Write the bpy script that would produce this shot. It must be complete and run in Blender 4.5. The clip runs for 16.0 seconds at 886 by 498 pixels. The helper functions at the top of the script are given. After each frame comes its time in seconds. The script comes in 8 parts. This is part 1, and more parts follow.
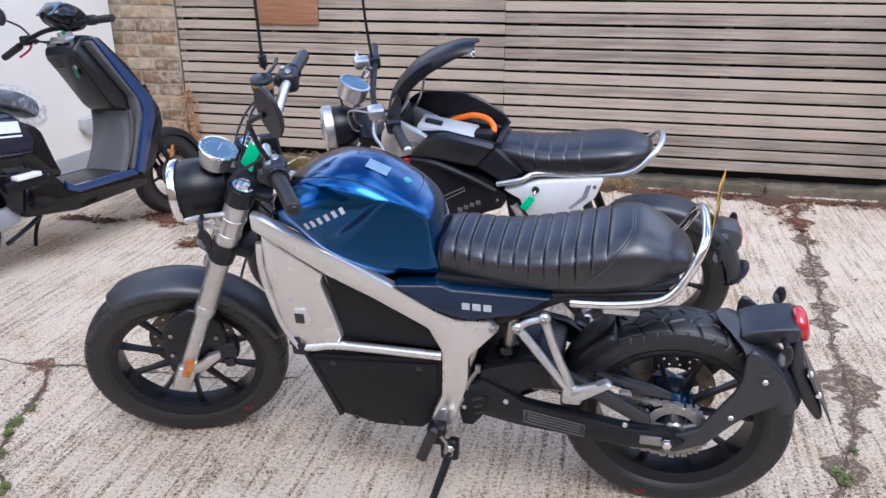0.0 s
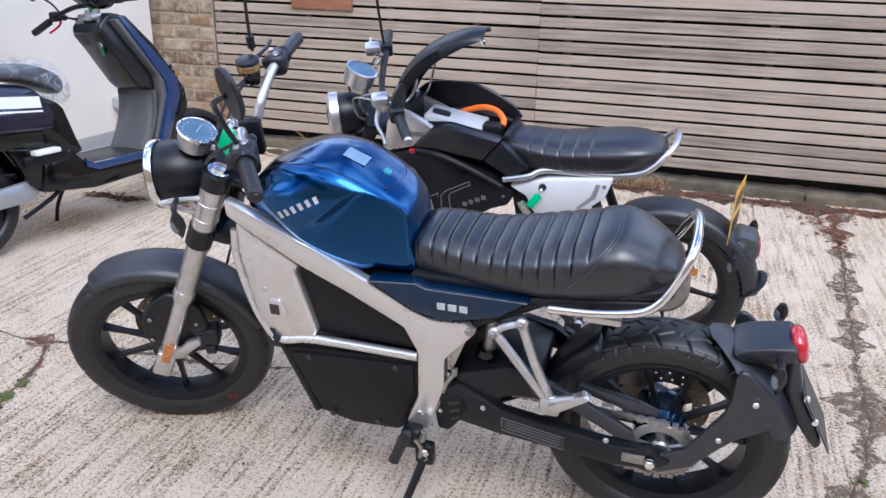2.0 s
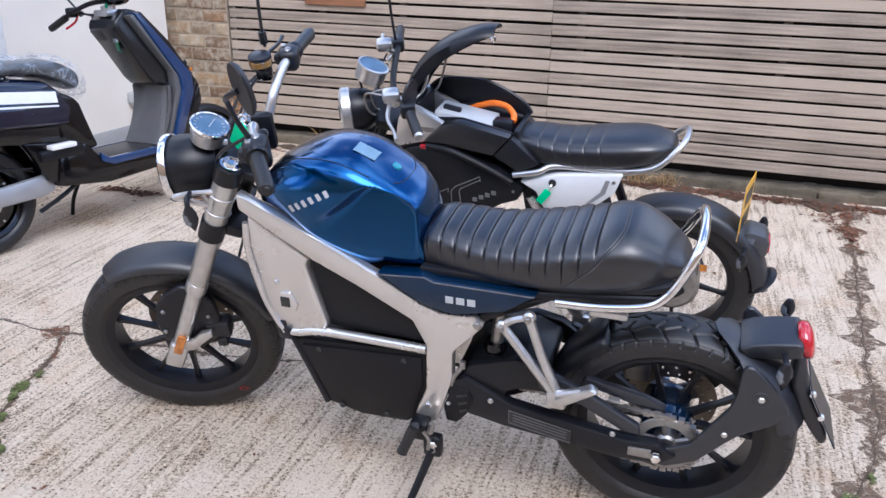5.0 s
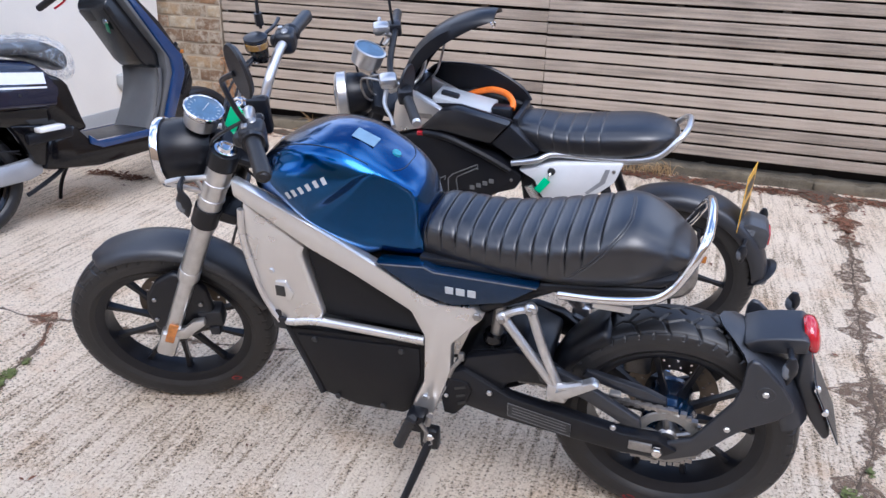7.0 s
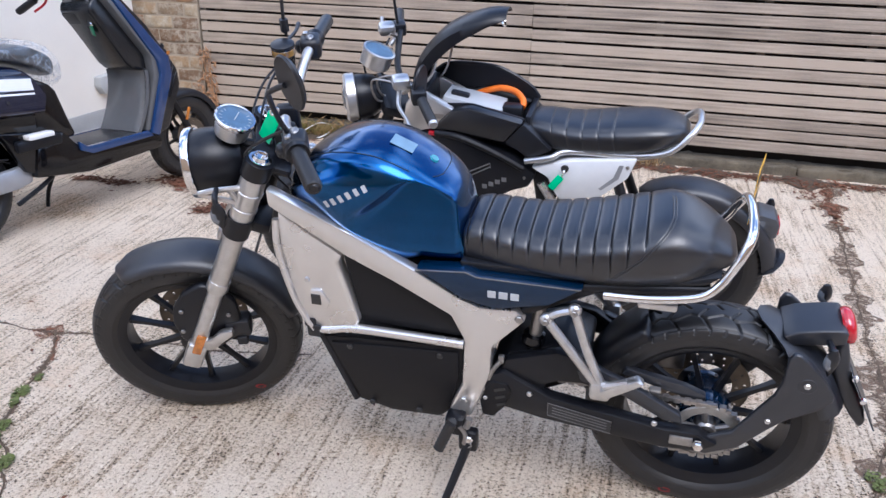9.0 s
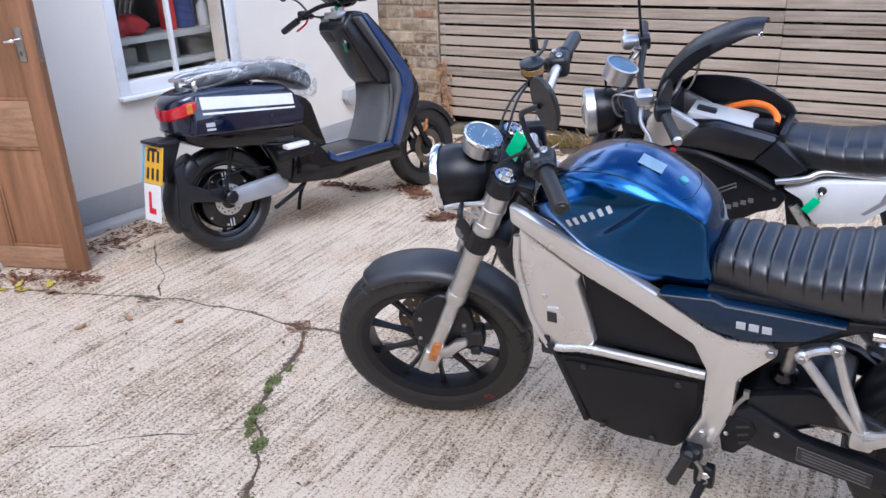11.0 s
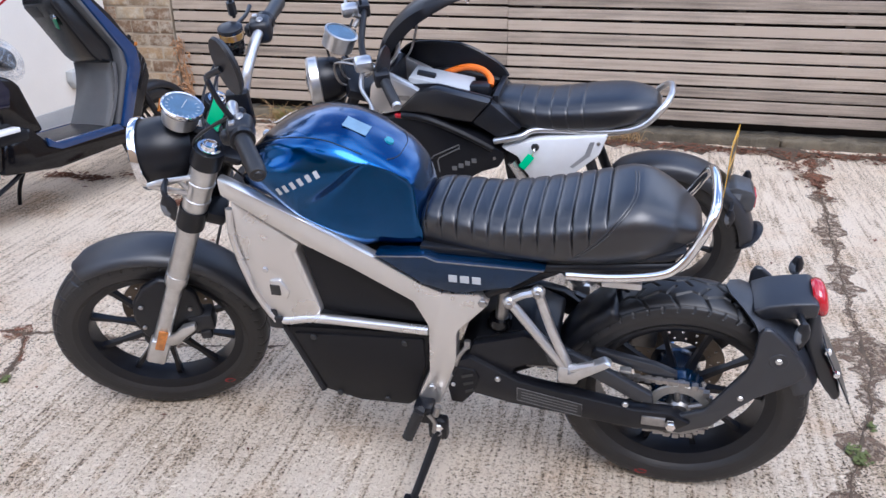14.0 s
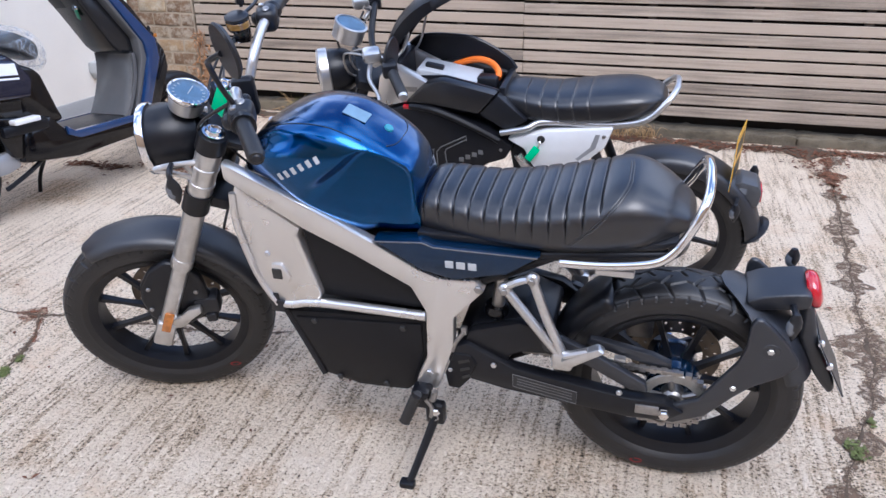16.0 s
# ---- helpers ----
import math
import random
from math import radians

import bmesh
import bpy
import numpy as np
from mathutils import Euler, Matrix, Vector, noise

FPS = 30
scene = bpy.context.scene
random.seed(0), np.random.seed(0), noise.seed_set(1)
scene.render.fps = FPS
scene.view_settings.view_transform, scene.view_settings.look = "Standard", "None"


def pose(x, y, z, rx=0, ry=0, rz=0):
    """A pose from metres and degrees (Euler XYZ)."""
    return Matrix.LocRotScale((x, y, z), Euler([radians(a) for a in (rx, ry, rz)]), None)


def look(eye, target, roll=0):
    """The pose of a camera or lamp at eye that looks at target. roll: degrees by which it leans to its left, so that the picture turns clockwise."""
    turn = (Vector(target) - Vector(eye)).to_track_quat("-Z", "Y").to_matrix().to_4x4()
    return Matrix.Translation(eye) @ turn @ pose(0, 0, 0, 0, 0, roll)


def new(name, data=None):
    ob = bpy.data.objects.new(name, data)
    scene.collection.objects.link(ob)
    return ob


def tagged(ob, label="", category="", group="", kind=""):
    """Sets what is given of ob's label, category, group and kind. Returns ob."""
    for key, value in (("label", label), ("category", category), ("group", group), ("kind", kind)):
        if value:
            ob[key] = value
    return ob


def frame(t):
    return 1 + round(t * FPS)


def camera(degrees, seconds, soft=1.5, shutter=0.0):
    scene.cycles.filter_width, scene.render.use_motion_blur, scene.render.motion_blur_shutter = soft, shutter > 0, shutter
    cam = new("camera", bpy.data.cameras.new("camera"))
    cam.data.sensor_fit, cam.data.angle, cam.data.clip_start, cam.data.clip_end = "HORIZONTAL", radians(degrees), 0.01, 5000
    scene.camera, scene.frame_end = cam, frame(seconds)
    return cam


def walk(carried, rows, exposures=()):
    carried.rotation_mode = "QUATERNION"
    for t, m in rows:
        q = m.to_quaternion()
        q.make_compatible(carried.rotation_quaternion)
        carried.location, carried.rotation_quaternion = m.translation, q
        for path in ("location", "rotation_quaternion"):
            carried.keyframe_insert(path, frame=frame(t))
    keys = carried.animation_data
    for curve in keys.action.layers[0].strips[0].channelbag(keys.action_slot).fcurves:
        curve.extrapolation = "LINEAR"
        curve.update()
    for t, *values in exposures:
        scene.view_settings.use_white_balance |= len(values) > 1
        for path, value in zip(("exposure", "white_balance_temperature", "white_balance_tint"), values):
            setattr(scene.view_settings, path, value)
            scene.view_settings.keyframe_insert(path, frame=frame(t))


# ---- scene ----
cam = camera(57.6, 16.0)
PATH = [
    (0, (0.194, 0.168, 1.464), (0.107, 2.036, 0.754), -0.3),
    (0.5, (0.263, 0.237, 1.456), (0.176, 2.105, 0.746), -0.1),
    (1, (0.338, 0.279, 1.442), (0.199, 2.144, 0.733), 0.1),
    (1.5, (0.352, 0.284, 1.442), (0.15, 2.139, 0.72), 0.4),
    (2, (0.36, 0.272, 1.442), (0.149, 2.123, 0.713), 1.1),
    (2.5, (0.358, 0.259, 1.445), (0.129, 2.107, 0.716), 1.3),
    (3, (0.36, 0.259, 1.444), (0.123, 2.106, 0.715), 1.1),
    (3.5, (0.375, 0.255, 1.441), (0.134, 2.102, 0.711), 1.0),
    (4, (0.374, 0.252, 1.444), (0.133, 2.097, 0.711), 1.0),
    (6.5, (0.372, 0.269, 1.44), (0.132, 2.105, 0.684), 1.2),
    (7, (0.342, 0.291, 1.433), (0.129, 2.126, 0.666), 1.9),
    (7.5, (0.216, 0.292, 1.457), (0.064, 2.137, 0.7), 2.7),
    (8, (0.159, 0.284, 1.46), (0.016, 2.127, 0.696), 2.3),
    (10.3, (0.159, 0.286, 1.462), (0.031, 2.106, 0.642), -0.8),
    (10.5, (0.139, 0.292, 1.471), (-0.107, 2.099, 0.65), -2.1),
    (10.7, (0.102, 0.279, 1.477), (-0.301, 2.061, 0.665), -2.7),
    (11, (0.096, 0.288, 1.481), (-0.54, 2.023, 0.717), -2.3),
    (11.5, (0.092, 0.284, 1.486), (-0.596, 2.006, 0.736), -0.9),
    (12, (0.099, 0.287, 1.479), (-0.533, 2.03, 0.729), 0.4),
    (12.5, (0.117, 0.292, 1.476), (-0.433, 2.064, 0.729), 1.3),
    (13, (0.153, 0.307, 1.465), (-0.203, 2.125, 0.713), 1.8),
    (13.5, (0.202, 0.337, 1.455), (0.087, 2.171, 0.664), 1.2),
    (14, (0.243, 0.339, 1.437), (0.132, 2.159, 0.616), -0.7),
    (14.5, (0.286, 0.323, 1.425), (0.16, 2.138, 0.594), -1.0),
    (15, (0.295, 0.308, 1.421), (0.148, 2.123, 0.595), -0.6),
    (15.5, (0.301, 0.305, 1.425), (0.145, 2.12, 0.599), -0.3),
    (16, (0.303, 0.306, 1.425), (0.137, 2.12, 0.599), -0.5),
]
walk(cam, [(t, look(eye, target, roll)) for t, eye, target, roll in PATH], [(0, 1.15, 5450, 14), (16, 1.15, 5450, 14)])

# ---- light ----
world = bpy.data.worlds.new("sky")
scene.world = world
world.use_nodes = True
wn = world.node_tree.nodes
sky = wn.new("ShaderNodeTexSky")
sky.sky_type = "NISHITA"
sky.sun_disc = False
SUN_EL, SUN_ROT = radians(50), radians(162)
sky.sun_elevation, sky.sun_rotation = SUN_EL, SUN_ROT
sky.air_density, sky.dust_density, sky.ozone_density = 1.0, 1.0, 1.0
# broken white cloud over the whole sky
cloud, cover, mixed = wn.new("ShaderNodeTexNoise"), wn.new("ShaderNodeMapRange"), wn.new("ShaderNodeMix")
cloud.inputs["Scale"].default_value, cloud.inputs["Detail"].default_value, cloud.inputs["Roughness"].default_value = 2.6, 5, 0.55
cloud.noise_dimensions, cloud.inputs["W"].default_value = "4D", 46.8
cover.inputs["From Min"].default_value, cover.inputs["From Max"].default_value = 0.42, 0.62
mixed.data_type = "RGBA"
mixed.inputs[7].default_value = (9.0, 9.1, 9.4, 1)
world.node_tree.links.new(cloud.outputs["Fac"], cover.inputs["Value"])
world.node_tree.links.new(cover.outputs["Result"], mixed.inputs[0])
world.node_tree.links.new(sky.outputs["Color"], mixed.inputs[6])
world.node_tree.links.new(mixed.outputs[2], wn["Background"].inputs["Color"])
wn["Background"].inputs["Strength"].default_value = 0.132
sun_data = bpy.data.lights.new("sun", "SUN")
sun_data.energy, sun_data.angle, sun_data.color = 0.95, radians(32), (1.0, 0.90, 0.77)
sun = new("sun", sun_data)
sun_from = Vector((math.sin(SUN_ROT) * math.cos(SUN_EL), math.cos(SUN_ROT) * math.cos(SUN_EL), math.sin(SUN_EL)))
sun.matrix_world = look(sun_from * 20, (0, 0, 0))


# ---- materials ----
def material(name, color, rough=0.5, metal=0.0, spread=0.15, scale=30.0, bump=0.0, fine=250.0, coat=0.0, coat_rough=0.03, spec=0.5, per_object=0.0, stretch=(1, 1, 1)):
    """A surface with colour variation at two scales and a fine relief."""
    m = bpy.data.materials.new(name)
    m.use_nodes = True
    nt = m.node_tree
    n, l = nt.nodes, nt.links
    b = n["Principled BSDF"]
    b.inputs["Metallic"].default_value = metal
    b.inputs["Specular IOR Level"].default_value = spec
    b.inputs["Coat Weight"].default_value = coat
    b.inputs["Coat Roughness"].default_value = coat_rough
    tc = n.new("ShaderNodeTexCoord")
    mp = n.new("ShaderNodeMapping")
    mp.inputs["Scale"].default_value = stretch
    l.new(tc.outputs["Object"], mp.inputs["Vector"])
    big, small = n.new("ShaderNodeTexNoise"), n.new("ShaderNodeTexNoise")
    big.inputs["Scale"].default_value, small.inputs["Scale"].default_value = scale, fine
    big.inputs["Detail"].default_value = small.inputs["Detail"].default_value = 4
    for t in (big, small):
        l.new(mp.outputs["Vector"], t.inputs["Vector"])
    mix = n.new("ShaderNodeMath")
    mix.operation = "MULTIPLY_ADD"
    l.new(small.outputs["Fac"], mix.inputs[0])
    mix.inputs[1].default_value = 0.4
    l.new(big.outputs["Fac"], mix.inputs[2])
    value = mix.outputs[0]
    if per_object:
        info, add = n.new("ShaderNodeObjectInfo"), n.new("ShaderNodeMath")
        add.operation = "MULTIPLY_ADD"
        l.new(info.outputs["Random"], add.inputs[0])
        add.inputs[1].default_value = per_object
        l.new(value, add.inputs[2])
        value = add.outputs[0]
    ramp = n.new("ShaderNodeValToRGB")
    lo, hi = ramp.color_ramp.elements
    lo.position, hi.position = 0.35, 1.05 + per_object * 0.5
    lo.color = tuple(c * (1 - spread) for c in color) + (1,)
    hi.color = tuple(min(1, c * (1 + spread)) for c in color) + (1,)
    l.new(value, ramp.inputs["Fac"])
    l.new(ramp.outputs["Color"], b.inputs["Base Color"])
    rr = n.new("ShaderNodeMapRange")
    rr.inputs["To Min"].default_value, rr.inputs["To Max"].default_value = rough * 0.85, min(1, rough * 1.15)
    l.new(big.outputs["Fac"], rr.inputs["Value"])
    l.new(rr.outputs["Result"], b.inputs["Roughness"])
    if bump:
        bp = n.new("ShaderNodeBump")
        bp.inputs["Strength"].default_value, bp.inputs["Distance"].default_value = 0.6, bump
        l.new(small.outputs["Fac"], bp.inputs["Height"])
        l.new(bp.outputs["Normal"], b.inputs["Normal"])
    return m


def glass(name, color=(1, 1, 1), rough=0.0):
    m = bpy.data.materials.new(name)
    m.use_nodes = True
    b = m.node_tree.nodes["Principled BSDF"]
    b.inputs["Base Color"].default_value = (*color, 1)
    b.inputs["Roughness"].default_value = rough
    b.inputs["Transmission Weight"].default_value = 1.0
    b.inputs["IOR"].default_value = 1.45
    return m


RUBBER = material("tyre rubber", (0.0095, 0.0095, 0.0105), 0.42, spread=0.35, bump=0.0005, fine=400, spec=0.6)
SATIN = material("satin black paint", (0.006, 0.0065, 0.009), 0.34, spread=0.2, bump=0.0002, fine=600, spec=0.36)
GLOSS = material("gloss black paint", (0.003, 0.003, 0.004), 0.12, spread=0.2, coat=0.1, spec=0.45)
PLASTIC = material("black plastic", (0.0085, 0.0095, 0.013), 0.38, spread=0.2, bump=0.0004, fine=700, spec=0.48)
LEATHER = material("black leatherette", (0.0055, 0.006, 0.0085), 0.36, spread=0.25, bump=0.0005, fine=420, spec=0.8, coat=0.25, coat_rough=0.24)
SILVER = material("silver paint", (0.70, 0.685, 0.668), 0.28, metal=0.85, spread=0.03, scale=6, fine=40)
ALLOY = material("brushed alloy", (0.60, 0.595, 0.59), 0.30, metal=0.9, spread=0.12, scale=40)
GREY_PAINT = material("grey arm paint", (0.34, 0.35, 0.37), 0.35, metal=0.4, spread=0.08, scale=14)
CHROME = material("chrome", (0.80, 0.80, 0.81), 0.07, metal=1.0, spread=0.03)
DISC_STEEL = material("worn brake disc steel", (0.15, 0.125, 0.10), 0.35, metal=0.8, spread=0.3, scale=30)
STEEL = material("dull steel", (0.33, 0.32, 0.31), 0.36, metal=0.9, spread=0.25, scale=60)
BLUE = material("metallic blue paint", (0.002, 0.068, 0.215), 0.20, metal=1.0, spread=0.10, scale=8, fine=1600, coat=0.55, coat_rough=0.02)
DEEP_BLUE = material("deep blue paint", (0.002, 0.021, 0.060), 0.18, metal=0.5, spread=0.10, fine=1500, coat=0.4)
NAVY = material("navy lacquer", (0.004, 0.008, 0.028), 0.08, metal=0.2, spread=0.1, fine=1500, coat=1.0)
BLADE_BLUE = material("blue trim plastic", (0.008, 0.034, 0.115), 0.2, spread=0.1, coat=0.9)
WHITE_PAINT = material("white gloss paint", (0.74, 0.75, 0.76), 0.25, spread=0.04, coat=0.4)
DECAL = material("pale decal film", (0.44, 0.46, 0.48), 0.4, spread=0.05)
GREY_DECAL = material("grey decal film", (0.12, 0.12, 0.12), 0.4, spread=0.1)
# blue in the dial colour stands in for sky mirrored in the glass
DIAL = material("dial face", (0.07, 0.13, 0.21), 0.35, spread=0.4, coat=0.25)
AMBER = material("amber lens", (0.44, 0.15, 0.02), 0.15, spread=0.45, scale=60, coat=0.8)
RED_LENS = material("red lens", (0.42, 0.008, 0.018), 0.12, spread=0.15, coat=0.8)
CLEAR_LENS = material("clear lamp lens", (0.62, 0.66, 0.68), 0.06, metal=0.5, spread=0.1, coat=1.0)
GREEN_TAG = material("green plastic tag", (0.0, 0.58, 0.25), 0.4, spread=0.08)
ORANGE = material("orange cable sleeve", (0.80, 0.17, 0.01), 0.42, spread=0.1)
YELLOW_PLATE = material("yellow plate film", (0.72, 0.40, 0.02), 0.3, spread=0.08)
WHITE_PLATE = material("white plate film", (0.78, 0.78, 0.77), 0.35, spread=0.05)
BLACK_INK = material("black ink", (0.02, 0.02, 0.02), 0.4)
FADED_RED = material("faded red paint", (0.20, 0.012, 0.015), 0.5, spread=0.3)
RED_INK = material("red ink", (0.62, 0.01, 0.02), 0.4)
BLUE_INK = material("blue ink", (0.08, 0.42, 0.70), 0.4)
SLATE = material("weathered larch", (0.240, 0.196, 0.152), 0.85, spread=0.80, scale=4, fine=75, bump=0.004, per_object=0.40, stretch=(0.6, 8, 12))
BATTEN = material("dark fence batten", (0.12, 0.10, 0.082), 0.9, spread=0.3, scale=10, bump=0.001)
GAP_DARK = material("dark fence gap shade", (0.020, 0.017, 0.015), 0.9, spread=0.2)
RENDER_WALL = material("painted render", (0.78, 0.735, 0.655), 0.8, spread=0.07, scale=2.2, fine=120, bump=0.0015)
PLINTH_PAINT = material("grey plinth paint", (0.38, 0.385, 0.38), 0.75, spread=0.15, scale=4, fine=100, bump=0.001)
UPVC = material("white window frame", (0.80, 0.81, 0.82), 0.28, spread=0.03, scale=6)
BRICK = material("yellow stock brick", (0.30, 0.20, 0.118), 0.9, spread=0.62, scale=9, fine=90, bump=0.004, per_object=0.5)
SHIELD_BLACK = material("polished black plastic", (0.009, 0.010, 0.012), 0.24, spread=0.2, spec=0.5)
MORTAR = material("lime mortar", (0.34, 0.28, 0.205), 0.95, spread=0.25, scale=14, fine=160, bump=0.004)
STONE = material("mossy kerb stone", (0.092, 0.075, 0.050), 0.95, spread=0.75, scale=11, fine=90, bump=0.006, per_object=0.3)
GREY_PLASTIC = material("dark grey plastic", (0.05, 0.054, 0.062), 0.36, spread=0.2, spec=0.7)
CASE = material("matt black casing", (0.0055, 0.0055, 0.007), 0.48, spread=0.2, bump=0.0003, fine=600, spec=0.28)
GUARD = material("moulded black guard", (0.0135, 0.0155, 0.021), 0.40, spread=0.2, bump=0.0003, fine=700, spec=0.75)
# gloss black shield plastic, base lightened to grey for the brightness it reflects
INNER_SHEEN = material("inner plastic greyed for reflection", (0.10, 0.102, 0.105), 0.17, spread=0.05, spec=0.7)
DARK_TAG = material("dark green tag", (0.0, 0.17, 0.075), 0.4, spread=0.08)
DOOR_WOOD = material("varnished door timber", (0.25, 0.122, 0.060), 0.5, spread=0.50, scale=3.2, fine=60, bump=0.0012, coat=0.15, stretch=(7, 7, 0.5))
DOOR_WORN = material("worn door rail", (0.30, 0.17, 0.095), 0.7, spread=0.5, scale=7, fine=60, bump=0.0012, stretch=(1, 8, 8))
SIGN_WOOD = material("red brown board", (0.27, 0.125, 0.06), 0.7, spread=0.35, scale=6, fine=70, bump=0.001, stretch=(0.7, 8, 8))
SOIL = material("joint soil", (0.085, 0.060, 0.038), 0.95, spread=0.5, scale=18, fine=140, bump=0.004)
MOSS = material("moss", (0.105, 0.125, 0.036), 0.9, spread=0.5, scale=40, fine=300, bump=0.003)
STRAW = material("dry stem", (0.40, 0.26, 0.12), 0.8, spread=0.4, scale=20)
BAG = bpy.data.materials.new("clear plastic bag")
BAG.use_nodes = True
_b = BAG.node_tree.nodes["Principled BSDF"]
_b.inputs["Base Color"].default_value = (0.62, 0.70, 0.80, 1)
_b.inputs["Roughness"].default_value = 0.06
_n, _l = BAG.node_tree.nodes, BAG.node_tree.links
_tc, _w, _half, _abs, _mr, _bp = (_n.new("ShaderNode" + k) for k in ("TexCoord", "TexNoise", "Math", "Math", "MapRange", "Bump"))
_w.inputs["Scale"].default_value, _w.inputs["Detail"].default_value, _w.inputs["Distortion"].default_value = 9, 3.5, 1.1
_half.operation, _abs.operation = "SUBTRACT", "ABSOLUTE"
_half.inputs[1].default_value = 0.5
_l.new(_tc.outputs["Object"], _w.inputs["Vector"])
_l.new(_w.outputs["Fac"], _half.inputs[0])
_l.new(_half.outputs[0], _abs.inputs[0])
_mr.inputs["From Min"].default_value, _mr.inputs["From Max"].default_value = 0.0, 0.05
_mr.inputs["To Min"].default_value, _mr.inputs["To Max"].default_value = 0.40, 0.11
_l.new(_abs.outputs[0], _mr.inputs["Value"])
_l.new(_mr.outputs["Result"], _b.inputs["Alpha"])
_bp.inputs["Strength"].default_value, _bp.inputs["Distance"].default_value = 1.0, 0.05
_l.new(_abs.outputs[0], _bp.inputs["Height"])
_l.new(_bp.outputs["Normal"], _b.inputs["Normal"])
PANE = glass("window pane")


def concrete():
    """Tamped concrete: pale cement, exposed grit, ridges left by the tamping board, dirt in patches."""
    m = bpy.data.materials.new("tamped concrete")
    m.use_nodes = True
    nt = m.node_tree
    n, l = nt.nodes, nt.links
    b = n["Principled BSDF"]
    b.inputs["Roughness"].default_value = 0.92
    tc, mp = n.new("ShaderNodeTexCoord"), n.new("ShaderNodeMapping")
    mp.inputs["Rotation"].default_value = (0, 0, radians(RIDGE))
    l.new(tc.outputs["Object"], mp.inputs["Vector"])

    def noise_tex(scale, detail=5, rough=0.6, src=tc.outputs["Object"]):
        t = n.new("ShaderNodeTexNoise")
        t.inputs["Scale"].default_value, t.inputs["Detail"].default_value, t.inputs["Roughness"].default_value = scale, detail, rough
        l.new(src, t.inputs["Vector"])
        return t.outputs["Fac"]

    def mul_add(a, k, c):
        t = n.new("ShaderNodeMath")
        t.operation = "MULTIPLY_ADD"
        l.new(a, t.inputs[0])
        t.inputs[1].default_value = k
        if isinstance(c, (int, float)):
            t.inputs[2].default_value = c
        else:
            l.new(c, t.inputs[2])
        return t.outputs[0]

    stretch = n.new("ShaderNodeMapping")
    stretch.inputs["Scale"].default_value = (1, 0.16, 1)
    l.new(mp.outputs["Vector"], stretch.inputs["Vector"])
    def spread_out(a, lo, hi):
        t = n.new("ShaderNodeMapRange")
        t.inputs["From Min"].default_value, t.inputs["From Max"].default_value = lo, hi
        l.new(a, t.inputs["Value"])
        return t.outputs["Result"]

    ridges = spread_out(noise_tex(46, 3, 0.55, stretch.outputs["Vector"]), 0.34, 0.66)
    grit, pits = spread_out(noise_tex(300, 3), 0.36, 0.64), spread_out(noise_tex(82, 6, 0.71), 0.40, 0.56)
    stones = n.new("ShaderNodeTexVoronoi")
    stones.inputs["Scale"].default_value = 170
    l.new(tc.outputs["Object"], stones.inputs["Vector"])
    pick = n.new("ShaderNodeSeparateColor")
    l.new(stones.outputs["Color"], pick.inputs["Color"])
    long = n.new("ShaderNodeMapping")
    long.inputs["Scale"].default_value = (1, 0.045, 1)
    l.new(mp.outputs["Vector"], long.inputs["Vector"])
    lines = spread_out(noise_tex(52, 2, 0.5, long.outputs["Vector"]), 0.38, 0.52)
    worn = n.new("ShaderNodeMath")
    worn.operation = "MULTIPLY"
    l.new(lines, worn.inputs[0])
    l.new(spread_out(noise_tex(1.9, 4, 0.6), 0.34, 0.60), worn.inputs[1])
    patch, broad = spread_out(noise_tex(3.4, 6, 0.68), 0.34, 0.66), spread_out(noise_tex(0.7, 3), 0.35, 0.65)
    specks = spread_out(noise_tex(125, 2, 0.6), 0.38, 0.46)
    h = mul_add(specks, 0.17, mul_add(worn.outputs[0], 0.24, mul_add(lines, 0.11, mul_add(ridges, 0.16, mul_add(pits, 0.34, mul_add(grit, 0.10, mul_add(pick.outputs["Red"], 0.18, 0.06)))))))
    tone = mul_add(specks, 0.16, mul_add(h, 0.74, mul_add(patch, 0.24, mul_add(broad, 0.12, -0.283))))
    ramp = n.new("ShaderNodeValToRGB")
    e = ramp.color_ramp.elements
    e[0].position, e[0].color = 0.25, (0.085, 0.062, 0.042, 1)
    e[1].position, e[1].color = 0.74, (0.91, 0.772, 0.602, 1)
    mid = ramp.color_ramp.elements.new(0.46)
    mid.color = (0.595, 0.452, 0.300, 1)
    l.new(tone, ramp.inputs["Fac"])
    rust, stain = n.new("ShaderNodeMix"), spread_out(noise_tex(2.1, 7, 0.75), 0.52, 0.74)
    rust.data_type, rust.blend_type = "RGBA", "MULTIPLY"
    rust.inputs[7].default_value = (0.78, 0.60, 0.42, 1)
    l.new(mul_add(stain, 0.75, 0.0), rust.inputs[0])
    l.new(ramp.outputs["Color"], rust.inputs[6])
    l.new(rust.outputs[2], b.inputs["Base Color"])
    bp = n.new("ShaderNodeBump")
    bp.inputs["Strength"].default_value, bp.inputs["Distance"].default_value = 1.0, 0.010
    l.new(h, bp.inputs["Height"])
    l.new(bp.outputs["Normal"], b.inputs["Normal"])
    return m


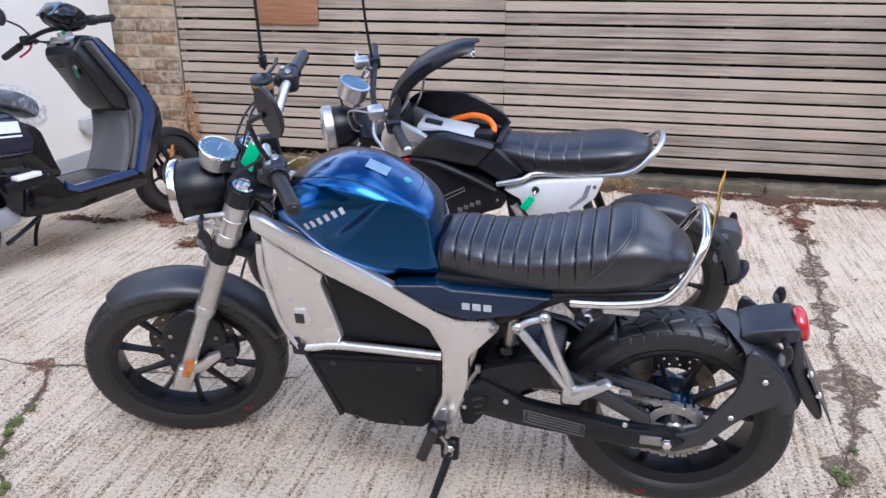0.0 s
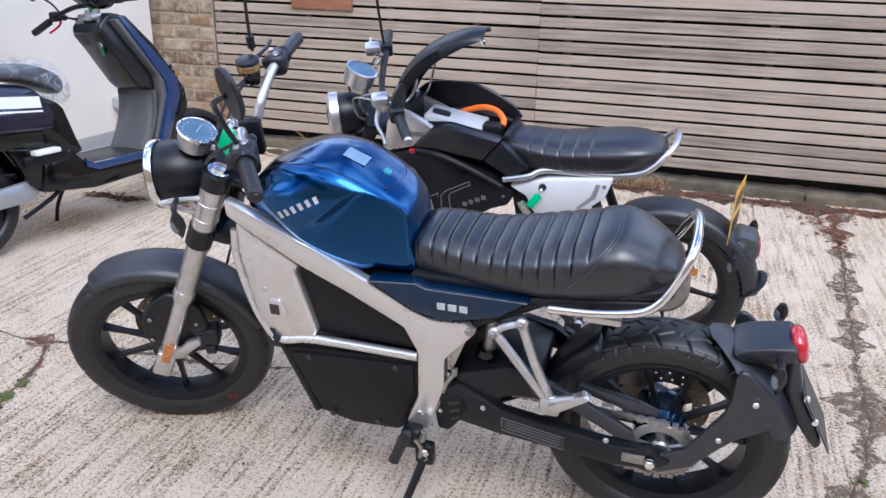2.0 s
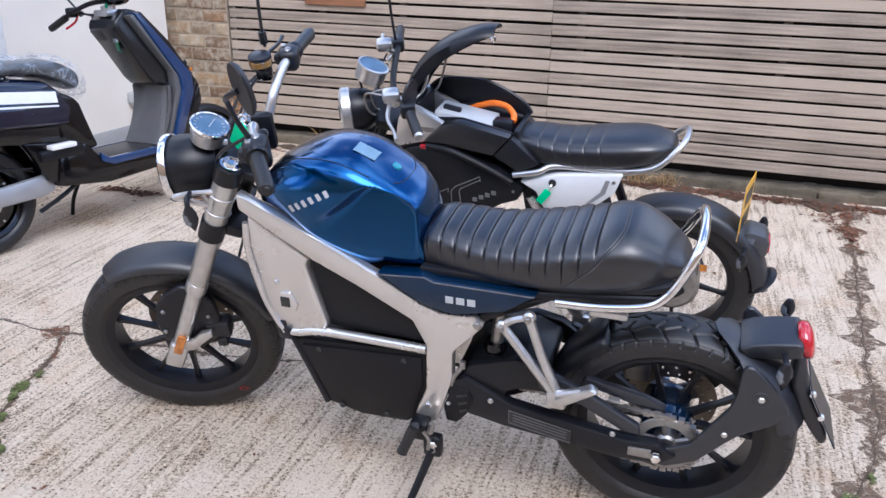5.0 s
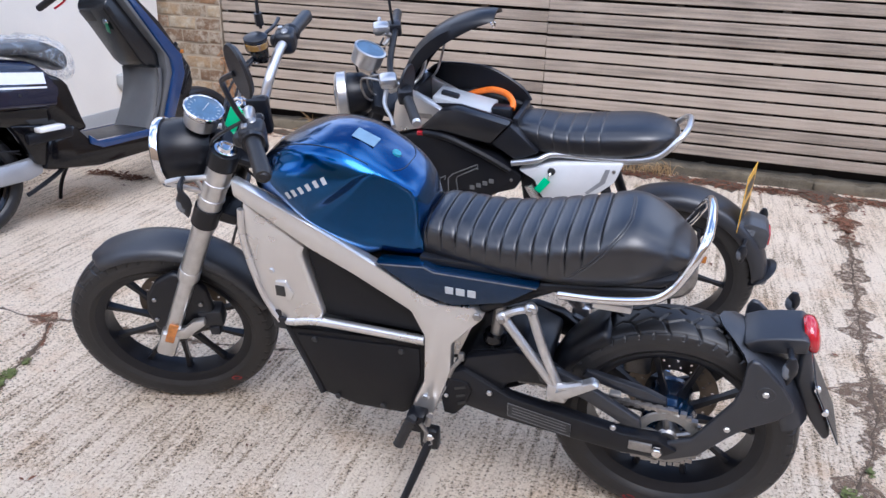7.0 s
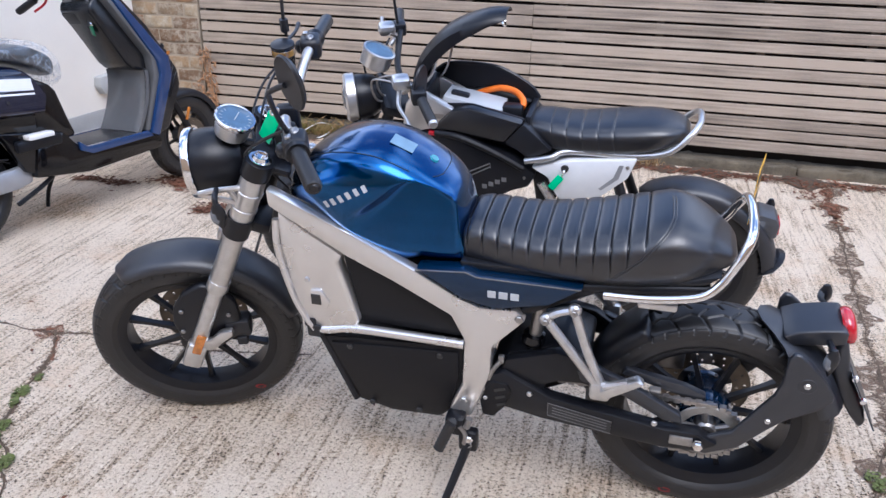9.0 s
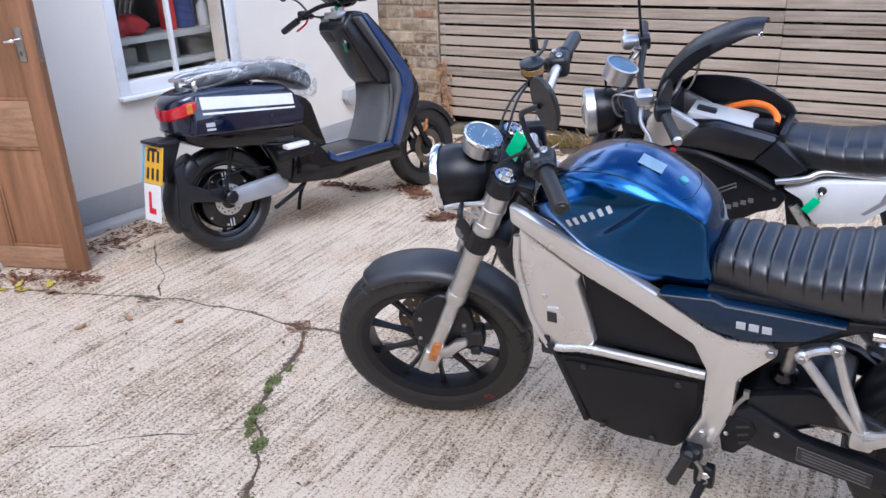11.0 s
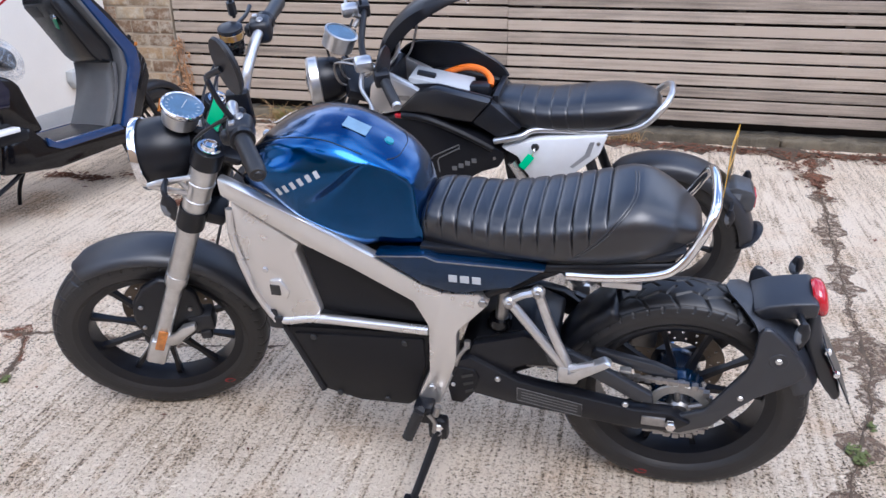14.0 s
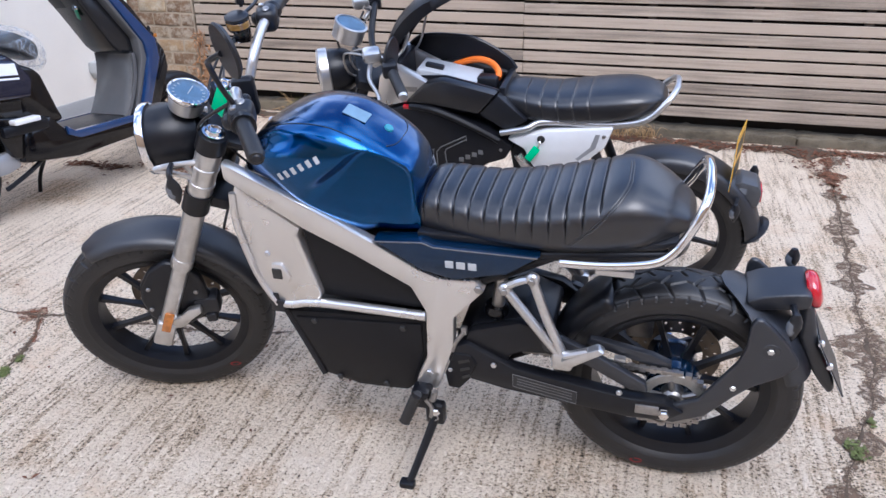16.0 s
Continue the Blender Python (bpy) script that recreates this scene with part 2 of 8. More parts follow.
def stock_brick():
    """Old bricks, each of its own colour: brown, red, tan and grey, with lime smeared over them."""
    m = material("old stock brick", (0.3, 0.2, 0.12), 0.92, spread=0.5, scale=14, fine=110, bump=0.005)
    n, l = m.node_tree.nodes, m.node_tree.links
    b = n["Principled BSDF"]
    own, info = n.new("ShaderNodeValToRGB"), n.new("ShaderNodeObjectInfo")
    own.color_ramp.interpolation = "CONSTANT"
    e = own.color_ramp.elements
    e[0].position, e[0].color = 0.0, (0.16, 0.098, 0.055, 1)
    e[1].position, e[1].color = 0.22, (0.30, 0.205, 0.115, 1)
    for at, c in ((0.42, (0.23, 0.135, 0.072, 1)), (0.58, (0.34, 0.255, 0.155, 1)), (0.80, (0.21, 0.15, 0.092, 1))):
        own.color_ramp.elements.new(at).color = c
    l.new(info.outputs["Random"], own.inputs["Fac"])
    tc, lime, soft, mix, tone = n.new("ShaderNodeTexCoord"), n.new("ShaderNodeTexNoise"), n.new("ShaderNodeMapRange"), n.new("ShaderNodeMix"), n.new("ShaderNodeMix")
    lime.inputs["Scale"].default_value, lime.inputs["Detail"].default_value, lime.inputs["Roughness"].default_value = 16, 6, 0.7
    l.new(info.outputs["Location"], lime.inputs["Vector"])
    move = n.new("ShaderNodeVectorMath")
    move.operation = "ADD"
    l.new(tc.outputs["Object"], move.inputs[0])
    l.new(info.outputs["Location"], move.inputs[1])
    l.new(move.outputs[0], lime.inputs["Vector"])
    soft.inputs["From Min"].default_value, soft.inputs["From Max"].default_value = 0.44, 0.60
    soft.inputs["To Max"].default_value = 0.75
    l.new(lime.outputs["Fac"], soft.inputs["Value"])
    mix.data_type = tone.data_type = "RGBA"
    mix.inputs[7].default_value = (0.40, 0.35, 0.27, 1)
    l.new(soft.outputs["Result"], mix.inputs[0])
    l.new(own.outputs["Color"], mix.inputs[6])
    tone.blend_type = "OVERLAY"
    tone.inputs[0].default_value = 0.6
    l.new(mix.outputs[2], tone.inputs[6])
    ramp = [q for q in n if q.bl_idname == "ShaderNodeValToRGB" and q != own][0]
    ramp.color_ramp.elements[0].color, ramp.color_ramp.elements[1].color = (0.2, 0.2, 0.2, 1), (0.8, 0.8, 0.8, 1)
    l.new(ramp.outputs["Color"], tone.inputs[7])
    l.new(tone.outputs[2], b.inputs["Base Color"])
    return m


OLD_BRICK = stock_brick()
def dirt_film(name, color, scale, lo, hi):
    """Soil washed thinly over a surface, in ragged islands."""
    m = material(name, color, 0.95, spread=0.45, scale=30, fine=200, bump=0.002)
    n, l = m.node_tree.nodes, m.node_tree.links
    tc, t, r = n.new("ShaderNodeTexCoord"), n.new("ShaderNodeTexNoise"), n.new("ShaderNodeMapRange")
    t.inputs["Scale"].default_value, t.inputs["Detail"].default_value, t.inputs["Roughness"].default_value = scale, 8, 0.75
    r.inputs["From Min"].default_value, r.inputs["From Max"].default_value = lo, hi
    l.new(tc.outputs["Object"], t.inputs["Vector"])
    l.new(t.outputs["Fac"], r.inputs["Value"])
    l.new(r.outputs["Result"], n["Principled BSDF"].inputs["Alpha"])
    return m


DIRT = dirt_film("thin brown dirt", (0.13, 0.085, 0.055), 34, 0.38, 0.58)
RUST_DIRT = dirt_film("red-brown leaf dirt", (0.17, 0.068, 0.034), 26, 0.42, 0.58)
RIDGE = 10
CONCRETE = concrete()


# ---- mesh helpers ----
def finish(name, bm, mat, angle=38):
    bmesh.ops.recalc_face_normals(bm, faces=bm.faces)
    for f in bm.faces:
        f.smooth = True
    for e in bm.edges:
        e.smooth = len(e.link_faces) == 2 and e.calc_face_angle(0) < radians(angle)
    me = bpy.data.meshes.new(name)
    bm.to_mesh(me)
    bm.free()
    me.materials.append(mat)
    return me


def part(name, bm, mat, parent, label="", angle=38):
    """Links a bmesh as one mesh object under a thing or a part; the coordinates are those of the thing."""
    ob = new(name, finish(name, bm, mat, angle))
    ob.parent = parent
    return tagged(ob, label)


def thing(name, m, label, category, group=""):
    """An Empty at the base of a thing."""
    ob = new(name)
    ob.empty_display_size = 0.1
    ob.matrix_world = m
    return tagged(ob, label, category, group)


def single(name, bm, mat, label, category, group="", kind="", m=None, angle=38):
    ob = new(name, finish(name, bm, mat, angle))
    if m is not None:
        ob.matrix_world = m
    return tagged(ob, label, category, group, kind)


def bevelled(bm, width, segments=2, angle=25):
    if width > 0:
        edges = [e for e in bm.edges if len(e.link_faces) == 2 and e.calc_face_angle(0) > radians(angle)]
        bmesh.ops.bevel(bm, geom=edges, offset=width, segments=segments, affect="EDGES", profile=0.5, clamp_overlap=True)
    return bm


def moved(bm, m):
    bmesh.ops.transform(bm, matrix=m, verts=bm.verts)
    return bm


def box(x0, x1, y0, y1, z0, z1, bevel=0.003, segments=2):
    bm = bmesh.new()
    bmesh.ops.create_cube(bm, size=1)
    moved(bm, Matrix.Translation(((x0 + x1) / 2, (y0 + y1) / 2, (z0 + z1) / 2)) @ Matrix.Diagonal((x1 - x0, y1 - y0, z1 - z0, 1)))
    return bevelled(bm, bevel, segments)


def prism(outline, y0, y1, bevel=0.004, segments=2):
    """A plate with an outline in x and z, between two depths."""
    bm = bmesh.new()
    a = [bm.verts.new((x, y0, z)) for x, z in outline]
    b = [bm.verts.new((x, y1, z)) for x, z in outline]
    bm.faces.new(a)
    bm.faces.new(b[::-1])
    for i in range(len(a)):
        j = (i + 1) % len(a)
        bm.faces.new((a[j], a[i], b[i], b[j]))
    bmesh.ops.recalc_face_normals(bm, faces=bm.faces)
    return bevelled(bm, bevel, segments)


def catmull(points, steps, closed=False):
    """A smooth run through points."""
    p = [Vector(q) for q in points]
    n = len(p)
    out = []
    for i in range(n if closed else n - 1):
        a, b, c, d = (p[(i - 1) % n], p[i], p[(i + 1) % n], p[(i + 2) % n]) if closed else (p[max(i - 1, 0)], p[i], p[i + 1], p[min(i + 2, n - 1)])
        for k in range(steps):
            t = k / steps
            out.append(0.5 * (2 * b + (c - a) * t + (2 * a - 5 * b + 4 * c - d) * t * t + (3 * b - a - 3 * c + d) * t ** 3))
    if not closed:
        out.append(p[-1])
    return out


def grid(bm, rows, close_u=False, close_v=False, cap=False):
    """Faces over rows of points."""
    vs = [[bm.verts.new(q) for q in row] for row in rows]
    nu, nv = len(vs), len(vs[0])
    for i in range(nu if close_u else nu - 1):
        for j in range(nv if close_v else nv - 1):
            q = (vs[i][j], vs[(i + 1) % nu][j], vs[(i + 1) % nu][(j + 1) % nv], vs[i][(j + 1) % nv])
            bm.faces.new(q)
    if cap:
        bm.faces.new(vs[0])
        bm.faces.new(vs[-1][::-1])
    return bm


def tube(points, r, sides=10, steps=6, closed=False, smooth=True):
    """A round bar through points; r may be a list, one a point."""
    pts = catmull(points, steps, closed) if smooth else [Vector(q) for q in points]
    rs = [r] * len(pts)
    if isinstance(r, (list, tuple)):
        rs = [v.x for v in catmull([(v, 0, 0) for v in r], steps, closed)] if smooth else list(r)
    up, rows, n = Vector((0.3, 0.2, 1)).normalized(), [], len(pts)
    for i, q in enumerate(pts):
        d = (pts[(i + 1) % n] - pts[i - 1]) if closed else (pts[min(i + 1, n - 1)] - pts[max(i - 1, 0)])
        d.normalize()
        s = up.cross(d)
        s = s.normalized() if s.length > 1e-4 else Vector((1, 0, 0))
        up = d.cross(s).normalized()
        rows.append([q + rs[i] * (math.cos(2 * math.pi * k / sides) * s + math.sin(2 * math.pi * k / sides) * up) for k in range(sides)])
    return grid(bmesh.new(), rows, close_u=closed, close_v=True, cap=not closed)


def lathe(outline, seg=36, m=None):
    """Turned about the y axis: outline of (radius, y)."""
    bm = bmesh.new()
    rows = [[(r * math.cos(2 * math.pi * k / seg), y, r * math.sin(2 * math.pi * k / seg)) for k in range(seg)] for r, y in outline]
    grid(bm, rows, close_v=True)
    bmesh.ops.remove_doubles(bm, verts=bm.verts, dist=1e-5)
    return moved(bm, m) if m is not None else bm


def skin(sections, su=6, sv=6, cap=True):
    """A smooth shell through sections, each a closed ring of as many points."""
    rings = [catmull(s, sv, True) for s in sections]
    cols = [catmull(c, su) for c in zip(*rings)]
    return grid(bmesh.new(), list(zip(*cols)), close_v=True, cap=cap)


def ring(x, half, zb, zt, power=2.6, n=12, lean=0.0, yc=0.0):
    """A rounded ring across the thing at x."""
    out = []
    for k in range(n):
        a = 2 * math.pi * k / n
        c, s = math.cos(a), math.sin(a)
        y = half * math.copysign(abs(c) ** (2 / power), c)
        z = (zt + zb) / 2 + (zt - zb) / 2 * math.copysign(abs(s) ** (2 / power), s)
        out.append((x + lean * (z - zb), yc + y, z))
    return out


def joined(*bms):
    """Several bmeshes of one part as one."""
    out = bmesh.new()
    for b in bms:
        me = bpy.data.meshes.new("t")
        b.to_mesh(me)
        b.free()
        out.from_mesh(me)
        bpy.data.meshes.remove(me)
    return out


def ball(x, y, z, rx, ry, rz, u=16, v=10):
    bm = bmesh.new()
    bmesh.ops.create_uvsphere(bm, u_segments=u, v_segments=v, radius=1)
    return moved(bm, Matrix.Translation((x, y, z)) @ Matrix.Diagonal((rx, ry, rz, 1)))


def bolt(x, y, z, r=0.006, out=-0.005):
    """A hex bolt head that faces along y."""
    return lathe([(0, y + out), (r * 0.8, y + out), (r, y + out * 0.6), (r, y)], 6, Matrix.Translation((x, 0, z)))


def along(m0, head):
    """The pose of a wall: x along it, y into it."""
    return pose(m0[0], m0[1], 0, 0, 0, head)


def stick(ob, p):
    """The nearest place on a mesh, and the way out of it there."""
    bpy.context.view_layer.update()
    ok, co, nrm, _ = ob.closest_point_on_mesh(Vector(p))
    return co, nrm


def decal(ob, p, across, w, h, thick=0.0008):
    """A thin plate lying on a mesh at the place nearest p, its width along across."""
    co, nrm = stick(ob, p)
    u = (Vector(across) - nrm * nrm.dot(Vector(across))).normalized()
    v = nrm.cross(u)
    m = Matrix((u, v, nrm)).transposed().to_4x4()
    m.translation = co + nrm * 0.0004
    return moved(box(-w / 2, w / 2, -h / 2, h / 2, 0, thick, 0), m)


# ---- setting ----
bm = bmesh.new()
bmesh.ops.create_grid(bm, x_segments=8, y_segments=8, size=400)
ground = single("ground", bm, CONCRETE, "pale tamped concrete yard with fine ridges", "ground", kind="structure")

FENCE = along((1.85, 5.07), -11)
WALL = along((-3.06, 3.525), 72)

# the slatted fence
fence = tagged(new("wall_north"), "weathered grey horizontal larch slat fence", "fence", kind="structure")
fence.matrix_world = FENCE
# dark board and sheet added so the gaps show as black shade
part("gap_dark_board", box(-3.80, 4.0, 0.13, 0.15, 0.0, 0.16, 0), GAP_DARK, fence)
part("gap_dark_sheet", box(-3.80, 4.0, 0.075, 0.085, 0.14, 2.1, 0), GAP_DARK, fence, "dark sheet added for the shade between the slats")
for u in np.arange(-3.7, 4.0, 0.58):
    part("batten", box(u, u + 0.045, 0.022, 0.06, 0.15, 2.08, 0.002), BATTEN, fence)
JOINT = -1.532
PITCH = 0.0722
slat_meshes = {}
for i in range(27):
    z = 0.134 + PITCH * i
    for a, b in ((-3.80, JOINT - 0.001), (JOINT + 0.001, 1.05), (1.052, 4.0)):
        if (a, i % 3) not in slat_meshes:
            slat_meshes[a, i % 3] = finish("slat", box(0, b - a, 0, 0.02, 0, 0.0585 - 0.0015 * (i % 3), 0.002, 1), SLATE)
        s = new("slat", slat_meshes[a, i % 3])
        s.parent = fence
        s.matrix_basis = pose(a + random.uniform(-0.001, 0.001), random.uniform(-0.0025, 0.0015), z + random.uniform(-0.002, 0.002), random.uniform(-3, 3), random.uniform(-0.07, 0.07), 0)

# the low kerb under the fence
def rough_block(x0, x1, y0, y1, z0, z1):
    """A worn block with an uneven, crumbling surface."""
    bm = bevelled(box(x0, x1, y0, y1, z0, z1, 0), 0.012)
    bmesh.ops.subdivide_edges(bm, edges=bm.edges[:], cuts=2, use_grid_fill=True)
    bmesh.ops.subdivide_edges(bm, edges=[q for q in bm.edges if q.calc_length() > 0.1], cuts=7, use_grid_fill=True)
    for v in bm.verts:
        v.co += Vector(noise.noise_vector(v.co * 11)) * 0.022 + Vector(noise.noise_vector(v.co * 50)) * 0.004
    return bm


kerb = tagged(new("kerb"), "low crumbling mossy concrete kerb under the fence", "kerb", kind="structure")
kerb.matrix_world = FENCE
part("footing", box(-3.8, 4.0, 0.03, 0.12, -0.05, 0.06, 0.004), STONE, kerb)
u = -3.79
while u < 3.9:
    w = random.uniform(0.9, 1.5)
    part("kerb_stone", rough_block(u, u + w - 0.003, -0.012 + random.uniform(-0.004, 0.004), 0.12, -0.03, 0.058 + random.uniform(-0.004, 0.004)), STONE, kerb)
    u += w

# the brick pier between fence and house
pier = tagged(new("wall_pier"), "old yellow stock brick pier", "wall", kind="structure")
pier.matrix_world = FENCE
part("mortar", box(-4.345, -3.815, 0.0, 0.24, 0, 2.3, 0), MORTAR, pier)
brick_meshes = {}
for i in range(26):
    z = 0.012 + 0.0885 * i
    cuts = (-4.345, -4.235, -4.02, -3.815) if i % 2 else (-4.345, -4.13, -3.92, -3.815)
    for a, b in zip(cuts, cuts[1:]):
        key = round(b - a, 3), random.randrange(3)
        if key not in brick_meshes:
            bm = box(0.006, b - a - 0.006, -0.006, 0.1, 0.006, 0.0825, 0.006)
            for v in bm.verts:
                v.co += Vector(noise.noise_vector(v.co * 30 + Vector((key[1] * 7, 0, 0)))) * 0.004
            brick_meshes[key] = finish("brick", bm, OLD_BRICK, 60)
        o = new("brick", brick_meshes[key])
        o.parent = pier
        o.location = (a, random.uniform(-0.004, 0.004), z)

# the rendered house wall, with a doorway and a window
house = tagged(new("wall_west"), "off-white painted render wall of a low house", "wall", kind="structure")
house.matrix_world = WALL
W0, W1, WZ0, WZ1 = 0.252, 1.085, 0.645, 1.72
for x0, x1, z0, z1 in ((-6, -1.45, 0, 2.7), (-1.45, -0.62, 2.05, 2.7), (-0.62, W0, 0, 2.7), (W0, W1, 0, WZ0), (W0, W1, WZ1, 2.7), (W1, 2.352, 0, 2.7)):
    part("wall", box(x0, x1, -0.0, 0.25, z0, z1, 0), RENDER_WALL, house)
part("end_wall", box(2.0, 2.351, 0.25, 0.5, 0, 2.7, 0), RENDER_WALL, house)
# unseen back walls and roof, added to close the house and keep its room dark
part("back_wall", box(-6, 2.35, 3.0, 3.2, 0, 2.7, 0), RENDER_WALL, house)
part("side_wall", box(-6, -5.8, 0.25, 3.0, 0, 2.7, 0), RENDER_WALL, house)
part("side_wall", box(2.15, 2.35, 0.51, 3.0, 0, 2.7, 0), RENDER_WALL, house)
roof = tagged(new("roof"), "unseen flat roof added to close the house and darken its room", "roof", kind="structure")
roof.matrix_world = WALL
part("roof_slab", box(-6.1, 2.42, -0.12, 3.3, 2.704, 2.85, 0.01), PLINTH_PAINT, roof)
skirt = tagged(new("trim"), "grey painted plinth band along the house wall", "plinth", kind="structure")
skirt.matrix_world = WALL
part("band", box(-0.62, 2.35, -0.012, 0.0, 0.0, 0.165, 0.003), PLINTH_PAINT, skirt)
part("footing", box(-0.62, 2.33, -0.13, -0.012, -0.05, 0.028, 0.012), PLINTH_PAINT, skirt, "rough concrete edging")

# unseen plain walls added behind the camera to block low sky and darken reflections
for name, b in (("wall_unseen_south", (-6.0, 7.5, -5.2, -5.0, 0, 5.0)), ("wall_unseen_east", (6.5, 6.7, -5.0, 5.0, 0, 2.3))):
    w = tagged(new(name), "unseen brick-coloured wall added to darken reflections", "wall", kind="structure")
    part("wall", box(*b, 0), BRICK, w)


# ---- parts that the machines share ----
STICKER = material("printed sticker", (0.16, 0.26, 0.36), 0.35, spread=0.2, fine=500)
TEAL = material("teal key cover", (0.01, 0.22, 0.30), 0.2, spread=0.1, coat=0.6)
SPROCKET = material("machined sprocket steel", (0.30, 0.29, 0.27), 0.42, metal=0.6, spread=0.15, scale=60)
LABEL_BLACK = material("black label film", (0.018, 0.018, 0.02), 0.4, spread=0.3)
SMOKED = material("smoked lamp lens", (0.12, 0.135, 0.16), 0.08, spread=0.2, coat=1.0)
FLUID = material("amber brake fluid window", (0.20, 0.105, 0.015), 0.15, spread=0.7, scale=50, coat=0.6)
CHAIN_STEEL = material("oily chain steel", (0.30, 0.285, 0.27), 0.3, metal=0.8, spread=0.4, scale=80)
def tyre_mesh(r, half, side, blocks, fine=1):
    """A tyre with rounded shoulders: slanting centre blocks, a zigzag groove, shoulder cuts, and ridges on the side wall."""
    shape = catmull([(0, 1.0, 0), (0.20, 0.995, 0), (0.42, 0.975, 0), (0.64, 0.93, 0), (0.82, 0.85, 0), (0.94, 0.74, 0), (1.0, 0.56, 0), (0.99, 0.36, 0), (0.92, 0.16, 0), (0.78, 0.0, 0)], 12)
    shape = [(q.x * half, side + (r - side) * q.y) for q in shape]
    run = [0.0]
    for (y0, r0), (y1, r1) in zip(shape, shape[1:]):
        run.append(run[-1] + math.hypot(y1 - y0, r1 - r0))
    total, nv, nu = run[-1], 30 * fine, blocks * 14 * fine
    arc = np.linspace(0, 1, nv + 1)
    ys = np.interp(arc * total, run, [q[0] for q in shape])
    rs = np.interp(arc * total, run, [q[1] for q in shape])
    pitch = 2 * math.pi * r / blocks
    turn = np.arange(nu) / nu * blocks

    def near(u, at, every=1.0):
        return np.abs((u - at + every / 2) % every - every / 2) * pitch

    def cut(dist, width, depth):
        return depth * np.clip((width - dist) / (0.55 * width), 0, 1)

    cols = []
    for sign in (-1, 1):
        u, k = np.meshgrid(turn + (0.5 if sign > 0 else 0.0), arc, indexing="ij")
        zig = 0.205 + 0.055 * (np.abs((u % 1) * 2 - 1) * 2 - 1)
        d = cut(np.abs(k - zig) * total, 0.0030, 0.0065)
        d = np.maximum(d, np.where(k < zig, cut(near(u, 1.3 * k), 0.0036, 0.0065), 0))
        d = np.maximum(d, np.where((k > zig) & (k < 0.475), cut(near(u, 0.35 - 0.9 * k), 0.0036, 0.0065), 0))
        d = np.maximum(d, cut(np.abs(k - 0.475) * total, 0.0018, 0.0022))
        d = np.maximum(d, np.where((k > 0.475) & (k < 0.60), cut(near(u, 0.15 + 0.5 * k, 0.5), 0.0030, 0.0045), 0))
        d = d - np.where(np.abs(k - 0.70) < 0.012, 0.0007, 0) - np.where((k > 0.84) & (k < 0.90), 0.0012, 0)
        rad = rs[None, :] - d * (1 - 0.5 * np.clip((k - 0.5) / 0.2, 0, 1))
        ang = turn[:, None] * 2 * math.pi / blocks
        side_y = sign * (ys[None, :] - d * np.clip((k - 0.40) / 0.25, 0, 1) * 0.7) + 0 * rad
        cols.append(np.stack([rad * np.cos(ang), side_y, rad * np.sin(ang)], -1))
    rows = np.concatenate([cols[0][:, ::-1], cols[1][:, 1:]], 1)
    return rows


def tyre(name, rows, m, parent, label):
    """A tyre mesh from rows of points round the wheel."""
    nu, nv = rows.shape[:2]
    q = rows.reshape(-1, 3) @ np.array(m.to_3x3()).T + np.array(m.translation)
    i, j = np.meshgrid(np.arange(nu), np.arange(nv - 1), indexing="ij")
    k = (i + 1) % nu
    faces = np.stack([i * nv + j, k * nv + j, k * nv + j + 1, i * nv + j + 1], -1).reshape(-1, 4)
    me = bpy.data.meshes.new(name)
    me.from_pydata(q.tolist(), [], faces.tolist())
    me.polygons.foreach_set("use_smooth", [True] * len(me.polygons))
    me.materials.append(RUBBER)
    ob = new(name, me)
    ob.parent = parent
    return tagged(ob, label)


def drilled_disc(r0, r1, y0, y1, n=108):
    """A flat ring with two rows of holes through it, in slanting pairs."""
    bm = bmesh.new()
    radii = [r0 + (r1 - r0) * q for q in (0, 0.16, 0.32, 0.58, 0.74, 1.0)]
    vs = [[[bm.verts.new((r * math.cos(2 * math.pi * k / n), y, r * math.sin(2 * math.pi * k / n))) for k in range(n)] for r in radii] for y in (y0, y1)]
    solid = lambda i, k: not (i == 1 and k % 6 == 0 or i == 3 and k % 6 == 2)
    for i in range(5):
        for k in range(n):
            j = (k + 1) % n
            if solid(i, k):
                for f in (0, 1):
                    bm.faces.new((vs[f][i][k], vs[f][i][j], vs[f][i + 1][j], vs[f][i + 1][k]))
    for e in [e for e in bm.edges if len(e.link_faces) == 1 and e.verts[0].co.y < (y0 + y1) / 2]:
        p, q = ((i, k) for v in e.verts for i in range(6) for k in range(n) if vs[0][i][k] is v)
        bm.faces.new((vs[0][p[0]][p[1]], vs[0][q[0]][q[1]], vs[1][q[0]][q[1]], vs[1][p[0]][p[1]]))
    return bm


